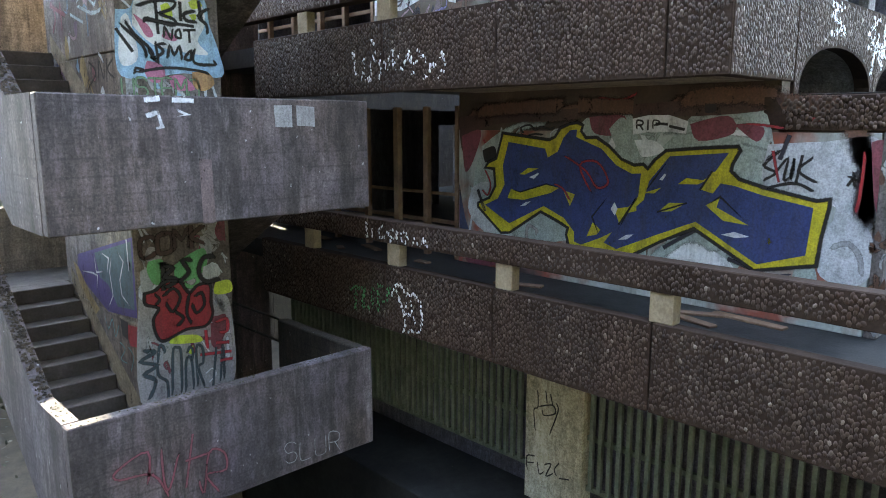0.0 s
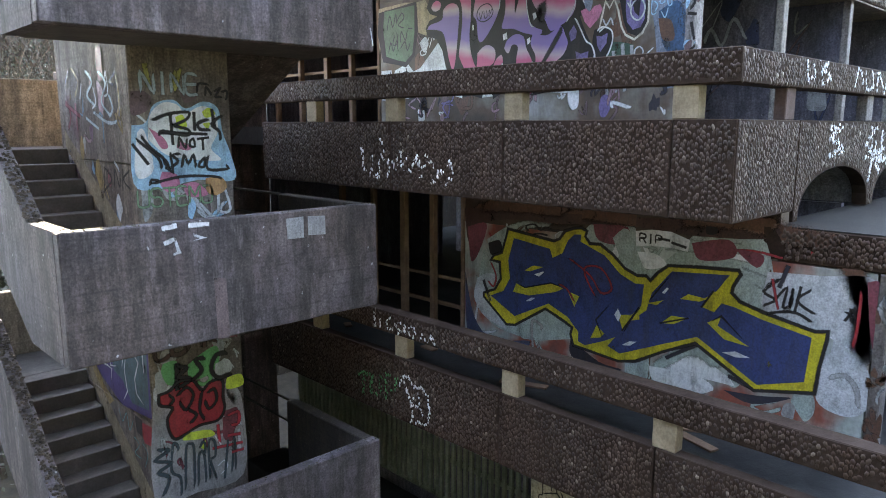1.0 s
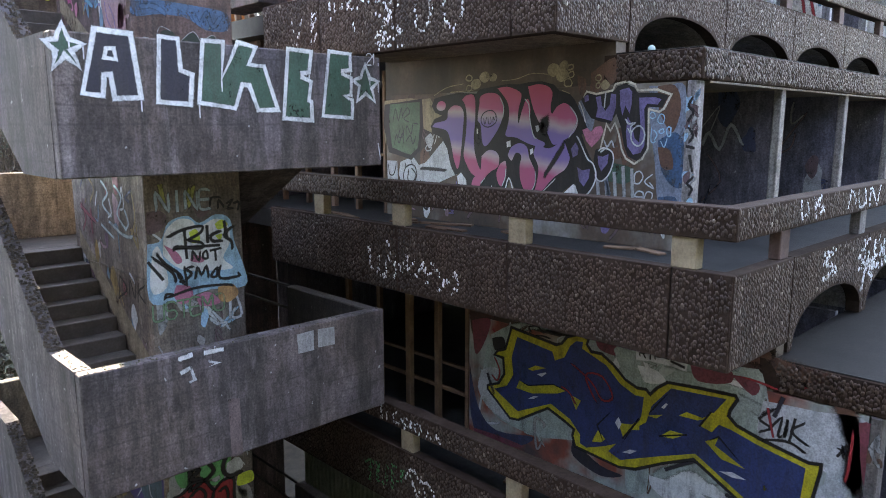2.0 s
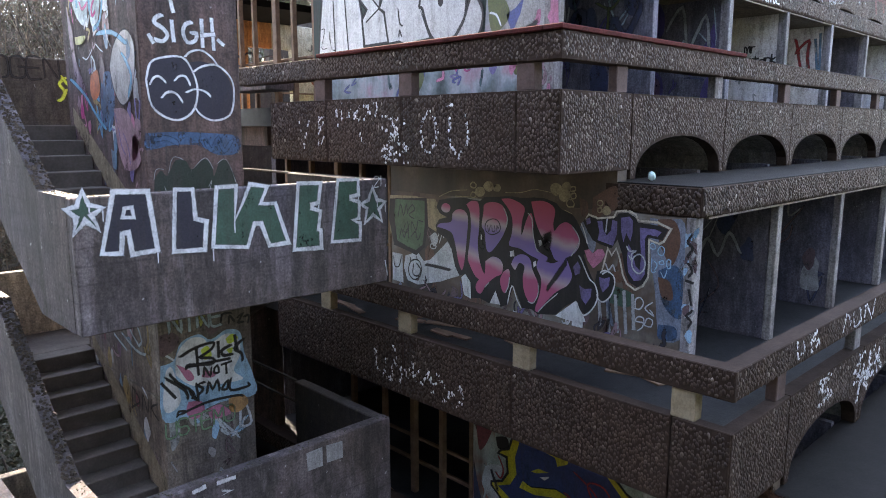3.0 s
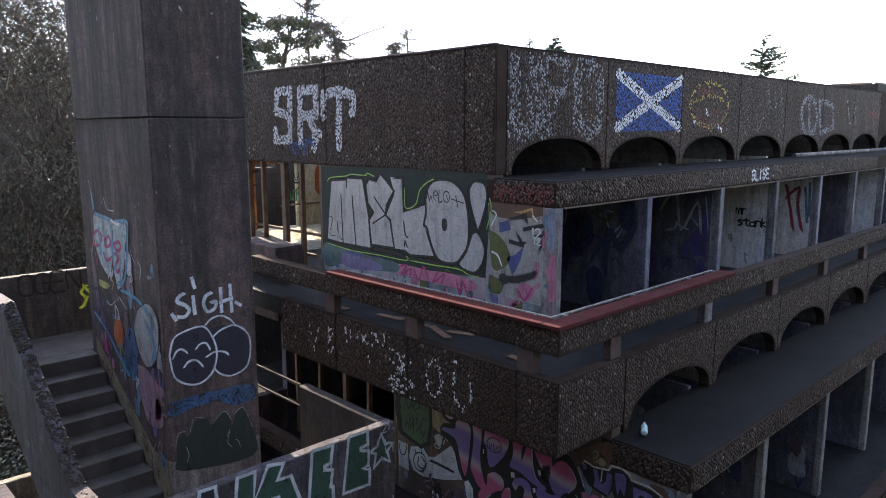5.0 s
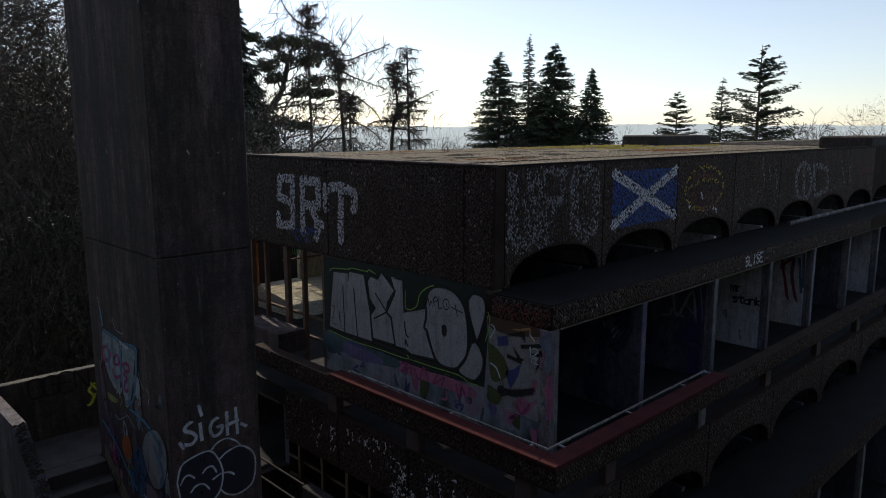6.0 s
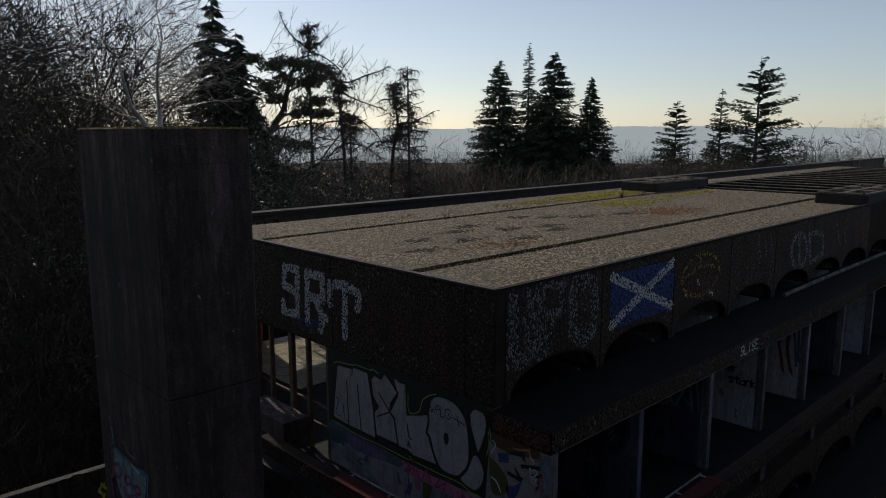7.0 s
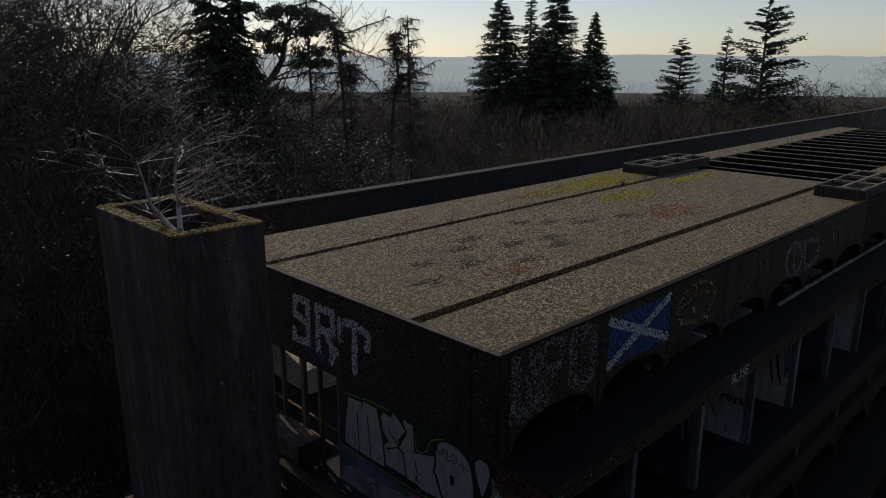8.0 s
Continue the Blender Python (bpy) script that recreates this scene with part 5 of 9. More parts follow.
brush("graffiti", [pairs("2.45,5.964 2.34,6.039 2.46,5.915 2.36,5.856 2.46,5.788"),
    pairs("2.36,5.856 2.27,5.978 2.29,5.805 2.23,5.839 2.22,5.981 2.24,5.791"),
    pairs("2.19,5.796 2.16,5.995"),
    pairs("2.07,5.992 2.18,5.881 2.02,5.784"),
    pairs("2.42,5.724 2.27,5.768 2.16,5.77 2.05,5.716"),
    pairs("1.8,5.788 1.74,5.893"),
    pairs("1.81,5.859 1.71,5.815 1.77,5.88 1.75,5.766")], 0.03, P_BLACK, END, M, depth=0.0065)
brush("graffiti", [pairs("5.09,6.16 5.13,6.221 5.01,6.25 4.93,6.197 4.86,6.23 4.74,6.21 4.67,6.224"),
    pairs("5.03,6.138 4.93,6.154 4.82,6.146")], 0.025, P_BLACK, END, M, depth=0.0065)
brush("graffiti", glyphs("RIP", 3.69, 6.21, 0.08, END, aspect=0.8), 0.02, P_BLACK, END, M, depth=0.0065)
brush("graffiti", [pairs("3.48,6.265 3.38,6.257"),
    pairs("3.34,6.238 3.21,6.211")], 0.03, P_BLACK, END, M, depth=0.0065)
brush("graffiti", [pairs("1.82,6.241 2.1,6.298"),
    pairs("2.31,6.22 2.59,6.256 2.89,6.219"),
    pairs("5.69,6.071 5.51,5.884"),
    pairs("4.15,6.525 3.88,6.493 3.7,6.549")], 0.03, P_RED, END, M, depth=0.0015)
brush("graffiti", [pairs("5.97,6.333 5.36,6.388 4.87,6.345 4.29,6.398"),
    pairs("3.35,6.435 3.01,6.423 2.61,6.464 2.28,6.43 1.93,6.401"),
    pairs("1.82,6.305 1.69,5.938 1.66,5.489"),
    pairs("5.8,6.406 5.11,6.441 4.58,6.447"),
    pairs("3.23,6.481 2.81,6.506 2.42,6.481"),
    pairs("4.29,6.445 3.83,6.428")], 0.2, P_RUST, END, M, depth=0.0016)
brush("graffiti", [pairs("5.53,6.089 5.11,6.241 4.76,6.307"),
    pairs("3.94,6.17 3.68,5.982 3.5,6.106"),
    pairs("3.36,6.223 2.74,6.251"),
    pairs("2.62,6.023 2.24,5.961"),
    pairs("3.5,4.932 3.1,5.23 2.82,5.146")], 0.13, P_TEAL, END, M, depth=0.00107)
brush("graffiti", [pairs("3.96,6.338 3.87,6.192"),
    pairs("3.68,6.242 3.59,6.1"),
    pairs("2.79,6.193 2.59,6.173")], 0.07, P_WHITE, END, M, depth=0.00113)
brush("graffiti", [pairs("2.28,6.148 2.33,5.986"),
    pairs("3.33,5.107 3.05,5.293"),
    pairs("2.7,5.069 2.5,5.016"),
    pairs("5.77,5.477 5.67,5.269")], 0.05, P_INK, END, M, depth=0.0033)
M = WALL[1]
fill("graffiti", [pairs("3.73,8.9 3.55,8.89 3.36,8.88 3.33,8.42 3.29,7.81 3.55,7.7 3.63,8.15 3.7,8.54")], P_BLUEGREY, END, M, depth=0.001, curvy=True, soft=0.08)
fill("graffiti", [pairs("3.61,8.38 3.43,8.46 3.33,8.31 3.32,7.98 3.43,7.95 3.56,8.1"),
    pairs("3.58,7.84 3.4,7.85 3.39,7.72 3.57,7.7")], P_FADEBLUE, END, M, depth=0.0014, curvy=True, soft=0.09)
fill("graffiti", [pairs("3.64,8.89 3.46,8.89 3.39,8.69 3.46,8.46 3.56,8.56 3.63,8.72"),
    pairs("4.12,8.31 3.99,8.3 4.02,8.2 4.12,8.21"),
    pairs("3.61,8.32 3.48,8.29 3.44,8.12 3.56,8.13")], P_RUST, END, M, depth=0.0016, curvy=True, soft=0.09)
brush("graffiti", [pairs("4.28,8.01 4.25,7.7"),
    pairs("4.18,8.05 4.14,7.66"),
    pairs("4.08,8.04 4.04,7.68"),
    pairs("3.98,8.1 3.94,7.69"),
    pairs("3.88,8.08 3.85,7.75")], 0.05, P_GREY, END, M, depth=0.001)
fill("graffiti", [pairs("4.29,8.16 4.01,8.14 3.85,8.08 3.94,7.95 4.21,7.99")], P_FOREST, END, M, depth=0.0013, curvy=True, soft=0.05)
fill("graffiti", [pairs("4.4,9.05 4.13,9.19 4.09,8.99 4.25,8.89 4.38,8.9"),
    pairs("4.57,9.04 4.46,8.99 4.47,8.84 4.54,8.86")], P_RUST, END, M, depth=0.0012, curvy=True, soft=0.05)
fill("graffiti", [pairs("7.72,8.86 7.2,8.88 6.96,8.86 6.81,8.87 6.71,8.73 6.58,8.65 6.76,8.58 6.79,8.44 6.94,8.49 6.96,8.8 7.6,8.83 7.71,8.27 7.75,8.58")], P_OCHRE, END, M, depth=0.0014)
fill("graffiti", [pairs("7.4,8.05 7.15,8.13 7.03,8.02 6.9,8.06 6.76,8.18 6.54,8.37 6.47,8.19 6.42,8.03 6.33,7.93 6.5,7.87 6.71,7.79 7.15,7.68 7.36,7.71 7.44,7.89"),
    pairs("7.68,8.06 7.47,8.06 7.45,7.66 7.67,7.67")], P_PALE, END, M, depth=0.0018)
fill("graffiti", [pairs("6.92,8.36 6.81,8.43 6.75,8.34 6.83,8.24")], P_PALE, END, M, depth=0.002, curvy=True)
brush("graffiti", [pairs("6.79,8.25 6.81,8.22 6.85,8.21 6.88,8.21 6.9,8.24 6.88,8.27 6.85,8.28 6.81,8.27 6.79,8.25"),
    pairs("6.78,8.36 6.8,8.33 6.83,8.31 6.87,8.32 6.89,8.34 6.87,8.37 6.83,8.39 6.8,8.38 6.78,8.36")], 0.02, P_PALE, END, M, depth=0.003)
brush("graffiti", [pairs("7.01,7.98 6.76,7.98 6.51,7.97")], 0.05, P_BLACK, END, M, depth=0.004)
brush("graffiti", [pairs("7.07,7.9 7.11,7.8 7.21,7.74 7.3,7.77 7.34,7.86 7.3,7.97 7.2,8.02 7.11,8 7.07,7.9"),
    pairs("7.23,7.96 7.25,7.82 7.15,7.8 7.09,7.89 7.18,7.98"),
    pairs("7.65,8.02 7.63,7.88 7.54,7.88 7.48,8.04"),
    pairs("7.3,8.03 7.29,7.99"),
    pairs("7.17,8.06 7.16,8.02")], 0.022, P_BLACK, END, M, depth=0.004)
brush("graffiti", [pairs("6.76,8.37 6.69,8.49 6.65,8.38 6.6,8.48 6.58,8.38"),
    pairs("6.67,8.44 6.73,8.3")], 0.014, P_WHITE, END, M, depth=0.0045)
fill("graffiti", [pairs("7.72,8.81 6.97,8.87 6.95,8.5 7.01,8.21 7.18,8.08 7.35,8.12 7.64,8.17 7.75,8.54")], P_BLACK, END, M, depth=0.002)
fill("graffiti", [pairs("7.6,8.81 7.01,8.83 7.01,8.5 7.05,8.24 7.19,8.15 7.35,8.18 7.57,8.24 7.63,8.59")], P_SHIELD, END, M, depth=0.004)
brush("graffiti", [pairs("7.55,8.56 7.49,8.75 7.43,8.6 7.37,8.76 7.35,8.62"),
    pairs("7.35,8.66 7.25,8.76 7.21,8.69 7.32,8.62 7.21,8.57"),
    pairs("7.39,8.5 7.43,8.38 7.33,8.4 7.35,8.53"),
    pairs("7.28,8.39 7.26,8.53 7.18,8.42 7.14,8.56"),
    pairs("7.12,8.56 7.05,8.55"),
    pairs("7.52,8.27 7.47,8.41 7.42,8.3 7.35,8.43 7.33,8.29"),
    pairs("7.28,8.32 7.19,8.4 7.14,8.29 7.08,8.4")], 0.016, P_INK, END, M, depth=0.006)
fill("graffiti", [pairs("6.78,8.77 6.73,8.86 6.58,8.89 6.3,8.92 6.01,8.9 5.95,8.95 5.74,8.97 5.52,8.99 5.35,8.98 5.19,9 5.03,9 4.87,8.96 4.79,8.89 4.66,8.86 4.59,8.79 4.52,8.68 4.45,8.56 4.41,8.47 4.49,8.43 4.44,8.32 4.38,8.21 4.32,8.12 4.29,8.01 4.35,7.87 4.45,7.78 4.51,7.81 4.57,7.91 4.7,7.83 4.84,7.7 5.09,7.66 5.19,7.7 5.33,7.69 5.46,7.94 5.55,7.69 5.66,7.64 5.74,7.83 5.84,7.65 6,7.69 6.15,7.67 6.17,7.88 6.25,7.96 6.36,7.92 6.44,8.04 6.5,8.24 6.6,8.38 6.76,8.43 6.8,8.52 6.73,8.61 6.59,8.65 6.72,8.69")], P_BLACK, END, M, "pink and purple outlined letter mural", depth=0.005)
fill("graffiti", [pairs("6.52,8.78 6.54,8.73 6.6,8.71 6.66,8.72 6.69,8.76 6.66,8.81 6.6,8.83 6.54,8.81"),
    pairs("6.77,8.51 6.71,8.56 6.51,8.6 6.48,8.71 6.38,8.77 6.26,8.75 6.21,8.66 6.23,8.43 6.25,8.25 6.28,8.07 6.32,8 6.38,8.12 6.42,8.27 6.47,8.42 6.55,8.48"),
    pairs("6.24,8.84 6.15,8.89 6.03,8.86 6.02,8.59 6.04,8.39 6.02,8.21 5.96,8.05 5.9,7.97 5.97,7.92 6.08,7.96 6.17,8.08 6.21,8.18 6.18,8.37 6.16,8.58 6.18,8.75")], P_BAND, END, M, depth=0.0075, curvy=True)
fill("graffiti", [pairs("5.95,8.78 5.94,8.86 5.83,8.9 5.69,8.89 5.6,8.82 5.57,8.69 5.62,8.54 5.73,8.39 5.84,8.29 5.9,8.33 5.93,8.53 5.98,8.6"),
    pairs("5.91,8.17 5.8,8.24 5.69,8.23 5.63,8.16 5.65,8.05 5.76,7.99 5.89,7.88 5.99,7.75 6.07,7.8 6.04,7.9 5.93,7.99")], P_BAND, END, M, depth=0.0075, curvy=True)
fill("graffiti", [pairs("5.67,8.95 5.52,8.96 5.36,8.91 5.31,8.85 5.35,8.7 5.35,8.55 5.3,8.69 5.25,8.8 5.21,8.81 5.18,8.71 5.18,8.55 5.12,8.42 5.05,8.37 4.97,8.34 5.01,8.29 5.21,8.33 5.37,8.39 5.5,8.4 5.54,8.43 5.5,8.55 5.49,8.69 5.53,8.81"),
    pairs("5.22,8.95 5.07,8.97 4.94,8.94 4.88,8.87 4.9,8.73 4.88,8.65 4.82,8.72 4.73,8.76 4.65,8.73 4.57,8.65 4.54,8.55 4.59,8.45 4.69,8.38 4.85,8.32 4.94,8.45 5.05,8.56 5.14,8.71")], P_BAND, END, M, depth=0.0075, curvy=True)
fill("graffiti", [pairs("5.5,8.19 5.45,8.28 5.33,8.33 5.22,8.29 5.18,8.17 5.1,8.03 5.09,7.9 5.14,7.79 5.22,7.78 5.3,7.9 5.32,8.06 5.3,8.19 5.38,8.22 5.44,8.13"),
    pairs("5.09,8.32 4.92,8.28 4.81,8.32 4.72,8.36 4.66,8.26 4.63,8.17 4.69,8.06 4.83,7.97 4.98,7.82 5.09,7.69 5.13,7.72 5.07,7.89 5.05,8.07 5.12,8.21"),
    pairs("5.61,8.09 5.53,8.12 5.52,7.97 5.58,7.83 5.64,7.86 5.67,7.98")], P_BAND, END, M, depth=0.0075, curvy=True)
brush("graffiti", [pairs("4.97,7.97 4.84,8.14 4.7,8.34")], 0.07, P_BLACK, END, M, depth=0.009)
brush("graffiti", [pairs("5.98,8.51 5.99,8.37 5.95,8.34")], 0.09, P_BLACK, END, M, depth=0.009)
brush("graffiti", [pairs("5.03,8.5 4.97,8.57 4.99,8.45")], 0.12, P_BLACK, END, M, depth=0.009)
fill("graffiti", [pairs("5.99,8.49 5.97,8.49 5.97,8.43 5.99,8.43"),
    pairs("5.52,8.34 5.46,8.36 5.45,8.29 5.51,8.28"),
    pairs("5.1,8.52 5.06,8.53 5.04,8.48 5.08,8.45"),
    pairs("5.17,8.26 5.13,8.28 5.12,8.23 5.16,8.2")], P_WHITE, END, M, depth=0.011)
brush("graffiti", [pairs("5.26,8.82 5.2,8.75 5.18,8.59 5.13,8.42 5.08,8.38"),
    pairs("4.65,8.73 4.57,8.64 4.55,8.55 4.66,8.38"),
    pairs("5.63,8.85 5.57,8.74 5.58,8.62"),
    pairs("5.09,8.03 5.09,7.89 5.16,7.78 5.24,7.79"),
    pairs("5.52,8.04 5.53,7.93 5.58,7.83"),
    pairs("5.91,7.85 5.85,7.91"),
    pairs("5.09,7.68 4.97,7.81 4.8,7.96"),
    pairs("4.55,8.42 4.47,8.3 4.45,8.26")], 0.016, P_PALE, END, M, depth=0.011)
brush("graffiti", [pairs("5.67,8.61 5.69,8.56 5.76,8.52 5.83,8.51 5.9,8.54 5.92,8.59 5.9,8.65 5.84,8.69 5.76,8.7 5.7,8.67 5.67,8.61")], 0.014, P_INK, END, M, depth=0.011)
brush("graffiti", [pairs("5.88,8.62 5.86,8.54 5.83,8.63"),
    pairs("5.81,8.63 5.8,8.55 5.76,8.56 5.77,8.63"),
    pairs("5.73,8.55 5.73,8.63 5.71,8.59 5.69,8.64")], 0.012, P_INK, END, M, depth=0.011)
fill("graffiti", [pairs("4.56,8.35 4.52,8.29 4.53,8.22 4.59,8.19 4.62,8.28"),
    pairs("4.53,8.09 4.46,8.06 4.37,8.08 4.38,7.98 4.44,7.89 4.5,7.95"),
    pairs("4.28,8.22 4.22,8.21 4.15,8.24 4.16,8.14 4.23,8.06 4.27,8.13")], P_LAVENDER, END, M, depth=0.0078)
fill("graffiti", [pairs("4.31,8.28 4.21,8.3 4.11,8.26 4.1,8.16 4.14,8.03 4.23,7.96 4.29,8.01 4.33,8.15")], P_BLACK, END, M, depth=0.005, curvy=True)
fill("graffiti", [pairs("4.48,8.48 4.42,8.5 4.37,8.46 4.32,8.51 4.25,8.52 4.22,8.47 4.26,8.39 4.36,8.3 4.43,8.37")], P_PINK2, END, M, depth=0.008)
brush("graffiti", [pairs("4.56,7.91 4.51,7.81 4.45,7.77 4.35,7.86 4.29,8 4.33,8.13 4.4,8.18 4.46,8.28 4.54,8.42"),
    pairs("4.3,8.03 4.28,7.98 4.22,7.96 4.14,8.03 4.09,8.16 4.11,8.26 4.21,8.3 4.27,8.27"),
    pairs("4.53,8.77 4.48,8.67 4.44,8.55")], 0.02, P_WHITE, END, M, depth=0.0105)
fill("graffiti", [pairs("4.84,7.69 4.57,7.91 4.52,7.82 4.46,7.76 4.43,7.7 4.65,7.67"),
    pairs("6.32,7.91 6.25,7.96 6.16,7.87 6.15,7.66 6.27,7.69"),
    pairs("5.83,7.66 5.74,7.83 5.66,7.67")], P_WHITE, END, M, depth=0.0105)
brush("graffiti", [pairs("5.55,7.69 5.48,7.93 5.4,7.78 5.33,7.68")], 0.02, P_WHITE, END, M, depth=0.0105)
fill("graffiti", [pairs("4.51,8.79 4.42,8.86 4.21,8.85 4.11,8.87 4.08,8.91 3.98,8.93 3.89,8.89 3.85,8.84 3.63,8.83 3.52,8.8 3.58,8.69 3.72,8.7 3.73,8.59 3.71,8.35 3.75,8.24 3.83,8.18 3.93,8.22 3.98,8.33 4.02,8.5 4.08,8.64 4.15,8.54 4.29,8.57 4.38,8.6 4.45,8.69")], P_BLACK, END, M, depth=0.005)
fill("graffiti", [pairs("4.33,8.81 4.27,8.82 4.25,8.72 4.21,8.67 4.16,8.73 4.15,8.84 4.09,8.83 4.09,8.7 4.13,8.57 4.22,8.59 4.32,8.61 4.3,8.7"),
    pairs("4.05,8.87 3.95,8.89 3.91,8.85 3.91,8.73 3.93,8.64 3.98,8.72 4.01,8.62 4.04,8.73"),
    pairs("3.83,8.79 3.66,8.79 3.59,8.77 3.63,8.72 3.74,8.73 3.77,8.68 3.75,8.47 3.75,8.33 3.79,8.26 3.87,8.24 3.94,8.32 3.96,8.46 3.95,8.61 3.9,8.54 3.86,8.4 3.81,8.36 3.8,8.5 3.82,8.67"),
    pairs("4.47,8.82 4.42,8.84 4.41,8.78 4.46,8.76")], P_LAVENDER, END, M, depth=0.0075)
brush("graffiti", [pairs("4.5,8.8 4.44,8.87 4.32,8.84 4.13,8.87 4.1,8.93 3.97,8.95 3.88,8.92 3.85,8.86 3.64,8.86 3.49,8.81 3.56,8.68 3.61,8.65 3.72,8.68 3.71,8.42 3.71,8.3 3.77,8.2 3.85,8.15 3.95,8.2 4,8.29 4.04,8.44 4.09,8.55 4.14,8.47 4.19,8.54 4.22,8.41 4.25,8.28 4.18,8.3")], 0.028, P_CREAM, END, M, depth=0.0095, curvy=False)
brush("graffiti", [pairs("3.97,8.59 3.93,8.54 3.86,8.55 3.91,8.51 3.9,8.44 3.94,8.5"),
    pairs("3.75,8.44 3.76,8.38 3.8,8.33 3.84,8.33 3.88,8.36 3.9,8.41 3.89,8.47 3.85,8.51 3.81,8.52 3.77,8.49 3.75,8.44"),
    pairs("4.21,8.84 4.22,8.71")], 0.02, P_PALE, END, M, depth=0.0105)
brush("graffiti", [pairs("4.21,8.38 4.17,8.31 4.12,8.37 4.09,8.3"),
    pairs("4.24,8.26 4.18,8.3")], 0.02, P_PALE, END, M, depth=0.0105)
fill("graffiti", [pairs("5.93,9.01 5.96,8.97 6.01,8.95 6.07,8.96 6.1,9 6.08,9.05 6.02,9.07 5.96,9.06"),
    pairs("5.8,9.09 5.82,9.04 5.88,9.02 5.93,9.04 5.96,9.08 5.94,9.12 5.88,9.15 5.82,9.13"),
    pairs("5.68,9.08 5.7,9.04 5.74,9.03 5.79,9.04 5.8,9.07 5.79,9.1 5.74,9.12 5.7,9.11"),
    pairs("4.79,9.12 4.81,9.07 4.87,9.04 4.93,9.06 4.96,9.11 4.94,9.16 4.88,9.18 4.82,9.16"),
    pairs("4.68,9.15 4.7,9.12 4.74,9.1 4.78,9.11 4.8,9.15 4.78,9.18 4.74,9.2 4.7,9.19"),
    pairs("4.68,9.06 4.7,9.01 4.76,8.98 4.82,9 4.84,9.05 4.82,9.1 4.76,9.12 4.7,9.1"),
    pairs("4.17,8.93 4.18,8.9 4.22,8.88 4.26,8.89 4.28,8.92 4.26,8.96 4.23,8.98 4.19,8.96")], P_OCHRE, END, M, depth=0.0032, curvy=True)
brush("graffiti", [pairs("6.08,9.09 6.09,9.06 6.13,9.05 6.16,9.06 6.18,9.08 6.16,9.11 6.13,9.12 6.1,9.11 6.08,9.09"),
    pairs("6.08,8.97 6.09,8.95 6.13,8.93 6.16,8.94 6.17,8.96 6.16,8.99 6.13,9 6.09,8.99 6.08,8.97"),
    pairs("4.62,9.13 4.63,9.11 4.66,9.1 4.68,9.1 4.69,9.12 4.68,9.14 4.66,9.15 4.63,9.15 4.62,9.13"),
    pairs("4.61,9.05 4.62,9.03 4.65,9.02 4.67,9.03 4.68,9.05 4.67,9.07 4.65,9.08 4.62,9.08 4.61,9.05"),
    pairs("4.63,8.97 4.64,8.94 4.68,8.93 4.72,8.94 4.73,8.97 4.72,9 4.68,9.01 4.65,9 4.63,8.97"),
    pairs("4.27,9 4.28,8.98 4.3,8.97 4.33,8.98 4.34,9 4.33,9.02 4.3,9.03 4.28,9.02 4.27,9"),
    pairs("4.28,8.93 4.29,8.91 4.31,8.9 4.33,8.91 4.33,8.93 4.33,8.94 4.31,8.95 4.29,8.95 4.28,8.93")], 0.022, P_OCHRE, END, M, depth=0.0034)
brush("graffiti", [pairs("6.76,8.89 6.5,8.99 6.21,9.02"),
    pairs("6.44,8.93 6.06,8.94"),
    pairs("5.63,9.03 5.39,9.04 5.15,9.09 4.83,9.05"),
    pairs("4.75,8.89 4.66,8.86")], 0.012, P_OCHRE, END, M, depth=0.0055)
brush("graffiti", [pairs("3.65,8.62 3.65,8.6 3.68,8.59 3.7,8.6 3.71,8.62 3.7,8.64 3.68,8.65 3.66,8.64 3.65,8.62"),
    pairs("3.55,8.59 3.56,8.55 3.58,8.54 3.61,8.55 3.62,8.58 3.61,8.61 3.59,8.63 3.56,8.62 3.55,8.59"),
    pairs("3.68,8.51 3.68,8.37 3.63,8.37"),
    pairs("3.55,8.47 3.55,8.46 3.57,8.45 3.59,8.45 3.6,8.47 3.59,8.48 3.57,8.49 3.56,8.49 3.55,8.47"),
    pairs("3.48,8.47 3.48,8.43 3.5,8.42 3.51,8.43 3.52,8.46 3.52,8.49 3.5,8.51 3.48,8.5 3.48,8.47"),
    pairs("3.58,8.38 3.54,8.32 3.51,8.41"),
    pairs("3.66,8.48 3.62,8.44 3.65,8.38")], 0.016, P_LIGHTBLUE, END, M, depth=0.006)
brush("graffiti", [pairs("3.84,7.96 3.84,8.05 3.79,8.08 3.75,8.03 3.79,7.96 3.85,7.96"),
    pairs("3.64,8.06 3.73,7.98 3.63,7.92 3.68,7.98"),
    pairs("3.73,7.83 3.83,7.83 3.8,7.88 3.74,7.87 3.75,7.78 3.81,7.73"),
    pairs("3.73,7.8 3.7,7.88 3.64,7.87 3.66,7.8 3.75,7.81")], 0.018, P_PALE, END, M, depth=0.006)
M = WALL[2]
fill("graffiti", [pairs("9.45,11.98 7.66,12.02 5.97,12.01 5.93,11.38 5.98,10.73 6.99,10.68 7.68,10.69 9.46,10.7")], P_DKGREEN, END, M, depth=0.001)
fill("graffiti", [pairs("9.42,10.79 9.01,10.75 8.45,10.74 8.45,10.58 9.47,10.49"),
    pairs("8.45,10.74 8.18,10.71 7.68,10.7 7.68,10.57 8.39,10.53")], P_TEAL2, END, M, depth=0.0016, curvy=True)
fill("graffiti", [pairs("8.86,10.74 8.31,10.72 7.93,10.71 7.96,10.54 8.73,10.51")], P_BLUE, END, M, depth=0.0018, curvy=True)
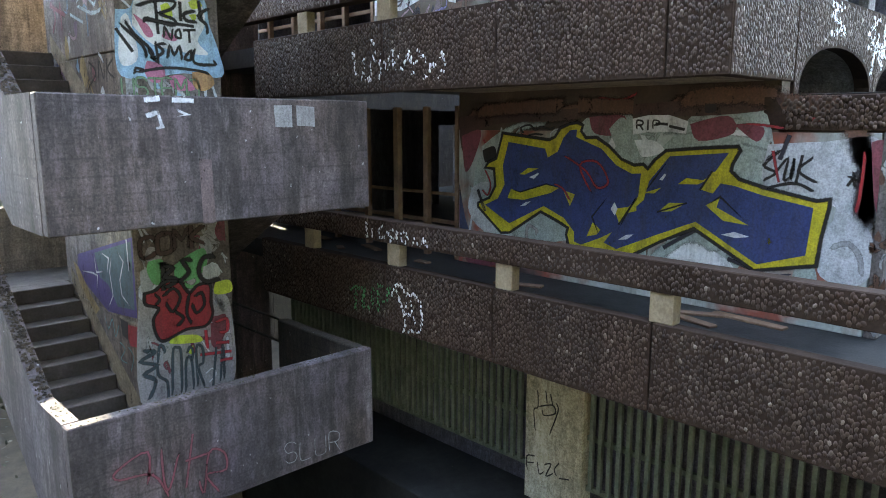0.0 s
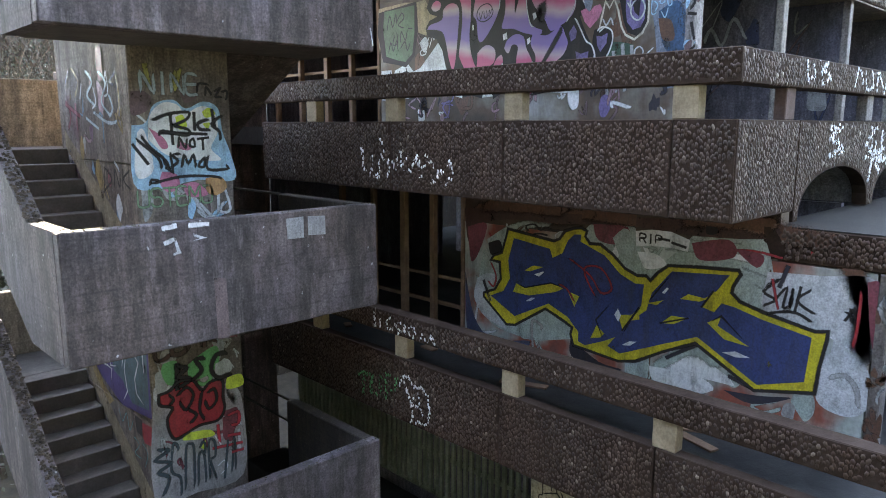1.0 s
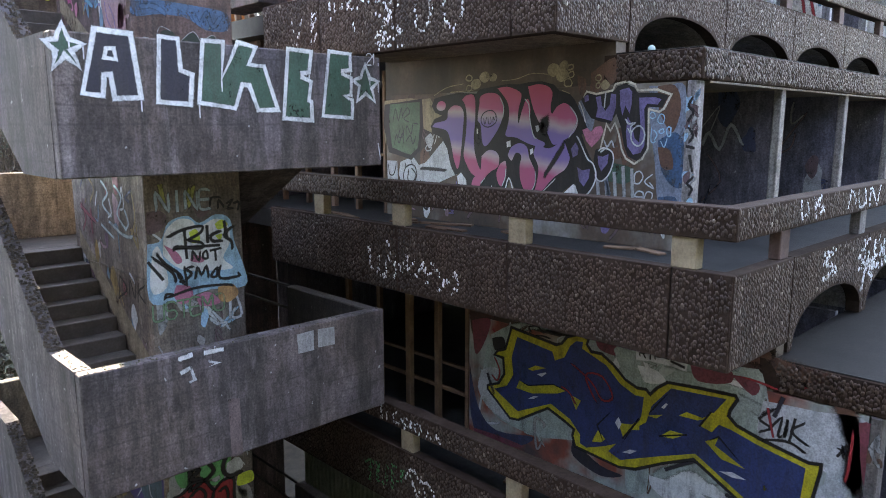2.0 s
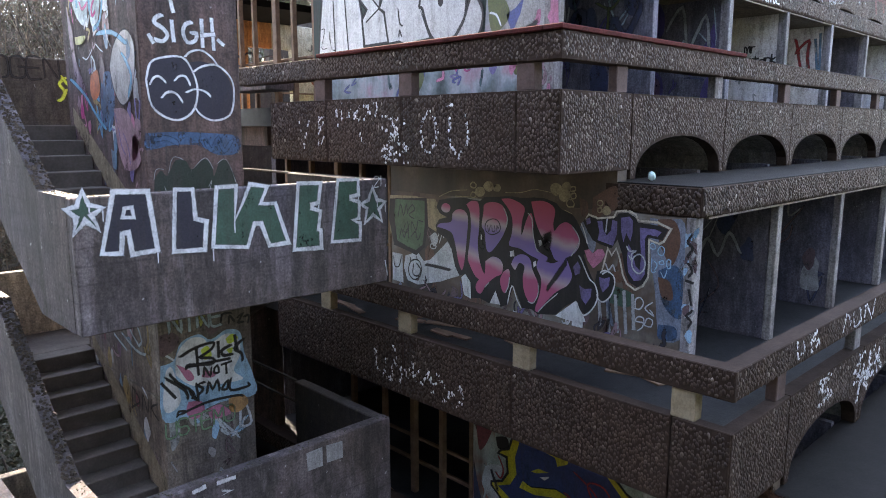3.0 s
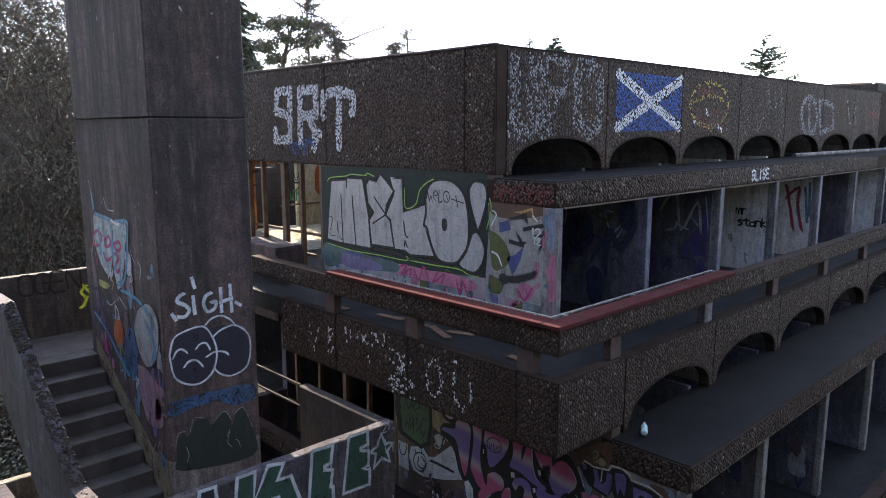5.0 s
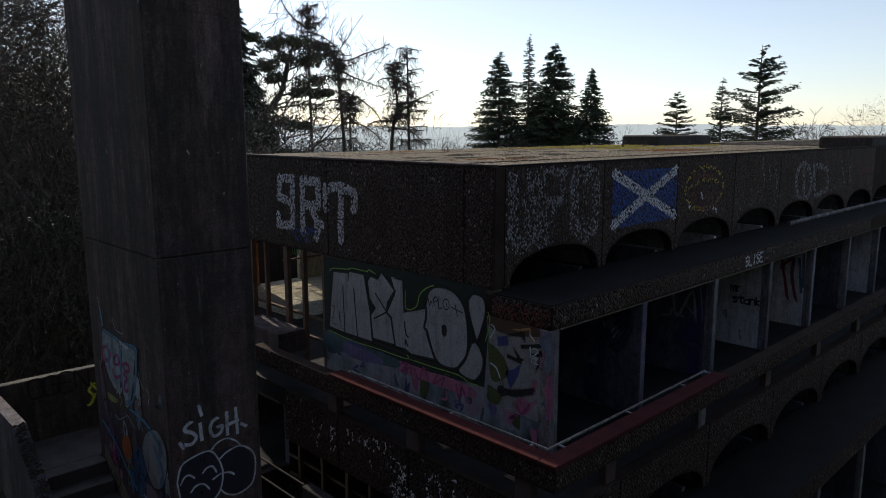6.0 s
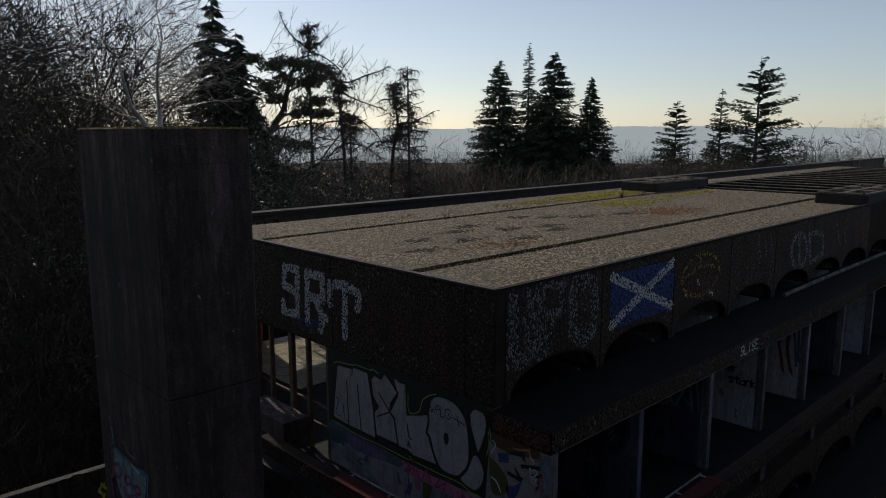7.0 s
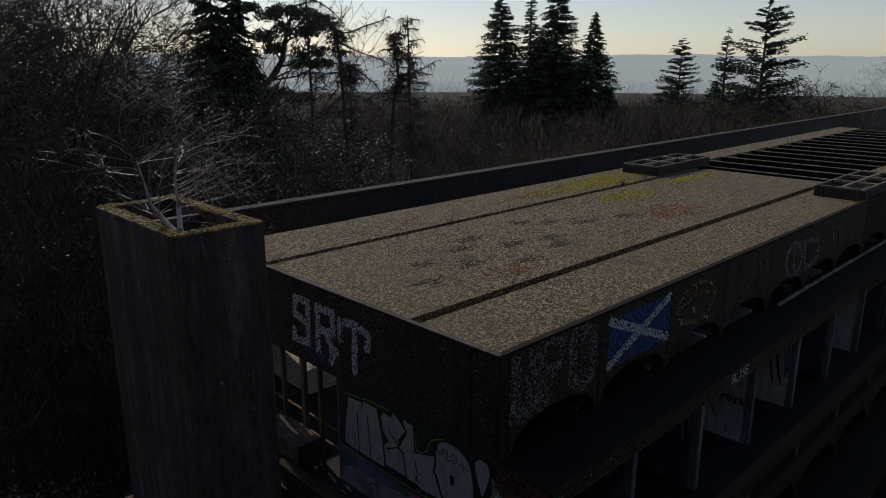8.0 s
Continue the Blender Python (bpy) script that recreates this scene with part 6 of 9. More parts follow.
fill("graffiti", [pairs("7.62,10.69 7.27,10.69 6.99,10.68 6.67,10.7 6.17,10.66 6.2,10.53 6.99,10.53 7.56,10.55")], P_PINK2, END, M, depth=0.0018, curvy=True)
fill("graffiti", [pairs("9.33,10.85 9.28,11.25 9.19,11.78 8.79,11.81 8.78,11.84 8.4,11.84 8.35,11.61 8.27,11.29 8.23,10.83 8.61,10.83 8.96,10.83")], P_SILVER, END, M, "silver bubble-letter mural outlined in black", depth=0.005)
fill("graffiti", [pairs("8.33,11.75 8.25,11.84 8.09,11.82 8,11.93 7.85,11.83 7.7,11.7 7.86,11.5 7.89,11.35 7.79,11.29 7.71,10.9 8.22,10.89 8.27,11.24 8.16,11.37 8.29,11.49")], P_SILVER, END, M, depth=0.0054)
fill("graffiti", [pairs("7.78,11.89 7.52,11.89 7.5,11.44 7.22,11.52 7.07,11.55 7.08,11.3 6.96,11.04 6.88,10.88 7.37,10.84 7.49,10.89 7.7,10.9 7.78,11.29 7.87,11.36 7.69,11.66")], P_SILVER, END, M, depth=0.0058)
fill("graffiti", [pairs("7.06,11.62 7.01,11.78 6.9,11.88 6.72,11.91 6.51,11.87 6.34,11.72 6.27,11.44 6.28,11.1 6.44,10.88 6.62,10.83 6.82,10.86 6.95,11.04 7.03,11.25 7.09,11.29 7.05,11.45")], P_SILVER, END, M, depth=0.0062, curvy=True)
fill("graffiti", [pairs("6.27,11.81 6.18,11.91 6.02,11.9 5.96,11.78 5.99,11.58 6.1,11.31 6.17,11.44 6.25,11.66"),
    pairs("6.21,11.26 6.12,11.29 6,11.14 6.01,10.94 6.12,10.79 6.26,10.77 6.44,10.84 6.3,11.05")], P_SILVER, END, M, depth=0.0062, curvy=True)
brush("graffiti", [pairs("9.33,10.85 9.28,11.25 9.19,11.78 8.79,11.81 8.78,11.84 8.4,11.84 8.35,11.61 8.27,11.29 8.23,10.83 8.61,10.83 8.96,10.83 9.33,10.85"),
    pairs("8.33,11.75 8.25,11.84 8.09,11.82 8,11.93 7.85,11.83 7.7,11.7 7.86,11.5 7.89,11.35 7.79,11.29 7.71,10.9 8.22,10.89 8.27,11.24 8.16,11.37 8.29,11.49 8.33,11.75"),
    pairs("7.78,11.89 7.52,11.89 7.5,11.44 7.22,11.52 7.07,11.55"),
    pairs("7.08,11.3 6.96,11.04 6.88,10.88 7.37,10.84 7.49,10.89 7.7,10.9")], 0.045, P_BLACK, END, M, depth=0.0075, curvy=False)
brush("graffiti", [pairs("7.06,11.62 7.01,11.78 6.9,11.88 6.72,11.91 6.51,11.87 6.34,11.72 6.27,11.44 6.28,11.1 6.44,10.88 6.62,10.83 6.82,10.86 6.95,11.04 7.03,11.25 7.09,11.29 7.05,11.45 7.06,11.62"),
    pairs("6.27,11.81 6.18,11.91 6.02,11.9 5.96,11.78 5.99,11.58 6.1,11.31 6.17,11.44 6.25,11.66 6.27,11.81"),
    pairs("6.21,11.26 6.12,11.29 6,11.14 6.01,10.94 6.12,10.79 6.26,10.77 6.44,10.84 6.3,11.05 6.21,11.26")], 0.045, P_BLACK, END, M, depth=0.0085)
brush("graffiti", [pairs("8.79,11.8 8.8,11.69"),
    pairs("8.94,11.57 8.91,10.84"),
    pairs("8.66,11.57 8.59,10.85"),
    pairs("8.14,11.59 7.91,11.38"),
    pairs("7.9,11.35 8.17,11.21"),
    pairs("7.5,11.32 7.47,11.13 7.41,11.08"),
    pairs("7.49,10.94 7.47,11.03 7.43,10.94")], 0.03, P_BLACK, END, M, depth=0.0085)
fill("graffiti", [pairs("6.65,11.33 6.66,11.27 6.7,11.24 6.74,11.27 6.75,11.33 6.74,11.39 6.7,11.41 6.66,11.39")], P_BLACK, END, M, depth=0.0085, curvy=True)
brush("graffiti", [pairs("8.24,10.84 7.68,10.83 7.44,10.8 6.88,10.81 6.57,10.78")], 0.09, P_BLACK, END, M, depth=0.0045)
brush("graffiti", [pairs("9.39,10.8 8.72,10.75 8.12,10.76 7.46,10.76 7.46,10.83"),
    pairs("7.44,10.77 6.88,10.77 6.44,10.78 6.25,10.73 6.07,10.73"),
    pairs("9.28,11.76 9.18,11.82 8.79,11.86 8.68,11.89 8.34,11.89 8.28,11.92 8.12,11.88"),
    pairs("7.47,11.77 7.46,11.49 7.25,11.55 7.17,11.74 7.03,11.85 6.88,11.91"),
    pairs("5.97,11.32 5.89,11.58 5.92,11.73")], 0.022, P_LIME, END, M, depth=0.0095)
brush("graffiti", [pairs("7.07,11.69 7.05,11.62 7.01,11.72 6.98,11.62 6.95,11.69 6.92,11.6"),
    pairs("6.9,11.69 6.82,11.71 6.86,11.76 6.91,11.69 6.86,11.62"),
    pairs("6.79,11.78 6.8,11.62 6.73,11.63"),
    pairs("6.6,11.69 6.62,11.64 6.66,11.62 6.7,11.64 6.72,11.69 6.7,11.74 6.66,11.76 6.62,11.74 6.6,11.69"),
    pairs("6.66,11.71 6.64,11.66"),
    pairs("6.57,11.67 6.35,11.63"),
    pairs("6.49,11.71 6.45,11.57")], 0.016, P_BLACK, END, M, depth=0.0105)
brush("graffiti", [pairs("9.25,11.21 9.16,11.19 9.25,10.95 9.1,10.93"),
    pairs("9.04,11 9.05,11.17 9,10.89"),
    pairs("8.97,10.9 8.91,10.88")], 0.016, P_BLACK, END, M, depth=0.0105)
fill("graffiti", [pairs("5.92,11.63 5.1,11.61 5.1,10.78 5.12,10.53 5.88,10.55")], P_PALEGREY, END, M, depth=0.0012)
fill("graffiti", [pairs("5.92,11.68 5.12,11.67 5.13,11.57 5.63,11.5 5.92,11.55")], P_RUST, END, M, depth=0.0016, curvy=True, soft=0.05)
fill("graffiti", [pairs("5.93,11.34 5.76,11.28 5.63,11.16 5.59,11.01 5.72,10.88 5.87,10.89"),
    pairs("5.92,10.79 5.69,10.72 5.75,10.57 5.92,10.59")], P_OLIVE, END, M, depth=0.003, curvy=True)
fill("graffiti", [pairs("5.64,11.03 5.5,11.09 5.38,11.19 5.43,11.02 5.55,10.82"),
    pairs("5.77,11.44 5.61,11.48 5.58,11.37 5.76,11.32")], P_BLUE, END, M, depth=0.003)
brush("graffiti", [pairs("5.7,11.49 5.37,11.55 5.34,11.45"),
    pairs("5.37,11.4 5.08,11.47"),
    pairs("5.51,11.39 5.41,11.23 5.34,11.23"),
    pairs("5.58,11.23 5.4,11.21"),
    pairs("5.29,11.35 5.08,11.35 5.2,11.09")], 0.06, P_BLACK, END, M, depth=0.0045, curvy=False)
brush("graffiti", [pairs("5.72,10.77 5.48,10.79 5.18,10.9")], 0.1, P_BLACK, END, M, depth=0.0045)
brush("graffiti", [pairs("5.75,10.77 5.68,10.81 5.63,10.75 5.7,10.72")], 0.07, P_INK, END, M, depth=0.005)
brush("graffiti", [pairs("5.58,11.59 5.43,11.59 5.27,11.64 5.24,11.51 5.12,11.54")], 0.04, P_ORANGE2, END, M, depth=0.005, curvy=False)
brush("graffiti", [pairs("5.87,11.58 5.81,11.53 5.86,11.44 5.89,11.38"),
    pairs("5.89,11.08 5.78,11.04 5.71,10.91"),
    pairs("5.25,11.56 5.19,11.51")], 0.03, P_WHITE, END, M, depth=0.0055)
brush("graffiti", [pairs("5.25,11.29 5.22,11.32 5.23,11.23"),
    pairs("5.19,11.31 5.14,11.31 5.19,11.24 5.12,11.24")], 0.02, P_WHITE, END, M, depth=0.007)
fill("graffiti", [pairs("5.46,10.73 5.32,10.77 5.22,10.69 5.29,10.57 5.42,10.58"),
    pairs("5.24,10.99 5.15,11.04 5.16,10.88 5.24,10.83")], P_PINK2, END, M, depth=0.003, curvy=True, soft=0.04)
fill("graffiti", [pairs("5.37,11.24 5.21,11.23 5.21,10.96 5.32,10.9 5.41,11.01")], P_PALEGREY, END, M, depth=0.0035, curvy=True)
fill("graffiti", [pairs("5.04,11.65 4.94,11.65 4.91,11.23 5.01,11.16")], P_BLUEGREY, END, M, depth=0.012)
fill("graffiti", [pairs("5.01,11.1 4.91,11.17 4.89,10.64 5,10.59")], P_PINK2, END, M, depth=0.012)
brush("graffiti", [pairs("7.61,10.65 7.46,10.69 7.57,10.54 7.37,10.65 7.4,10.53"),
    pairs("7.3,10.67 7.21,10.51 7.11,10.72 7.01,10.56"),
    pairs("6.83,10.69 6.92,10.53 6.71,10.67 6.77,10.53"),
    pairs("6.48,10.64 6.43,10.46 6.37,10.63 6.28,10.46 6.19,10.46"),
    pairs("5.45,10.66 5.36,10.56 5.24,10.73")], 0.03, P_MAGENTA, END, M, depth=0.004)
brush("graffiti", [pairs("7.67,10.55 7.27,10.56"),
    pairs("6.59,10.64 6.25,10.57"),
    pairs("5.33,10.6 5.15,10.78")], 0.04, P_PINK2, END, M, depth=0.003)
fill("graffiti", [pairs("9.43,10.75 9.09,10.77 9.06,10.5 9.4,10.43")], P_TEAL2, END, M, depth=0.0026, curvy=True)
fill("graffiti", [pairs("8.93,10.69 8.16,10.66 8.02,10.54 8.7,10.47 8.97,10.53")], P_LAVENDER, END, M, depth=0.0032, curvy=True)
brush("graffiti", glyphs("12", 5.28, 11.30, 0.12, END, gap=0.9), 0.02, P_WHITE, END, M, depth=0.012)
M = PAN[2]
fill("graffiti", [pairs("1.92,9.261 2.2,9.248 2.25,8.745 2.04,8.733 2.02,8.922 1.97,8.914 1.95,8.751 1.8,8.767"),
    pairs("2.43,9.248 2.59,9.241 2.6,8.984 2.7,8.952 2.67,8.701 2.39,8.715")], P_INK, PARAPET, M, "dark fill of outlined block letters", depth=0.008)
fill("graffiti", [pairs("2.81,9.246 3,9.248 2.97,8.931 3.14,9.258 3.32,9.225 3.24,9.07 3.4,9.061 3.53,8.669 3.32,8.661 3.24,8.884 3.17,8.89 3.09,8.674 2.75,8.718"),
    pairs("3.66,9.238 3.92,9.228 3.89,9.032 3.81,9.02 3.81,8.981 3.91,8.946 3.88,8.766 3.91,8.752 3.91,8.574 3.59,8.59"),
    pairs("4.13,9.249 4.39,9.239 4.39,9.081 4.29,9.068 4.29,9.039 4.4,9.003 4.39,8.825 4.31,8.825 4.41,8.782 4.4,8.602 4.04,8.619"),
    pairs("1.69,9.279 1.73,9.167 1.83,9.138 1.74,9.081 1.79,8.96 1.69,9.049 1.6,8.945 1.63,9.076 1.56,9.146 1.64,9.163"),
    pairs("4.58,9.143 4.64,9.007 4.75,8.982 4.66,8.909 4.7,8.771 4.58,8.853 4.47,8.777 4.5,8.931 4.42,8.984 4.52,9.014")], P_FOREST, PARAPET, M, depth=0.008)
brush("graffiti", [pairs("1.92,9.261 2.2,9.248 2.25,8.745 2.04,8.733 2.02,8.922 1.97,8.914 1.95,8.751 1.8,8.767 1.92,9.261")], 0.05, P_CHALK, PARAPET, M, curvy=False, depth=0.011, drips=2)
brush("graffiti", [pairs("2.43,9.248 2.59,9.241 2.6,8.984 2.7,8.952 2.67,8.701 2.39,8.715 2.43,9.248")], 0.05, P_CHALK, PARAPET, M, curvy=False, depth=0.011, drips=2)
brush("graffiti", [pairs("2.81,9.246 3,9.248 2.97,8.931 3.14,9.258 3.32,9.225 3.24,9.07 3.4,9.061 3.53,8.669 3.32,8.661 3.24,8.884 3.17,8.89 3.09,8.674 2.75,8.718 2.81,9.246")], 0.05, P_CHALK, PARAPET, M, curvy=False, depth=0.011, drips=2)
brush("graffiti", [pairs("3.66,9.238 3.92,9.228 3.89,9.032 3.81,9.02 3.81,8.981 3.91,8.946 3.88,8.766 3.91,8.752 3.91,8.574 3.59,8.59 3.66,9.238")], 0.05, P_CHALK, PARAPET, M, curvy=False, depth=0.011, drips=2)
brush("graffiti", [pairs("4.13,9.249 4.39,9.239 4.39,9.081 4.29,9.068 4.29,9.039 4.4,9.003 4.39,8.825 4.31,8.825 4.41,8.782 4.4,8.602 4.04,8.619 4.13,9.249")], 0.05, P_CHALK, PARAPET, M, curvy=False, depth=0.011, drips=2)
brush("graffiti", [pairs("1.69,9.279 1.73,9.167 1.83,9.138 1.74,9.081 1.79,8.96 1.69,9.049 1.6,8.945 1.63,9.076 1.56,9.146 1.64,9.163 1.69,9.279")], 0.05, P_CHALK, PARAPET, M, curvy=False, depth=0.011, drips=2)
brush("graffiti", [pairs("4.58,9.143 4.64,9.007 4.75,8.982 4.66,8.909 4.7,8.771 4.58,8.853 4.47,8.777 4.5,8.931 4.42,8.984 4.52,9.014 4.58,9.143")], 0.05, P_CHALK, PARAPET, M, curvy=False, depth=0.011, drips=2)
brush("graffiti", [pairs("2,9.12 2.06,9.125 2.07,9.04 1.98,9.047 2,9.12")], 0.04, P_CHALK, PARAPET, M, curvy=False, depth=0.011)
brush("graffiti", glyphs("21.", 4.60, 9.15, 0.11, PARAPET, gap=0.9), 0.014, P_CHALK, PARAPET, M, depth=0.009)
brush("graffiti", [pairs("4.74,8.332 4.77,8.17")], 0.02, P_CHALK, PARAPET, M, depth=0.009)
M = PAN[1]
brush("graffiti", [pairs("2.44,6.46 2.53,6.471"),
    pairs("2.5,6.398 2.56,6.233 2.51,6.21"),
    pairs("2.68,6.463 2.83,6.46"),
    pairs("2.68,6.368 2.79,6.339 2.67,6.318"),
    pairs("2.45,6.331 2.5,6.347")], 0.05, P_CHALK, PARAPET, M, depth=0.009, curvy=False)
fill("graffiti", [pairs("3.65,6.435 3.85,6.441 3.85,6.228 3.66,6.23"),
    pairs("3.9,6.44 4.11,6.428 4.11,6.234 3.9,6.245")], P_PATCH, PARAPET, M, depth=0.008)
fill("graffiti", [pairs("2.87,5.956 2.99,5.941 3,5.365 2.88,5.369")], P_RUSTRUN, PARAPET, M, depth=0.0075)
M = PAN[0]
brush("graffiti", [pairs("2.4,2.866 2.26,3.14 1.97,3.192 1.95,3.278 2.23,3.369 2.21,3.047"),
    pairs("2.35,3.381 2.36,3.022 2.41,2.964 2.51,3.275"),
    pairs("2.65,3.396 2.56,2.916"),
    pairs("2.58,3.166 2.81,3.171"),
    pairs("2.68,2.932 2.73,2.794 2.8,3.175 2.95,3.127 2.96,2.944 2.76,2.958 2.89,2.733")], 0.03, P_DIMRED, PARAPET, M, depth=0.009)
brush("graffiti", glyphs("SLUR", 3.62, 2.77, 0.22, PARAPET, rise=-0.1), 0.012, P_DIM, PARAPET, M, depth=0.009)
M = SHAFT
brush("graffiti", [pairs("2.9,10.86 2.84,10.83 2.82,10.78 2.9,10.73 2.94,10.67 2.89,10.61 2.81,10.62"),
    pairs("2.99,10.8 3,10.63"),
    pairs("2.99,11 3.01,10.91"),
    pairs("3.2,10.82 3.13,10.79 3.1,10.71 3.14,10.62 3.22,10.64 3.24,10.71 3.18,10.71"),
    pairs("3.3,10.84 3.3,10.6"),
    pairs("3.41,10.86 3.42,10.58"),
    pairs("3.3,10.7 3.42,10.72"),
    pairs("2.76,10.65 2.79,10.6"),
    pairs("3.48,10.66 3.52,10.63")], 0.05, P_CHALK, FACE, M, depth=0.004)
fill("graffiti", [pairs("2.7,10.23 2.75,10.39 2.86,10.45 3.07,10.47 3.17,10.35 3.22,10.16 3.17,9.958 3.03,9.855 2.88,9.872 2.74,9.987")], P_INK, FACE, M, depth=0.003, curvy=True)
fill("graffiti", [pairs("3.13,10.42 3.29,10.44 3.48,10.38 3.6,10.21 3.59,9.995 3.48,9.87 3.32,9.856 3.18,9.938 3.23,10.16")], P_INK, FACE, M, depth=0.0022, curvy=True)
brush("graffiti", [pairs("2.7,10.23 2.75,10.39 2.86,10.45 3.07,10.47 3.17,10.35 3.22,10.16 3.17,9.958 3.03,9.855 2.88,9.872 2.74,9.987 2.7,10.23"),
    pairs("3.1,10.47 3.17,10.53 3.28,10.55 3.39,10.49 3.45,10.41"),
    pairs("3.17,10.32 3.28,10.39 3.45,10.41 3.6,10.28 3.62,10.09 3.56,9.905 3.38,9.847 3.24,9.904 3.17,10"),
    pairs("2.73,10.18 2.77,10.25 2.83,10.27 2.9,10.21"),
    pairs("2.98,10.23 3.03,10.28 3.1,10.28 3.15,10.19"),
    pairs("2.84,10.06 2.9,10.12 2.99,10.11 3.06,10.02"),
    pairs("3.09,10.12 3.19,10.16 3.3,10.14 3.36,10.09")], 0.026, P_CHALK, FACE, M, depth=0.0055)
fill("graffiti", [pairs("2.66,9.72 2.93,9.73 3.28,9.72 3.64,9.68 3.64,9.51 3.41,9.49 3.2,9.59 2.93,9.6 2.66,9.56")], P_FADEBLUE, FACE, M, depth=0.002, curvy=True, soft=0.05)
brush("graffiti", [pairs("3.27,9.64 3.34,9.54 3.42,9.65 3.48,9.53 3.58,9.65"),
    pairs("2.73,9.65 2.87,9.67 2.99,9.61")], 0.06, P_FADEBLUE, FACE, M, depth=0.003)
fill("graffiti", [pairs("2.72,9.273 2.79,9.351 2.85,9.294 2.94,9.442 3.05,9.441 3.11,9.349 3.23,9.451 3.33,9.402 3.35,9.269 3.43,9.434 3.53,9.39 3.61,9.153 3.59,8.826 2.76,8.927 2.71,9.093")], P_DKGREEN2, FACE, M, depth=0.0015, curvy=True)
brush("graffiti", [pairs("2.71,9.245 2.74,9.36 2.83,9.359"),
    pairs("2.86,9.306 2.92,9.478 3.04,9.443"),
    pairs("3.09,9.32 3.26,9.464 3.35,9.332"),
    pairs("3.38,9.391 3.5,9.435 3.61,9.153"),
    pairs("2.81,9.194 2.84,9.093 2.81,9.007"),
    pairs("3.28,9.156 3.32,9.224 3.29,9.09 3.34,9.014"),
    pairs("3.38,9.097 3.42,9.061 3.44,8.979")], 0.008, P_DIM, FACE, M, depth=0.004)
fill("graffiti", [pairs("9.25,11.15 9.11,10.87 9.05,10.52 8.82,10.21 9.08,10.24 9.21,10.68")], P_PURPLE, FLANK, M, depth=0.0016, curvy=True)
fill("graffiti", [pairs("9.04,11.55 8.47,11.54 8.49,11.29 8.63,10.88 8.92,10.99 9.07,11.25"),
    pairs("8.41,11.51 8.05,11.55 8.11,11.25 8.29,10.86 8.5,10.93")], P_DIMBLUE, FLANK, M, depth=0.002, curvy=True, soft=0.03)
brush("graffiti", [pairs("9.05,11.8 9.02,11.64"),
    pairs("8.97,11.57 8.46,11.54"),
    pairs("8.42,11.52 8.01,11.56 8.01,11.43 8.06,11.19 8.2,10.89 8.42,10.81"),
    pairs("8.47,11.47 8.49,11.23 8.49,10.96"),
    pairs("8.88,11.4 8.88,11.11"),
    pairs("8.36,10.76 7.88,10.73 7.5,10.58"),
    pairs("7.68,10.53 7.46,10.29 7.58,10.07"),
    pairs("9.33,10.35 8.85,10.14 8.54,9.92 8.23,9.74")], 0.06, P_SKY, FLANK, M, depth=0.0032)
brush("graffiti", [pairs("8.49,11.54 8.32,11.51 8.16,11.51")], 0.05, P_CHALK, FLANK, M, depth=0.005)
brush("graffiti", [pairs("9.11,11.24 9.05,11.33 8.93,11.37 8.81,11.32 8.89,11.22 9.05,11.18 9.11,11.24"),
    pairs("8.71,11.29 8.57,11.34 8.55,11.25 8.71,11.21 8.71,11.29"),
    pairs("8.43,11.27 8.28,11.31 8.23,11.25 8.36,11.2 8.43,11.27"),
    pairs("8.79,11.14 8.71,11.05 8.53,11.1"),
    pairs("8.43,11.17 8.32,11.12 8.42,11.04 8.41,10.95 8.3,10.99")], 0.045, P_MAGENTA, FLANK, M, depth=0.0045)
fill("graffiti", [pairs("8.61,10.34 8.39,10.38 8.37,10.15 8.56,10.07 8.66,10.17")], P_ORANGE, FLANK, M, depth=0.003, curvy=True)
fill("graffiti", [pairs("8.02,10.39 7.89,10.59 7.65,10.72 7.47,10.71 7.34,10.57 7.37,10.3 7.52,10.08 7.75,10 7.94,10.16")], P_PALEGREY, FLANK, M, depth=0.0026, curvy=True, soft=0.03)
brush("graffiti", [pairs("8.01,10.26 8.01,10.18"),
    pairs("7.86,10.3 7.88,10.15"),
    pairs("8.02,10.39 7.89,10.59 7.65,10.72 7.47,10.71 7.34,10.57 7.37,10.3 7.52,10.08 7.75,10 7.94,10.16 8.02,10.39")], 0.016, P_INK, FLANK, M, depth=0.0046)
brush("graffiti", [pairs("8.82,10.55 8.68,10.52 8.48,10.62"),
    pairs("8.38,10.66 8.28,10.6 8.18,10.56"),
    pairs("8.07,10.79 8.03,10.7 7.95,10.59")], 0.016, P_PALE, FLANK, M, depth=0.0046)
fill("graffiti", [pairs("8,9.97 7.61,9.92 7.37,9.45 7.77,9.34 7.97,9.62")], P_PINKDIM, FLANK, M, depth=0.002, curvy=True, soft=0.05)
brush("graffiti", [pairs("7.9,9.78 7.85,9.59 7.75,9.49"),
    pairs("7.79,9.73 7.67,9.57 7.64,9.39"),
    pairs("7.98,9.92 7.93,9.83")], 0.02, P_LAVENDER, FLANK, M, depth=0.004)
fill("graffiti", [pairs("9.03,10.78 8.69,10.77 8.77,10.7 9.01,10.7")], P_ACIDDIM, FLANK, M, depth=0.0036, curvy=True)
fill("graffiti", [pairs("8.28,10.35 8,10.33 7.96,10.02 8.11,9.77 8.37,9.88")], P_FADEBLUE, FLANK, M, depth=0.0018, curvy=True, soft=0.04)
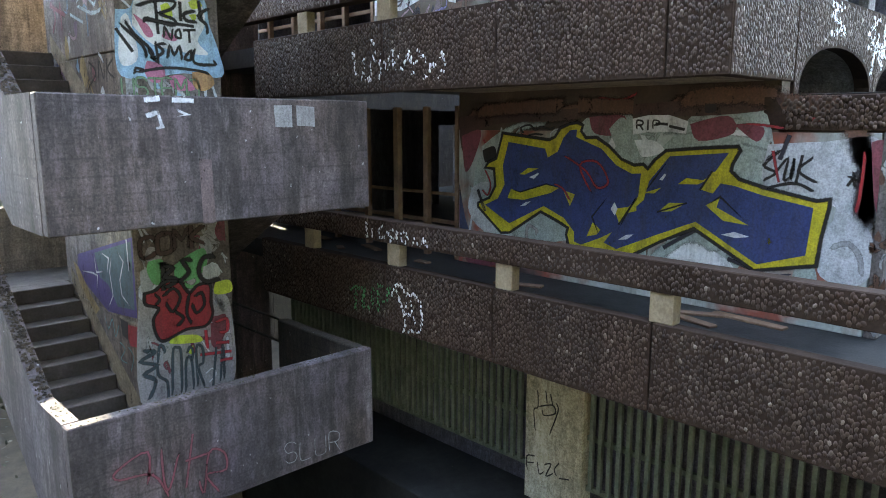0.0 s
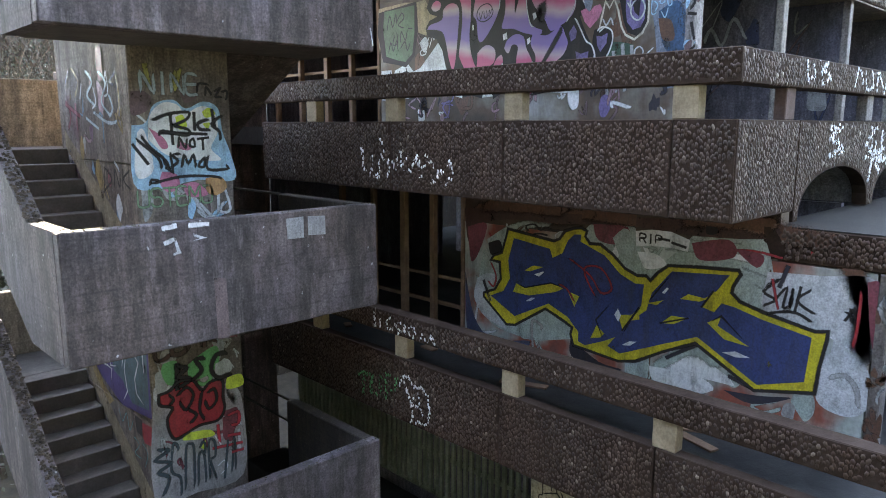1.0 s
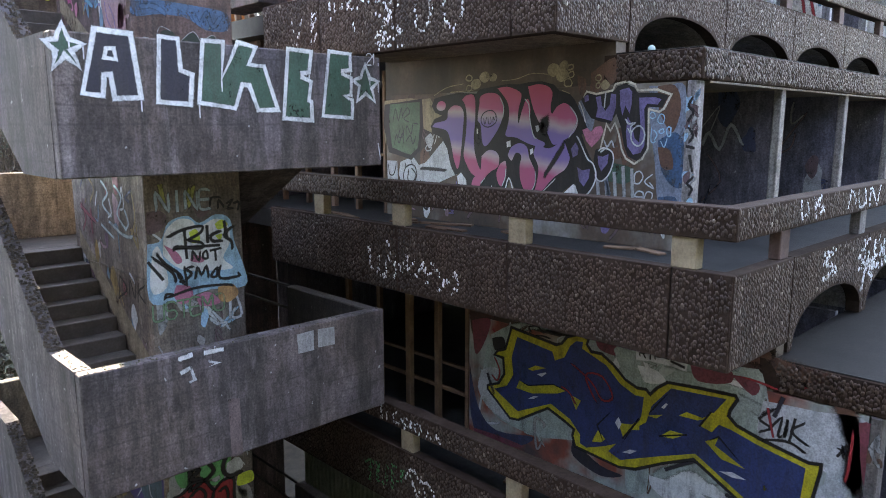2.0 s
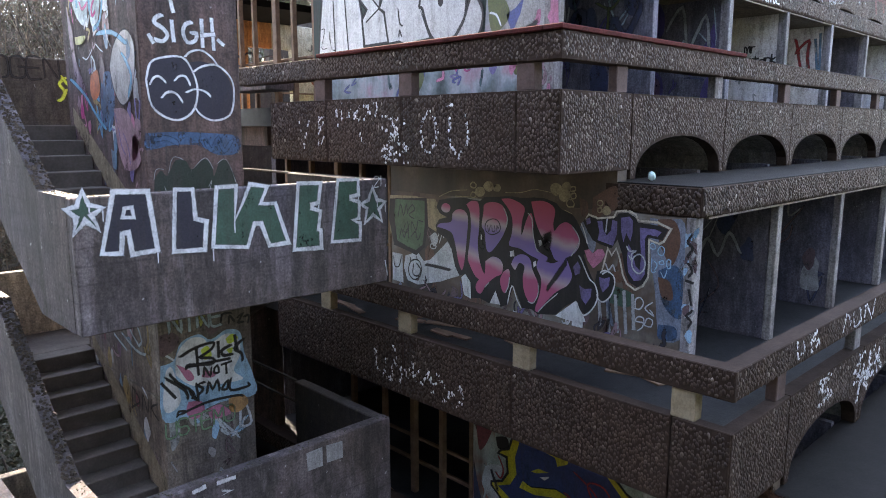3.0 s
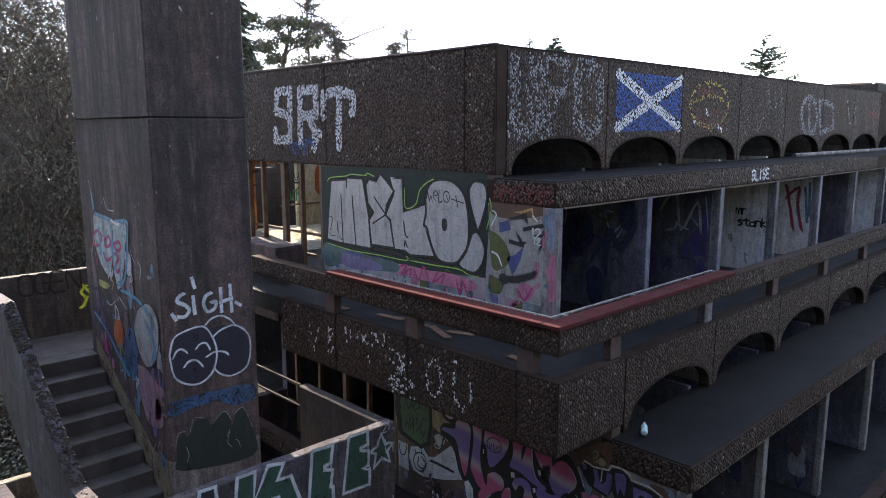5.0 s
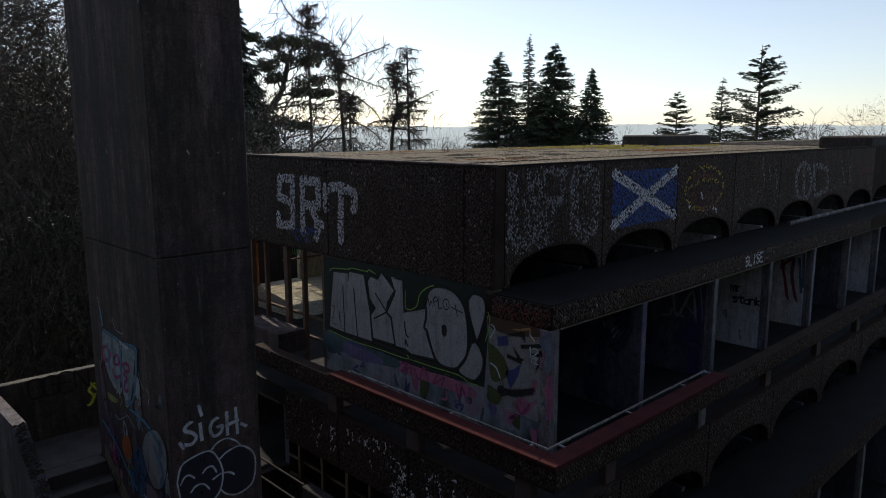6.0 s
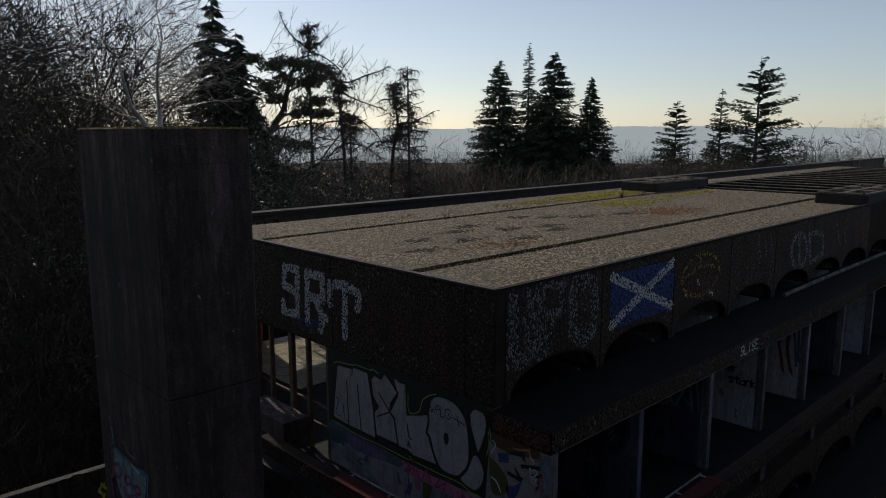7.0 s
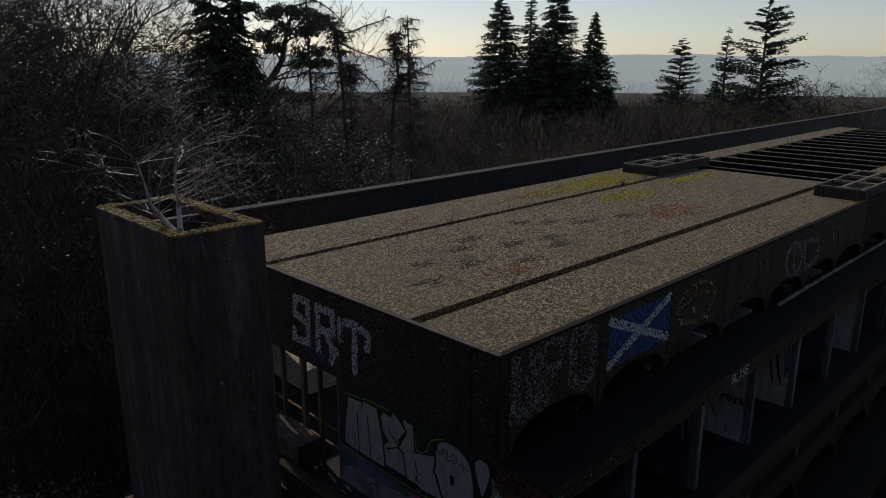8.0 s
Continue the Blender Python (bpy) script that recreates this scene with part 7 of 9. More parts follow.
brush("graffiti", [pairs("7.97,11.31 7.93,11.2 7.85,11.13"),
    pairs("7.78,11.16 7.7,11.09 7.75,10.97"),
    pairs("9.1,11.95 9.04,11.79"),
    pairs("8.65,11.79 8.57,11.66 8.33,11.65")], 0.014, P_PALE, FLANK, M, depth=0.004)
fill("graffiti", [pairs("2.65,7.34 2.79,7.366 2.88,7.544 3.08,7.595 3.21,7.509 3.4,7.585 3.56,7.52 3.6,7.275 3.69,7.008 3.71,6.754 3.29,6.774 2.86,6.7 2.63,6.774")], P_LIGHTBLUE, FACE, M, depth=0.002, curvy=True)
fill("graffiti", [pairs("2.8,7.206 2.83,7.432 2.97,7.564 3.12,7.547 3.2,7.462 3.38,7.538 3.52,7.473 3.55,7.278 3.46,7.1 3.56,6.97 3.11,7.007 2.94,7.069")], P_WHITE, FACE, M, depth=0.0035, curvy=True)
fill("graffiti", [pairs("2.7,7.27 2.77,7.288 2.84,6.914 2.7,6.812 2.65,6.932")], P_WHITE, FACE, M, depth=0.003, curvy=True)
fill("graffiti", [pairs("3.09,7.42 3.17,7.446 3.21,7.327 3.12,7.302"),
    pairs("3.38,7.479 3.46,7.524 3.53,7.461 3.42,7.417"),
    pairs("3.38,7.359 3.46,7.367 3.43,7.296")], P_ACID, FACE, M, depth=0.005, curvy=True)
fill("graffiti", [pairs("2.81,7.32 2.86,7.231 2.93,7.11 3,7.122 2.95,7.225"),
    pairs("3.12,7.184 3.24,7.128 3.21,7.083 3.09,7.116")], P_PINK2, FACE, M, depth=0.005, curvy=True)
brush("graffiti", [pairs("2.85,7.386 3.02,7.453 3.23,7.473 3.21,7.403 3.06,7.335"),
    pairs("3.04,7.434 3.05,7.16"),
    pairs("3.06,7.335 3.22,7.296 3.2,7.238 2.95,7.283 2.92,7.244"),
    pairs("3.29,7.459 3.29,7.304"),
    pairs("3.45,7.404 3.33,7.362 3.35,7.301 3.46,7.295"),
    pairs("3.49,7.492 3.51,7.328"),
    pairs("3.6,7.446 3.48,7.354 3.56,7.277 3.57,7.185"),
    pairs("2.95,7.265 3.41,7.249")], 0.042, P_BLACK, FACE, M, depth=0.0065)
brush("graffiti", [pairs("3.11,7.114 3.12,7.213 3.18,7.109 3.2,7.209"),
    pairs("3.23,7.176 3.27,7.204 3.28,7.125 3.23,7.129 3.23,7.176"),
    pairs("3.32,7.2 3.43,7.212"),
    pairs("3.37,7.203 3.37,7.095")], 0.03, P_BLACK, FACE, M, depth=0.0065)
brush("graffiti", [pairs("3.12,7.054 3.04,7.037 3.09,6.98 3.03,6.925 2.96,6.903"),
    pairs("3.13,6.91 3.16,7.033 3.2,6.951 3.26,7.031 3.28,6.902"),
    pairs("3.33,6.958 3.38,6.997 3.37,6.912 3.31,6.918 3.33,6.958"),
    pairs("3.42,7.03 3.41,6.884 3.63,6.876 3.62,6.914"),
    pairs("2.79,6.745 2.81,6.8 2.89,6.78"),
    pairs("2.8,6.755 3.1,6.817 3.42,6.809 3.56,6.783"),
    pairs("2.67,7.215 2.88,7.027 2.92,6.906"),
    pairs("2.73,7.239 2.82,7.118 2.96,6.991 3,6.887"),
    pairs("2.65,7.148 2.78,6.966"),
    pairs("2.93,6.993 3.03,6.866 3.01,7.075")], 0.038, P_BLACK, FACE, M, depth=0.0065)
fill("graffiti", [pairs("2.66,7.662 2.79,7.671 2.86,7.601 2.82,7.49 2.66,7.44"),
    pairs("3.15,7.68 3.34,7.646 3.21,7.562")], P_GRIME, FACE, M, depth=0.0015, curvy=True)
brush("graffiti", glyphs("NINE", 2.77, 7.66, 0.19, FACE, gap=1.3), 0.04, P_DIMBLUE, FACE, M, depth=0.004)
brush("graffiti", [pairs("2.82,7.91 2.84,7.742"),
    pairs("3.11,7.881 3.11,7.709 3.17,7.91")], 0.06, P_ACIDDIM, FACE, M, depth=0.003)
brush("graffiti", [pairs("3.34,7.676 3.36,7.764 3.47,7.762"),
    pairs("3.43,7.644 3.44,7.733 3.5,7.654"),
    pairs("3.53,7.69 3.6,7.73 3.54,7.641 3.61,7.64"),
    pairs("3.61,7.688 3.67,7.699 3.66,7.608")], 0.028, P_BLACK, FACE, M, depth=0.0055)
fill("graffiti", [pairs("2.92,6.877 3.07,6.844 3.09,6.71 2.97,6.664 2.89,6.762"),
    pairs("3.13,6.736 3.28,6.75 3.4,6.613 3.18,6.609")], P_PINK2, FACE, M, depth=0.004, curvy=True)
fill("graffiti", [pairs("3.38,6.788 3.55,6.796 3.62,6.682 3.5,6.601 3.39,6.645")], P_ORANGE2, FACE, M, depth=0.004, curvy=True)
brush("graffiti", glyphs("USTEMO", 2.66, 6.53, 0.18, FACE, gap=1.2), 0.028, P_DIMGREEN, FACE, M, depth=0.004)
brush("graffiti", [pairs("8.44,7.929 8.25,7.796 8.43,7.66 8.15,7.523"),
    pairs("8.05,7.901 7.85,7.77 8,7.581 7.74,7.418"),
    pairs("8.29,7.492 7.88,7.37 7.59,7.376"),
    pairs("7.78,7.653 7.69,7.508 7.8,7.433"),
    pairs("8.5,7.416 8.16,7.31")], 0.045, P_DIMBLUE, FLANK, M, depth=0.003)
brush("graffiti", [pairs("9.16,7.63 9.03,7.446 9.16,7.294"),
    pairs("8.84,7.558 8.83,7.311"),
    pairs("9.16,7.579 8.72,7.441")], 0.06, P_DIMRED, FLANK, M, depth=0.003)
brush("graffiti", [pairs("8.92,7.991 8.69,7.818 8.85,7.651"),
    pairs("7.55,7.848 7.51,7.577 7.65,7.369")], 0.05, P_OCHRE2, FLANK, M, depth=0.002)
brush("graffiti", [pairs("8.59,7.779 8.66,7.637"),
    pairs("8.23,7.748 8.17,7.582 8.29,7.521")], 0.03, P_PALE, FLANK, M, depth=0.004)
brush("graffiti", [pairs("8.06,6.898 8.12,6.632"),
    pairs("8.06,6.898 7.87,6.781 8.12,6.644"),
    pairs("7.81,6.683 7.76,6.89 7.66,6.708 7.62,6.894"),
    pairs("7.54,6.893 7.58,6.686"),
    pairs("7.36,6.892 7.54,6.798 7.37,6.699")], 0.026, P_BLACK, FLANK, M, depth=0.004)
fill("graffiti", [pairs("2.68,4.627 3.11,4.567 3.56,4.44 3.68,4.146 3.65,3.335 3.09,3.31 2.61,3.403")], P_PALEGREY, FACE, M, depth=0.001, curvy=True)
fill("graffiti", [pairs("2.79,4.87 2.94,4.867 2.94,4.634 2.83,4.632 2.77,4.778"),
    pairs("3.06,4.796 3.22,4.89 3.4,4.935 3.41,4.729 3.25,4.62 3.07,4.631")], P_GREEN2, FACE, M, depth=0.003, curvy=True)
brush("graffiti", [pairs("3.17,4.617 3.25,4.664 3.31,4.588 3.23,4.535 3.16,4.575")], 0.05, P_GREEN2, FACE, M, depth=0.003)
brush("graffiti", glyphs("COMK", 2.72, 4.91, 0.20, FACE, gap=1.2, rise=0.12, aspect=0.75), 0.06, P_BROWN, FACE, M, depth=0.0045)
brush("graffiti", [pairs("2.94,4.818 2.93,4.573"),
    pairs("2.94,4.806 3.04,4.767 2.95,4.692 3.08,4.636 2.95,4.569"),
    pairs("3.25,4.835 3.15,4.828 3.21,4.704 3.1,4.613"),
    pairs("3.51,4.839 3.38,4.831 3.32,4.683 3.4,4.571 3.55,4.585")], 0.065, P_BLACK, FACE, M, depth=0.006)
fill("graffiti", [pairs("3.37,4.736 3.52,4.76 3.57,4.634 3.46,4.577 3.37,4.622")], P_PALE, FACE, M, depth=0.004, curvy=True)
fill("graffiti", [pairs("2.73,4.543 2.85,4.566 2.94,4.634 3.1,4.613 3.2,4.478 3.3,4.546 3.44,4.529 3.44,4.334 3.45,4.188 3.36,4.078 3.14,4.081 2.9,4.004 2.82,4.089 2.8,4.254 2.86,4.366 2.73,4.432")], P_RED, FACE, M, "red bubble lettering outlined in black", depth=0.004, curvy=True)
brush("graffiti", [pairs("2.73,4.543 2.85,4.566 2.94,4.634 3.1,4.613 3.2,4.478 3.3,4.546 3.44,4.529 3.44,4.334 3.45,4.188 3.36,4.078 3.14,4.081 2.9,4.004 2.82,4.089 2.8,4.254 2.86,4.366 2.73,4.432 2.73,4.543"),
    pairs("2.92,4.483 3.03,4.552 3.1,4.443 3.01,4.304 2.94,4.415"),
    pairs("3.03,4.301 3.12,4.216 3.05,4.137"),
    pairs("3.26,4.427 3.34,4.453 3.36,4.319 3.27,4.244 3.22,4.352"),
    pairs("2.83,4.521 2.88,4.459 2.84,4.408"),
    pairs("3.2,4.478 3.16,4.268 3.21,4.129")], 0.045, P_BLACK, FACE, M, depth=0.0065)
fill("graffiti", [pairs("3.5,4.544 3.67,4.547 3.69,4.412 3.49,4.415"),
    pairs("3.01,4.038 3.26,3.997 3.3,3.91 2.96,3.963"),
    pairs("3.15,3.817 3.21,3.895 3.19,3.796")], P_ACID, FACE, M, depth=0.004, curvy=True)
brush("graffiti", [pairs("2.67,3.941 2.79,3.906 2.64,3.836 2.81,3.756 2.67,3.69 2.78,3.591 2.7,3.407")], 0.05, P_SLATE, FACE, M, depth=0.0045)
brush("graffiti", [pairs("2.9,3.874 2.88,3.945 2.84,3.944 2.81,3.659 2.9,3.554 2.9,3.339"),
    pairs("2.95,3.368 2.98,3.852 3.03,3.903 3.07,3.828 3.05,3.357"),
    pairs("3.1,3.375 3.12,3.73 3.18,3.731 3.19,3.378"),
    pairs("3.14,3.823 3.17,3.88 3.2,3.837 3.19,3.727"),
    pairs("3.24,3.395 3.24,3.846 3.31,3.841 3.31,3.674 3.25,3.624 3.32,3.383"),
    pairs("3.41,3.374 3.47,3.798"),
    pairs("3.5,3.382 3.55,3.842 3.55,3.399")], 0.035, P_SLATE, FACE, M, depth=0.0045)
brush("graffiti", [pairs("3.3,3.763 3.63,3.726"),
    pairs("3.36,4.011 3.37,3.823"),
    pairs("3.48,4.093 3.61,4.11 3.61,3.974 3.52,3.972"),
    pairs("3.49,3.858 3.61,3.841"),
    pairs("3.53,3.646 3.64,3.641")], 0.045, P_RED2, FACE, M, depth=0.006)
brush("graffiti", [pairs("3.33,3.533 3.41,3.579 3.45,3.499 3.36,3.424"),
    pairs("3.32,3.903 3.38,3.787")], 0.02, P_WHITE, FACE, M, depth=0.006)
fill("graffiti", [pairs("9,4.738 7.24,5.139 7.26,4.292 8.1,4.206 8.69,4.381 9.05,4.546")], P_PURPLE2, FLANK, M, depth=0.002)
fill("graffiti", [pairs("8.4,4.831 7.28,5.091 7.31,4.373 7.79,4.32 8.03,4.523 8.28,4.569")], P_TEAL2, FLANK, M, depth=0.0035)
brush("graffiti", [pairs("9.01,4.554 8.49,4.586 8.35,4.575 8.44,4.355"),
    pairs("8.4,4.845 8.38,4.609 8.09,4.655"),
    pairs("8.21,4.878 7.95,4.83 8.06,4.614"),
    pairs("7.83,4.915 7.95,4.67 7.9,4.423 8.11,4.229"),
    pairs("7.66,4.945 7.52,4.848 7.66,4.634 7.63,4.471 7.37,4.357"),
    pairs("7.39,5.085 7.38,4.784")], 0.03, P_CHALK, FLANK, M, curvy=False, depth=0.005)
fill("graffiti", [pairs("9.19,4.633 9,4.584 8.67,4.317 8.37,4.181 8.58,4.061 8.92,4.262")], P_OCHRE2, FLANK, M, depth=0.003)
fill("graffiti", [pairs("7.66,4.16 7.28,4.195 7.32,3.966 7.51,3.944")], P_RED, FLANK, M, depth=0.003)
fill("graffiti", [pairs("7.75,4.201 7.53,4.194 7.56,3.993 7.72,4.015")], P_BLACK, FLANK, M, depth=0.004)
brush("graffiti", [pairs("8.23,4.146 8.14,4.001 7.99,4.14 7.93,3.958 7.79,4.124"),
    pairs("7.82,3.922 7.67,3.867 7.81,3.728 7.62,3.72"),
    pairs("7.58,3.925 7.44,3.837 7.55,3.642")], 0.02, P_TEALLINE, FLANK, M, depth=0.004)
brush("graffiti", [pairs("2.95,10.43 2.87,10.34 2.93,10.24 2.87,10.13"),
    pairs("2.95,10.28 2.9,10.16 2.84,10.12"),
    pairs("2.9,10.43 2.97,10.34")], 0.05, P_ACID, ("y", 10.5), tower, depth=0.012)
brush("graffiti", glyphs("OGEN", 2.13, 10.40, 0.26, ("y", 10.5), gap=1.2), 0.03, P_BLACK, ("y", 10.5), tower, depth=0.012)
M = building
brush("graffiti", glyphs("mr", 5.63, 11.05, 0.14, ("x", 12.41), gap=1.3), 0.03, P_BLACK, ("x", 12.41), M, depth=0.006)
brush("graffiti", glyphs("stank", 5.58, 10.85, 0.14, ("x", 12.41), gap=1.2), 0.035, P_BLACK, ("x", 12.41), M, depth=0.006)
brush("graffiti", [pairs("5.58,11.46 5.51,11.18 5.38,10.52"),
    pairs("5.59,11.18 5.34,11.41 5.34,11.08 5.22,10.53")], 0.07, P_RED, ("x", 14.53), M, depth=0.006)
brush("graffiti", [pairs("5.22,11.41 5.14,10.76"),
    pairs("5.14,11.5 5.11,10.87")], 0.06, P_SKYDIM, ("x", 14.53), M, depth=0.006)
brush("graffiti", [pairs("5.97,11.22 5.7,11.58 5.57,10.97 5.32,11.42 5.24,10.9")], 0.06, P_DIM, ("x", 10.29), M, depth=0.006)
brush("graffiti", [pairs("6.26,10.55 6.19,11.21 6,11.29 6.03,10.89 5.8,11.07"),
    pairs("5.59,10.53 5.53,11.16 5.34,10.94 5.11,11.33")], 0.12, P_NAVYDIM, ("x", 8.17), M, depth=0.006)
brush("graffiti", [pairs("5.82,11.42 5.58,11.31 5.41,11.47"),
    pairs("5.61,11.31 5.62,11.08")], 0.05, P_OLIVE, ("x", 8.17), M, depth=0.0075)
brush("graffiti", [pairs("4.15,8.291 4.07,8.442 3.93,8.247 3.81,8.54 3.65,8.282")], 0.05, P_DIM, ("x", 8.17), M, depth=0.006)
brush("graffiti", [pairs("3.27,8.78 3.31,8.7 3.26,8.65 3.31,8.56"),
    pairs("3.3,8.51 3.25,8.43 3.29,8.37"),
    pairs("3.3,8.33 3.24,8.32"),
    pairs("3.27,8.24 3.24,8.11"),
    pairs("3.22,8.05 3.28,7.99 3.23,7.94 3.26,7.88")], 0.03, P_BLACK, ("x", 6.15), WALL[1], depth=0.006)
brush("graffiti", [pairs("4.92,3.2 4.91,2.99 4.97,2.93 4.94,2.66"),
    pairs("4.8,3.21 4.78,3.08"),
    pairs("4.73,3.19 4.7,3.08"),
    pairs("4.65,3.11 4.62,3.02 4.74,2.68"),
    pairs("4.91,2.99 4.7,3.07 4.66,2.98 4.82,2.91 4.84,2.97"),
    pairs("5.05,2.14 5.06,2.32 4.93,2.36"),
    pairs("5.06,2.24 4.96,2.27"),
    pairs("4.9,2.31 4.87,2.16 4.8,2.21"),
    pairs("4.8,2.3 4.7,2.34 4.77,2.17 4.66,2.24"),
    pairs("4.58,2.4 4.65,2.29 4.61,2.22"),
    pairs("4.57,2.21 4.45,2.24")], 0.02, P_BLACK, ("x", 6.3), building, depth=0.006)
OLD = [P_PURPLE, P_PINKDIM, P_SKYDIM, P_OCHRE2, P_PALE, P_NAVYDIM, P_DIMRED, P_DIM, P_GRIME]
old_paint(FLANK, TY0 + 0.06, TY1 - 0.15, 9.0, 11.3, 40, OLD, SHAFT, 3, (0.06, 0.17))
old_paint(FLANK, TY0 + 0.06, TY1 - 0.15, 6.2, 8.0, 36, OLD, SHAFT, 4, (0.06, 0.17))
old_paint(FACE, TX0 + 0.05, TX1 - 0.05, 5.9, 7.6, 26, [P_PALEGREY, P_PALE, P_DIM, P_GRIME, P_LIGHTBLUE], SHAFT, 5, depth=0.0006)
old_paint(FACE, TX0 + 0.05, TX1 - 0.05, 3.5, 5.3, 40, [P_PALEGREY, P_PALE, P_DIM, P_DIMRED, P_GREY], SHAFT, 6, depth=0.0006)
old_paint(("x", 6.16), 1.8, 5.9, 4.9, 6.15, 30, [P_TEAL, P_PALE, P_RUST, P_RED, P_GREY], WALL[0], 7, (0.08, 0.25), 0.0004)
old_paint(("x", 6.16), 3.4, 7.6, 7.5, 8.9, 26, [P_RUST, P_BLUEGREY, P_GRIME, P_BROWN], WALL[1], 8, (0.08, 0.22), 0.0004)
old_paint(("x", 6.16), 5.1, 9.3, 10.3, 10.75, 24, [P_BLUE, P_PINK2, P_TEAL2, P_LAVENDER, P_OLIVE], WALL[2], 9, (0.06, 0.16), 0.0004)

BRIGHT = [P_SKY, P_MAGENTA, P_LAVENDER, P_PINK2, P_PALE, P_SKYDIM, P_PINKDIM]
old_paint(FLANK, TY0 + 0.06, TY1 - 0.3, 8.9, 11.1, 34, BRIGHT, SHAFT, 13, (0.05, 0.15), 0.0012)
CELL = [P_NAVYDIM, P_PURPLE2, P_NAVYDIM, P_DIMBLUE, P_PURPLE, P_TEAL2, P_DIM]
for n, x in enumerate((8.17, 10.29)):
    old_paint(("x", x), 5.15, 8.3, 10.15, 11.6, 34, CELL, building, 60 + n, (0.12, 0.34), 0.002)
    old_paint(("x", x), 3.4, 6.5, 7.4, 8.85, 18, [P_NAVYDIM, P_DIM, P_GRIME], building, 70 + n, (0.1, 0.3), 0.002)
old_paint(("x", 12.41), 5.15, 6.4, 10.15, 11.2, 5, [P_PURPLE2, P_DIM], building, 75, (0.05, 0.14), 0.002)
for k, c in enumerate((([P_PINKDIM, P_PINK2, P_SKYDIM]), ([P_GRIME, P_LIGHTBLUE, P_DIM]), ([P_RUST, P_GREY, P_DIM]))):
    old_paint(("x", 6.15), 4.97 + BACK * (-k), 5.09 + BACK * (-k), 10.15 - RISE * k, 11.6 - RISE * k, 16, c, building, 80 + k, (0.03, 0.09), 0.001)

old_paint(END, 3.5, 7.5, 7.42, 7.8, 40, [P_INK, P_GRIME, P_WHITE, P_LAVENDER, P_INK, P_PINKDIM], WALL[1], 97, (0.04, 0.14), 0.0024)
old_paint(END, 1.8, 5.8, 4.8, 6.2, 30, [P_TEAL, P_PALEGREY, P_RUST, P_TEAL], WALL[0], 98, (0.1, 0.3), 0.0006)


# ---- small things on the roof, ledges and shaft ----
def domes(name, centres, size, height, material, label="", category="", parent=None, seed=1):
    """Many small low clumps, joined: moss cushions, litter, loose stones."""
    rng = np.random.default_rng(seed)
    c = np.asarray(centres, float)
    n = len(c)
    ang = np.arange(6) * math.pi / 3 + rng.uniform(0, 1, (n, 1))
    r = size * rng.uniform(0.5, 1.25, (n, 1)) * (1 + rng.normal(0, 0.15, (n, 6)))
    h = height * rng.uniform(0.5, 1.3, (n, 1))
    low = np.stack([c[:, :1] + r * np.cos(ang), c[:, 1:2] + r * np.sin(ang), np.broadcast_to(c[:, 2:3] - 0.004, (n, 6))], -1)
    mid = np.stack([c[:, :1] + 0.6 * r * np.cos(ang), c[:, 1:2] + 0.6 * r * np.sin(ang), np.broadcast_to(c[:, 2:3] + h, (n, 6))], -1)
    verts = np.concatenate([low, mid], 1).reshape(-1, 3)
    faces = []
    for k in range(n):
        b = 12 * k
        faces += [(b + i, b + (i + 1) % 6, b + 6 + (i + 1) % 6, b + 6 + i) for i in range(6)] + [tuple(range(b + 6, b + 12))]
    mesh = bpy.data.meshes.new(name)
    mesh.from_pydata(verts.tolist(), [], faces)
    ob = mesh_ob(name, mesh, material, parent, kind="stuff")
    return tagged(ob, label, category)


def patch(rng, x, y, rx, ry, n, z=13.44):
    return np.stack([x + rng.normal(0, rx, n), y + rng.normal(0, ry, n), np.full(n, z)], 1)


rng = np.random.default_rng(31)
yellow = np.concatenate([patch(rng, 18.6, 12.9, 1.6, 0.35, 800), patch(rng, 17.5, 11.0, 0.7, 0.35, 260), patch(rng, 21.6, 11.2, 0.8, 0.15, 240)])
yellow = yellow[(yellow[:, 1] < 13.95) & ((yellow[:, 1] < 11.85) | (yellow[:, 1] > 12.15))]
domes("moss_patch", yellow, 0.045, 0.022, MOSS, "yellow-green moss cushions spread over roof gravel", "moss", seed=2)
domes("rust_moss_patch", np.concatenate([patch(rng, 16.4, 9.1, 0.6, 0.3, 380), patch(rng, 15.6, 12.9, 0.8, 0.2, 120), patch(rng, 10.6, 12.9, 0.4, 0.15, 50), patch(rng, 9.0, 8.6, 0.35, 0.15, 50), patch(rng, 9.6, 8.3, 0.2, 0.1, 40)]), 0.032, 0.014, MOSS_RED, "rusty red moss patch on roof gravel", "moss", seed=3)
dark = [patch(rng, x, y, 0.2, 0.1, 60) for x, y in ((10.6, 10.6), (12.0, 9.5), (11.6, 9.0), (9.2, 9.3), (11.0, 9.7), (15.0, 9.6), (8.5, 9.9), (13.2, 10.4), (12.6, 10.9), (9.9, 10.2), (13.8, 9.9), (10.2, 8.7), (7.9, 9.0))]
domes("dark_moss_patch", np.concatenate(dark), 0.035, 0.01, MOSS_DARK, "dark damp moss tufts on roof gravel", "moss", seed=4)
litter = []
for y in (7.74, 12.01):
    n = 2600
    litter.append(np.stack([rng.uniform(6.4, 23, n), y + rng.uniform(-0.11, 0.11, n), 13.2 + rng.uniform(0, 0.12, n)], 1))
domes("leaf_litter", np.concatenate(litter), 0.03, 0.025, LITTER, "brown leaf litter lying in the roof channels", "litter", seed=5)
edge = []
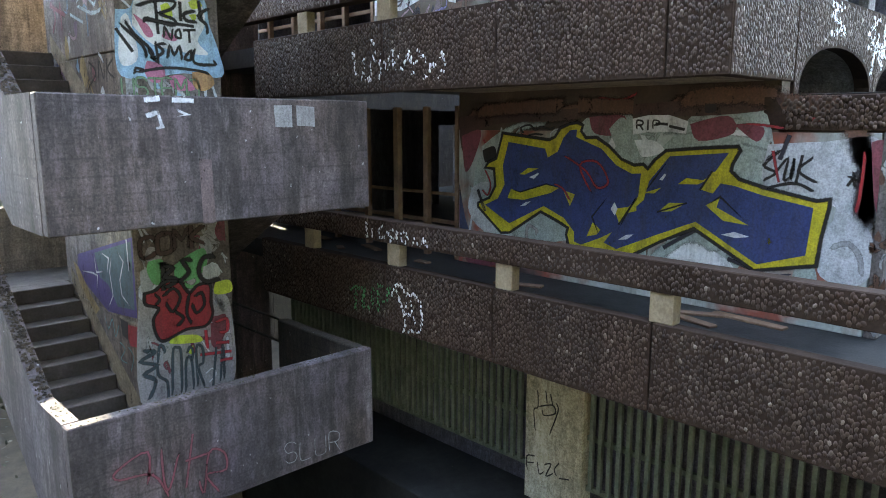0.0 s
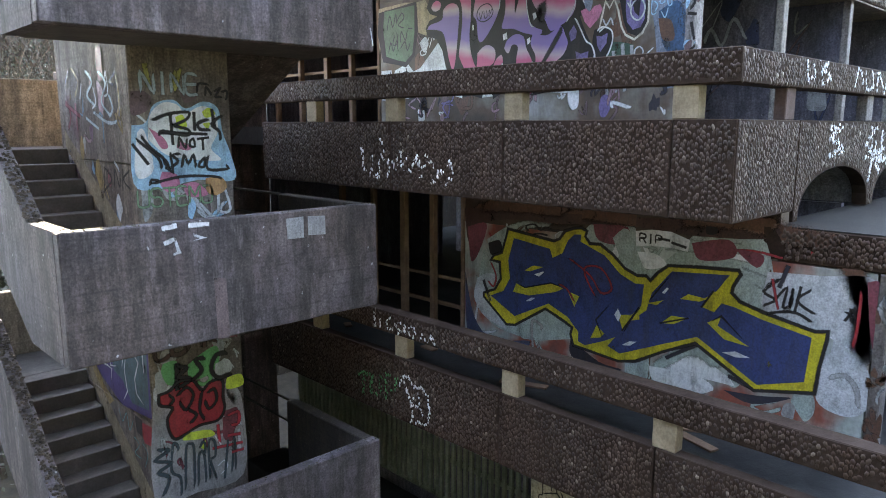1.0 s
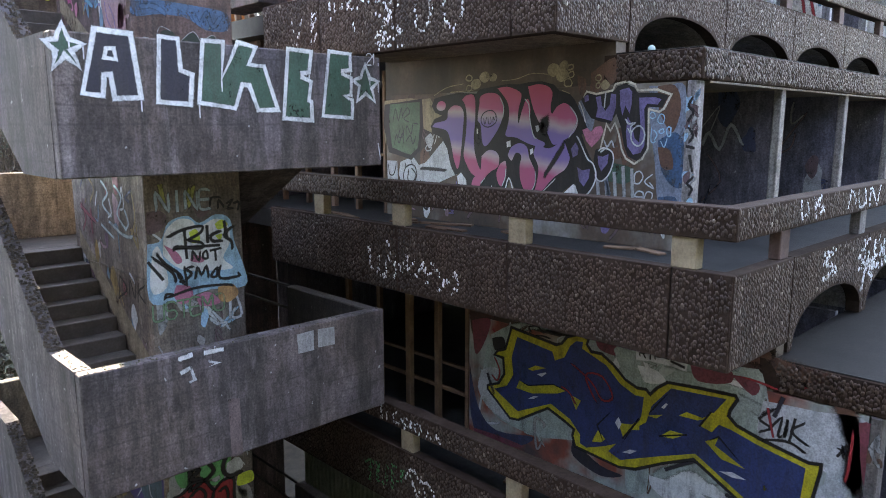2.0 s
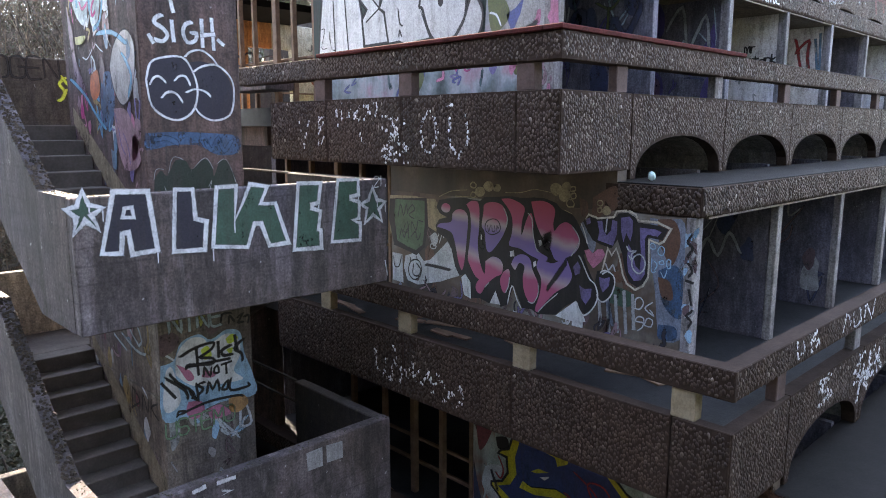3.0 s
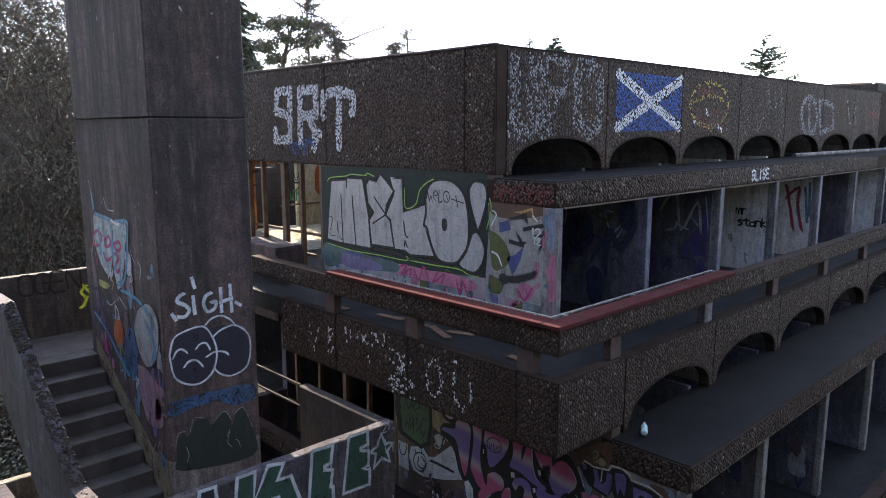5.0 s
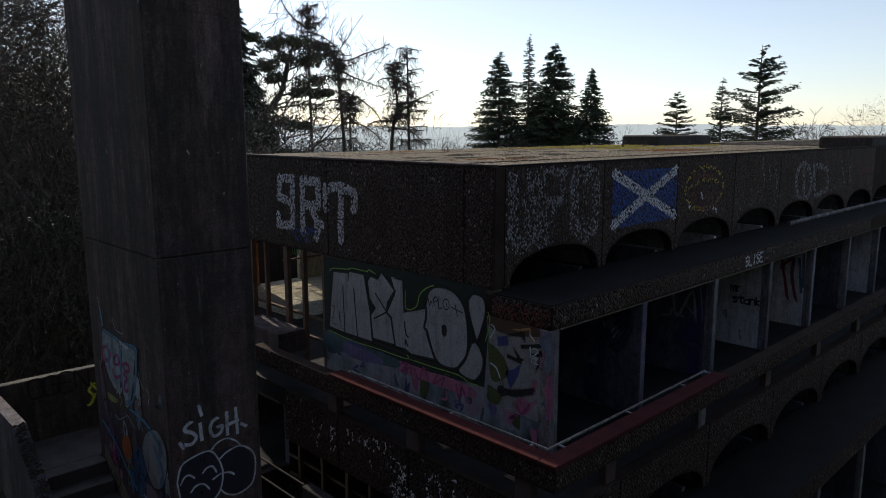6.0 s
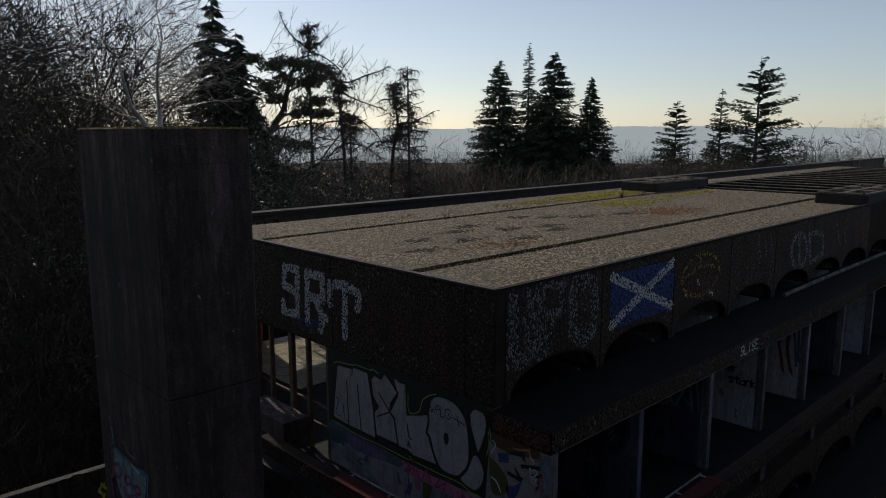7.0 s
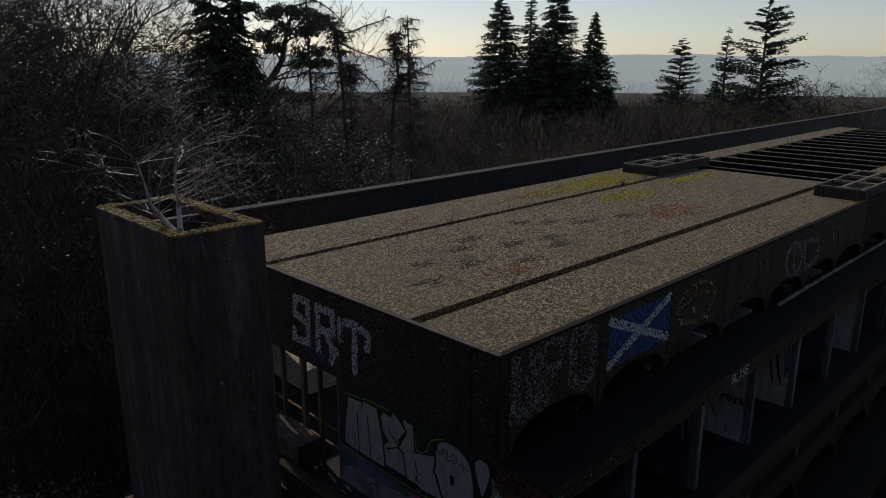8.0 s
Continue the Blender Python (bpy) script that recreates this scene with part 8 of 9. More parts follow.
for x0, x1, y0, y1 in ((TX0, TX1, TY0, TY0 + TW), (TX0, TX1, TY1 - TW, TY1), (TX0, TX0 + TW, TY0, TY1), (TX1 - TW, TX1, TY0, TY1)):
    n = int(260 * ((x1 - x0) + (y1 - y0)))
    edge.append(np.stack([rng.uniform(x0, x1, n), rng.uniform(y0, y1, n), np.full(n, TT - 0.012)], 1))
edge = np.concatenate(edge)
domes("rim_moss", edge[rng.random(len(edge)) < 0.42], 0.022, 0.016, MOSS_RIM, "green moss growing on the shaft rim", "moss", seed=6)
inside = np.stack([rng.uniform(TX0 + TW, TX1 - TW, 500), rng.uniform(TY0 + TW, TY1 - TW, 500), np.full(500, 15.2)], 1)
domes("shaft_litter", inside, 0.03, 0.025, MOSS_RED, "dead leaves and moss inside the shaft top", "litter", seed=7)
block("cross_wall", (TX0 + TW, TX1 - TW, 8.42, 8.54, 14.6, 15.4), CONC_SHAFT, tower, bevel=0.01)
block("roof_edge_trim", (6.15, 6.24, 5.86, 14.0, 13.502, 13.53), CONC, building, "weathered trim on the roof edge", bevel=0.004)
block("roof_edge_trim", (6.25, X_END, 5.85, 5.93, 13.502, 13.52), LEDGE_TOP, building, bevel=0.004)
# pebble cushions on worn parapet tops
for k, z in enumerate(LAND_Z):
    n = 420
    tops = np.concatenate([np.stack([rng.uniform(1.62, 4.76, n), rng.uniform(6.13, 6.25, n), np.full(n, z + 0.93)], 1),
                           np.stack([rng.uniform(1.61, 1.73, 160), rng.uniform(6.28, 7.0, 160), np.full(160, z + 0.93)], 1)])
    u = rng.uniform(0, 1, 520)
    rake = np.stack([rng.uniform(1.605, 1.735, 520), 7.0 + 2.0 * u, z + 0.93 + 1.425 * u], 1)
    tops = np.concatenate([tops, rake])
    domes("parapet_crust", rake[rng.random(520) < 0.75], 0.02, 0.014, MOSS_CRUST, "dark mossy crust on a raking parapet top", "moss", seed=20 + k)
    domes("parapet_litter", tops[rng.random(len(tops)) < 0.22], 0.01, 0.006, MOSS_DARK, "crumbs of moss and grit on a parapet", "litter", seed=10 + k)



# ---- trees ----
def tube_tree(segments, sides=5, ribbons=True):
    """Tapered tubes for (start, end, r0, r1) limbs, as vertices and faces."""
    verts, faces = [], []
    for p, q, r0, r1 in segments:
        way = (q - p)
        if way.length < 1e-6:
            continue
        way.normalize()
        a = way.orthogonal().normalized()
        b = way.cross(a)
        if r0 < 0.03 and ribbons:
            base = len(verts)
            side = (a * r0 + b * r0 * 0.7) * 1.2
            verts += [tuple(p - side), tuple(p + side), tuple(q + side), tuple(q - side)]
            faces.append((base, base + 1, base + 2, base + 3))
            continue
        n = sides if r0 > 0.03 else 3
        base = len(verts)
        for c, r in ((p, r0), (q, r1)):
            for k in range(n):
                t = 2 * math.pi * k / n
                verts.append(tuple(c + r * (a * math.cos(t) + b * math.sin(t))))
        for k in range(n):
            j = (k + 1) % n
            faces.append((base + k, base + j, base + n + j, base + n + k))
    return verts, faces


def limb(out, rnd, p, way, length, r, depth, wild, droop=0.0, forks=(2, 3), shrink=0.72, thin=0.62):
    steps = 4 if depth > 1 else 3
    seg = length / steps
    for s in range(steps):
        way = (way + Vector((rnd.gauss(0, wild), rnd.gauss(0, wild), rnd.gauss(0, wild * 0.7) - droop))).normalized()
        q = p + way * seg
        r1 = r * (0.9 if s < steps - 1 else 0.8)
        out.append((p, q, r, r1))
        if depth > 0 and s >= 1 and rnd.random() < 0.55:
            side = way.orthogonal().normalized()
            side.rotate(Matrix.Rotation(rnd.uniform(0, 6.28), 3, way))
            limb(out, rnd, q, (way * 0.6 + side * 0.9).normalized(), length * shrink * rnd.uniform(0.6, 0.9), r1 * thin, depth - 1, wild, droop, forks, shrink, thin)
        p, r = q, r1
    if depth > 0:
        for f in range(rnd.randint(*forks)):
            side = way.orthogonal().normalized()
            side.rotate(Matrix.Rotation(rnd.uniform(0, 6.28), 3, way))
            limb(out, rnd, p, (way + side * rnd.uniform(0.35, 0.8)).normalized(), length * shrink * rnd.uniform(0.75, 1.05), r * 0.75, depth - 1, wild, droop, forks, shrink, thin)


def raw(name, verts, faces, mats, parent, label="", kind="", smooth=False):
    mesh = bpy.data.meshes.new(name)
    mesh.from_pydata(verts, [], faces)
    if smooth:
        mesh.polygons.foreach_set("use_smooth", np.ones(len(faces), bool))
    return mesh_ob(name, mesh, mats, parent, label, kind)


def bare_tree(name, loc, height, seed, label, category="tree", bark=None, depth=5, wild=0.16, lean=(0, 0), stems=1, girth=0.022, group="", spread=1.0, twig=0.0):
    rnd = random.Random(seed)
    ob = thing(name, loc, label, category, group)
    segs = []
    for s in range(stems):
        off = Vector((rnd.uniform(-0.3, 0.3), rnd.uniform(-0.3, 0.3), 0)) * (stems > 1)
        way = Vector((lean[0] + off.x * 0.9 * spread, lean[1] + off.y * 0.9 * spread, 1)).normalized()
        limb(segs, rnd, Vector(loc) + off * 0.4, way, height * 0.36, height * girth, depth, wild, forks=(2, 3))
    big = [s for s in segs if s[2] > height * girth * 0.33]
    small = [s for s in segs if s[2] <= height * girth * 0.33]
    raw("trunk", *tube_tree(big, 7), bark or BARK, ob, smooth=True)
    if small:
        raw("crown", *tube_tree([(a, b, max(c, twig, 0.0022 * height / 6), max(d, twig * 0.8, 0.0018 * height / 6)) for a, b, c, d in small]), bark if bark is BIRCH else TWIG, ob, "fine leafless twigs")
    return ob


def sprays(rng, centres, ways, size, flat=0.35, kites=True):
    """Small sprays at centres, pointing along ways: kites, or narrow blades."""
    n = len(centres)
    ways = ways / np.linalg.norm(ways, axis=1, keepdims=True)
    side = np.cross(ways, rng.normal(0, 1, (n, 3)) + np.array((0, 0, 1.2)))
    side /= np.linalg.norm(side, axis=1, keepdims=True)
    s = size * rng.uniform(0.6, 1.3, (n, 1))
    if not kites:
        v = np.stack([centres - side * s * flat * 0.8, centres + side * s * flat * 0.8, centres + ways * s], 1).reshape(-1, 3)
        return v.tolist(), np.arange(3 * n).reshape(n, 3).tolist()
    v = np.stack([centres, centres + ways * s * 0.55 + side * s * flat, centres + ways * s, centres + ways * s * 0.45 - side * s * flat], 1).reshape(-1, 3)
    f = np.arange(4 * n).reshape(n, 4)
    return v.tolist(), f.tolist()


def conifer(name, loc, height, radius, seed, label, needles=None, droop=0.25, base=0.12, density=1.0, gaps=0.1, top_sparse=0.0, uneven=0.25, step=0.006, needle=0.3):
    """A spire of whorled, drooping branches, each set with needle sprays."""
    rng = np.random.default_rng(seed)
    ob = thing(name, loc, label, "tree")
    x, y, z = loc
    segs = [(Vector(loc), Vector((x, y, z + height * 0.6)), height * 0.016, height * 0.008), (Vector((x, y, z + height * 0.6)), Vector((x, y, z + height)), height * 0.008, height * 0.001)]
    centres, ways = [], []
    h = base
    while h < 0.99:
        reach = radius * (1 - h) ** 0.72 * (1 - top_sparse * (h > 0.75))
        for b in range(int(rng.integers(2, 5))):
            if rng.random() < gaps:
                continue
            az = rng.uniform(0, 2 * math.pi)
            ln = reach * rng.uniform(1 - uneven * 2, 1 + uneven)
            if ln < 0.05:
                continue
            p = np.array((x, y, z + height * (h + rng.normal(0, 0.012))))
            d = np.array((math.cos(az), math.sin(az), 0.25 - droop * 1.6))
            tip = p + d * ln + np.array((0, 0, droop * 0.5 * ln))
            segs.append((Vector(p), Vector(tip), 0.012 + 0.01 * ln, 0.004))
            k = max(4, int(ln * 13 * density))
            for s in np.linspace(0.15, 1.0, k):
                c = p + (tip - p) * s + rng.normal(0, 0.035 * ln, 3)
                for w in range(2):
                    sd = np.array((-d[1], d[0], 0)) * (1 if w else -1) * rng.uniform(0.3, 1.1)
                    centres.append(c)
                    ways.append(d * 0.8 + sd + np.array((0, 0, rng.normal(-0.25, 0.25))))
        h += step * rng.uniform(0.6, 1.4)
    raw("trunk", *tube_tree(segs), BARK, ob)
    v, f = sprays(rng, np.array(centres), np.array(ways), needle * (radius / 3.0) ** 0.5, 0.24, False)
    raw("crown", v, f, needles or NEEDLE, ob, "dark drooping needle sprays")
    return ob


def puffs(rng, centres, radius, per, size, flat=1.0):
    """Leaf clumps: many small kites round each centre."""
    c = np.repeat(np.asarray(centres), per, 0)
    d = rng.normal(0, 1, c.shape)
    d /= np.linalg.norm(d, axis=1, keepdims=True)
    off = d * (radius * rng.uniform(0.25, 1.0, (len(c), 1)) ** 0.6) * np.array((1, 1, flat))
    return sprays(rng, c + off, d + rng.normal(0, 0.5, d.shape), size)


def bent(loc, az, pts, rnd, depth=0.0):
    """A limb drawn as (across, height) seen along az, swung a little in depth."""
    across, away = Vector((math.cos(az), -math.sin(az), 0)), Vector((math.sin(az), math.cos(az), 0))
    return [Vector((loc[0], loc[1], loc[2])) + across * u + Vector((0, 0, z)) + away * (depth * abs(u - pts[0][0]) + rnd.gauss(0, 0.05)) for u, z in smooth_line(pts, 4)]


def chain(segs, line, r0, r1):
    n = len(line) - 1
    for k in range(n):
        segs.append((line[k], line[k + 1], r0 + (r1 - r0) * k / n, r0 + (r1 - r0) * (k + 1) / n))


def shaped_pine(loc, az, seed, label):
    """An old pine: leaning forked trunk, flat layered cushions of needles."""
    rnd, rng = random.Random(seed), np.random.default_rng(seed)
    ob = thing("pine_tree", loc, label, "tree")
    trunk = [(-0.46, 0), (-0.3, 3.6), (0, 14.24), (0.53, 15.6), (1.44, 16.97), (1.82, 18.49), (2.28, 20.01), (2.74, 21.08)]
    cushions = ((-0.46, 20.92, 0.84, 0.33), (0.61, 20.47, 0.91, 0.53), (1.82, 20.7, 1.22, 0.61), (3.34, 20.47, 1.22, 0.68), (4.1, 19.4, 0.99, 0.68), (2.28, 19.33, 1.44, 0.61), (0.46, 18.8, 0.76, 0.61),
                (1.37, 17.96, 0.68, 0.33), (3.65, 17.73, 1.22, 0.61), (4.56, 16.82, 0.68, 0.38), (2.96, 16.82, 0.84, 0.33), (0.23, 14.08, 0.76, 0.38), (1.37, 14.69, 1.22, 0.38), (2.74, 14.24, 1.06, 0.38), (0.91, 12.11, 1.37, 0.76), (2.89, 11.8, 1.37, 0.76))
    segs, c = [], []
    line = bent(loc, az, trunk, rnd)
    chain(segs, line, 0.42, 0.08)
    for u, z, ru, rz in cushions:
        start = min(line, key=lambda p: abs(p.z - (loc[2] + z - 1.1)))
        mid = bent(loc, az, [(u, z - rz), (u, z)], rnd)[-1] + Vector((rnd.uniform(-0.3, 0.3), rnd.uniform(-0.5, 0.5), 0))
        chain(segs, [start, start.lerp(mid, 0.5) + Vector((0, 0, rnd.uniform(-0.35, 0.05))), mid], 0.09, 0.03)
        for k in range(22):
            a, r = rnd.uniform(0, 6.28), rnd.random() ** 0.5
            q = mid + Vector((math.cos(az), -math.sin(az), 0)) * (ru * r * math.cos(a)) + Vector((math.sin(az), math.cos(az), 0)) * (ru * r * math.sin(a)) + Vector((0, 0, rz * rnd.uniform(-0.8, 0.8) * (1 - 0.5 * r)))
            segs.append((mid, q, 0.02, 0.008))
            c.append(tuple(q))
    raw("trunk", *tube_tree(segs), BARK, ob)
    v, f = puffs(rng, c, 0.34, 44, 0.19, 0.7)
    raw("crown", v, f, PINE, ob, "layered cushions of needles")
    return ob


def shaped_larch(loc, az, seed, label, trunk, arms, reach):
    """A bare larch: trunk and main arms as they stand, tiers of lesser branches, all hung with fine drooping twigs."""
    rnd = random.Random(seed)
    ob = thing("larch_tree", loc, label, "tree")
    big, fine = [], []
    line = bent(loc, az, trunk, rnd)
    top = trunk[-1][1]
    chain(big, line, 0.21, 0.035)
    lines = []
    for pts in arms:
        arm = bent(loc, az, pts, rnd, rnd.uniform(-0.5, 0.5))
        chain(big, arm, 0.075, 0.02)
        lines.append(arm)
    for k in range(70):
        t = rnd.uniform(0.42, 0.995)
        p = line[min(len(line) - 2, int(t * (len(line) - 1)))].lerp(line[min(len(line) - 1, int(t * (len(line) - 1)) + 1)], rnd.random())
        a, ln = rnd.uniform(0, 6.28), reach * (1.15 - 0.9 * (p.z - loc[2]) / top) * rnd.uniform(0.5, 1.3) + 0.25
        way = Vector((math.cos(a), math.sin(a), rnd.uniform(-0.1, 0.3)))
        br = [p]
        for q in range(5):
            way += Vector((rnd.gauss(0, 0.12), rnd.gauss(0, 0.12), rnd.gauss(-0.02, 0.08)))
            br.append(br[-1] + way.normalized() * ln / 5)
        chain(fine, br, 0.036, 0.014)
        lines.append(br)
    for br in lines:
        for p, q in zip(br, br[1:]):
            for k in range(max(2, int((q - p).length / 0.042))):
                a = p.lerp(q, rnd.random())
                way = Vector((rnd.gauss(0, 0.5), rnd.gauss(0, 0.5), rnd.uniform(-1.0, 0.35)))
                b = a + way.normalized() * rnd.uniform(0.17, 0.6)
                c = b + Vector((rnd.gauss(0, 0.06), rnd.gauss(0, 0.06), -rnd.uniform(0.06, 0.28)))
                fine += [(a, b, 0.0135, 0.012), (b, c, 0.012, 0.009)]
    raw("trunk", *tube_tree(big), BARK, ob)
    raw("crown", *tube_tree(fine), TWIG, ob, "bare branches hung with fine twigs")
    return ob


def spot(az, dist):
    return (dist * math.sin(radians(az)), dist * math.cos(radians(az)))


def ground_z(x, y):
    d = max(0.0, math.hypot(x - 15, y - 10) - 45)
    return -min(26, 0.05 * d) - 0.4


for az, dist, top, rad, seed, kw in ((48.4, 145, 29.17, 10.1, 1, {}), (50.7, 148, 32.26, 6.4, 2, {"top_sparse": 0.3, "gaps": 0.25}), (52.7, 145, 30.81, 10.4, 3, {}), (51.6, 151, 21.57, 9.4, 12, {}), (50, 146.5, 14.68, 9.4, 15, {}), (53.9, 146.5, 15.14, 10.1, 16, {}), (55.5, 142, 25.53, 9.1, 4, {"top_sparse": 0.3}), (56.7, 146.5, 11.42, 8.7, 14, {}), (47.4, 142, 8.49, 8.4, 17, {})):
    x, y = spot(az, dist)
    z = ground_z(x, y)
    conifer("spruce_tree", (x, y, z), top - z, rad, seed, "dark spruce with drooping needle sprays beyond the ruin", density=0.8, needle=0.29, step=0.004, base=0.03, uneven=0.18, **{"gaps": 0.04, **kw})
for az, top, rad, seed in ((47.6, 8.5, 6.0, 25), (49.6, 10.0, 6.4, 26), (51.6, 10.5, 6.4, 27), (53.6, 9.8, 6.4, 28), (55.6, 8.8, 6.0, 29), (57.0, 6.0, 5.0, 30)):
    x, y = spot(az, 90)
    conifer("spruce_tree", (x, y, ground_z(x, y)), top - ground_z(x, y), rad, seed, "low dense spruce before the tall dark ones", density=0.9, needle=0.3, base=0.03, step=0.007)
x, y = spot(61.9, 135)
conifer("cypress_tree", (x, y, ground_z(x, y)), 20.8 - ground_z(x, y), 7.6, 5, "thin open-branched conifer with bare tip behind roof", droop=0.1, gaps=0.25, density=0.9, needle=0.28)
x, y = spot(67.5, 116)
conifer("cedar_tree", (x, y, ground_z(x, y)), 26.2 - ground_z(x, y), 9.6, 6, "broad cedar with uneven level branches", droop=0.05, gaps=0.4, uneven=0.55, density=1.5, base=0.1, needle=0.26, step=0.0058)
for az, dist, top, rad, seed in ((66.4, 113, 12.6, 7.0, 8), (68.7, 113, 12.0, 7.6, 9), (64.4, 112, 14.2, 5.0, 10)):
    x, y = spot(az, dist)
    conifer("cedar_tree", (x, y, ground_z(x, y)), top - ground_z(x, y), rad, seed, "low dark cedar under the broad one", droop=0.08, gaps=0.2, uneven=0.4, density=1.1, base=0.05, needle=0.3, step=0.007)
x, y = spot(65.0, 116)
conifer("young_fir", (x, y, ground_z(x, y)), 21.6 - ground_z(x, y), 4.2, 7, "sparse thin fir beside the cedar", droop=0.05, gaps=0.45, base=0.6, density=1.1, needle=0.28)
for az, dist, top, rad, seed in ((26.4, 45, 23.2, 4.6, 21), (28.0, 45, 21.2, 4.6, 22), (28.8, 44, 17.4, 4.4, 23)):
    x, y = spot(az, dist)
    conifer("cypress_tree", (x, y, 0), top, rad, seed, "dark drooping cypress close behind the stair tower", droop=0.5, base=0.1, gaps=0.04, uneven=0.22, density=2.0, needle=0.25, step=0.0042)
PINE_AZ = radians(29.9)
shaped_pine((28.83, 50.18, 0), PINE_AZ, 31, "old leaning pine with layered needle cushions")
shaped_larch((33.53, 50.83, 0), radians(33.4), 41, "tall leafless larch with a wide-armed top", [(0, 0), (0.15, 3.6), (0.08, 14.24), (0, 21.84), (0.08, 23.96)],
    [[(0, 22.14), (-1.06, 22.9), (-1.82, 23.96), (-2.28, 25.18)], [(0.08, 22.14), (0.91, 22.6), (1.67, 23.36)], [(0, 21.84), (1.06, 21.53), (2.28, 20.62), (2.89, 19.71)], [(0, 21.53), (-1.22, 21.23), (-2.28, 20.77)], [(0, 20.32), (1.52, 19.71), (2.74, 18.8)]], 2.28)
shaped_larch((32.17, 44.68, 0), radians(35.75), 42, "crooked leafless larch with long hanging arms", [(0.3, 0), (0.3, 5.37), (0.22, 12.5), (0, 16.51), (-0.22, 18.89), (-0.74, 19.93), (-1.34, 20.38)],
    [[(-0.45, 19.34), (0.59, 19.04), (1.78, 19.49), (2.82, 19.78), (3.57, 20.16)], [(-0.15, 18.45), (1.04, 17.85), (2.23, 17.41), (3.42, 16.96)], [(0, 16.96), (1.49, 16.22), (2.67, 15.18), (3.12, 14.14)], [(0, 16.22), (-1.19, 16.07), (-2.23, 15.18), (-2.67, 13.99)], [(0.15, 14.58), (1.78, 14.29), (3.27, 13.1)], [(0.15, 13.39), (-1.78, 13.1), (-2.97, 12.21)], [(0.15, 11.91), (2.08, 11.31), (3.57, 10.42)], [(0.15, 17.55), (-1.04, 18), (-1.93, 17.7)]], 2.38)
shaped_larch((35.94, 43.27, 0), radians(39.7), 43, "crooked leafless larch with a bent top", [(-0.38, 0), (-0.25, 8.38), (0.12, 14.01), (0.5, 15.88), (0.25, 17.88), (0.19, 19.13)],
    [[(0.5, 15.88), (1.5, 16.13), (2.5, 16.51), (3.38, 17.01)], [(0.25, 17.88), (-0.62, 17.88), (-1.12, 17.63)], [(0.12, 14.63), (-1.25, 14.63), (-2.25, 13.88)], [(0.12, 14.13), (1.5, 13.88), (2.75, 12.88)]], 1.88)
shaped_larch((37, 42.44, 0), radians(41.1), 44, "straight leafless larch with level tiers of twigs", [(0, 0), (0.06, 8.38), (0, 14.63), (-0.06, 20.38)], [], 2.5)
shaped_larch((36.68, 49.56, 0), radians(36.5), 45, "slender leafless larch among the taller ones", [(0, 0), (0.14, 4.61), (0, 13.01), (0, 16.93)], [], 2.52)
for az, dist, top, seed in ((9, 38, 26, 51), (13.5, 42, 28, 52), (16, 39, 26, 53), (18.5, 44, 28, 54), (20.5, 34, 23, 55), (21.5, 40, 25, 56), (23.5, 46, 22, 57), (15, 48, 30, 58), (20, 50, 30, 59), (11, 46, 29, 60)):
    x, y = spot(az, dist)
    bare_tree("oak_tree", (x, y, 0), top * 1.0, seed, "leafless twisted oak in the wood", wild=0.36, girth=0.011, group="bare wood trees")
for az, dist, top, seed in ((72.2, 96, 18.0, 71), (74.0, 95, 17.0, 72), (60.2, 75, 16.0, 73), (63.5, 76, 15.5, 74), (70.5, 90, 15.5, 75), (43.5, 58, 13, 76), (45.5, 60, 13.5, 77), (38.5, 34, 14, 78), (35, 33, 12.5, 79)):
    x, y = spot(az, dist)
    z = ground_z(x, y)
    bare_tree("oak_tree", (x, y, z), (top - z) * 1.0, seed, "leafless spreading oak beyond the roof", wild=0.32, girth=0.013, stems=2 if seed % 2 else 1, group="bare wood trees", twig=0.00016 * dist)

TALL = [bare_tree("tall_tree", (*spot(8 + 4.5 * n, 36), 0), 27 + n, 500 + n, "tall straight leafless tree at the wood's edge", wild=0.11, girth=0.0085, depth=5, group="bare wood trees") for n in range(3)]
for n, (az, dist, size) in enumerate(((9, 36, 1.0), (10.5, 42, 1.05), (14.5, 38, 0.95), (16.2, 35, 0.9), (18.6, 44, 0.85), (20.6, 47, 0.8), (6, 38, 0.95), (12, 45, 1.0))):
    copy_thing(TALL[n % 3], Matrix.LocRotScale((*spot(az, dist), 0), Euler((0, 0, n * 1.7)), (size,) * 3))

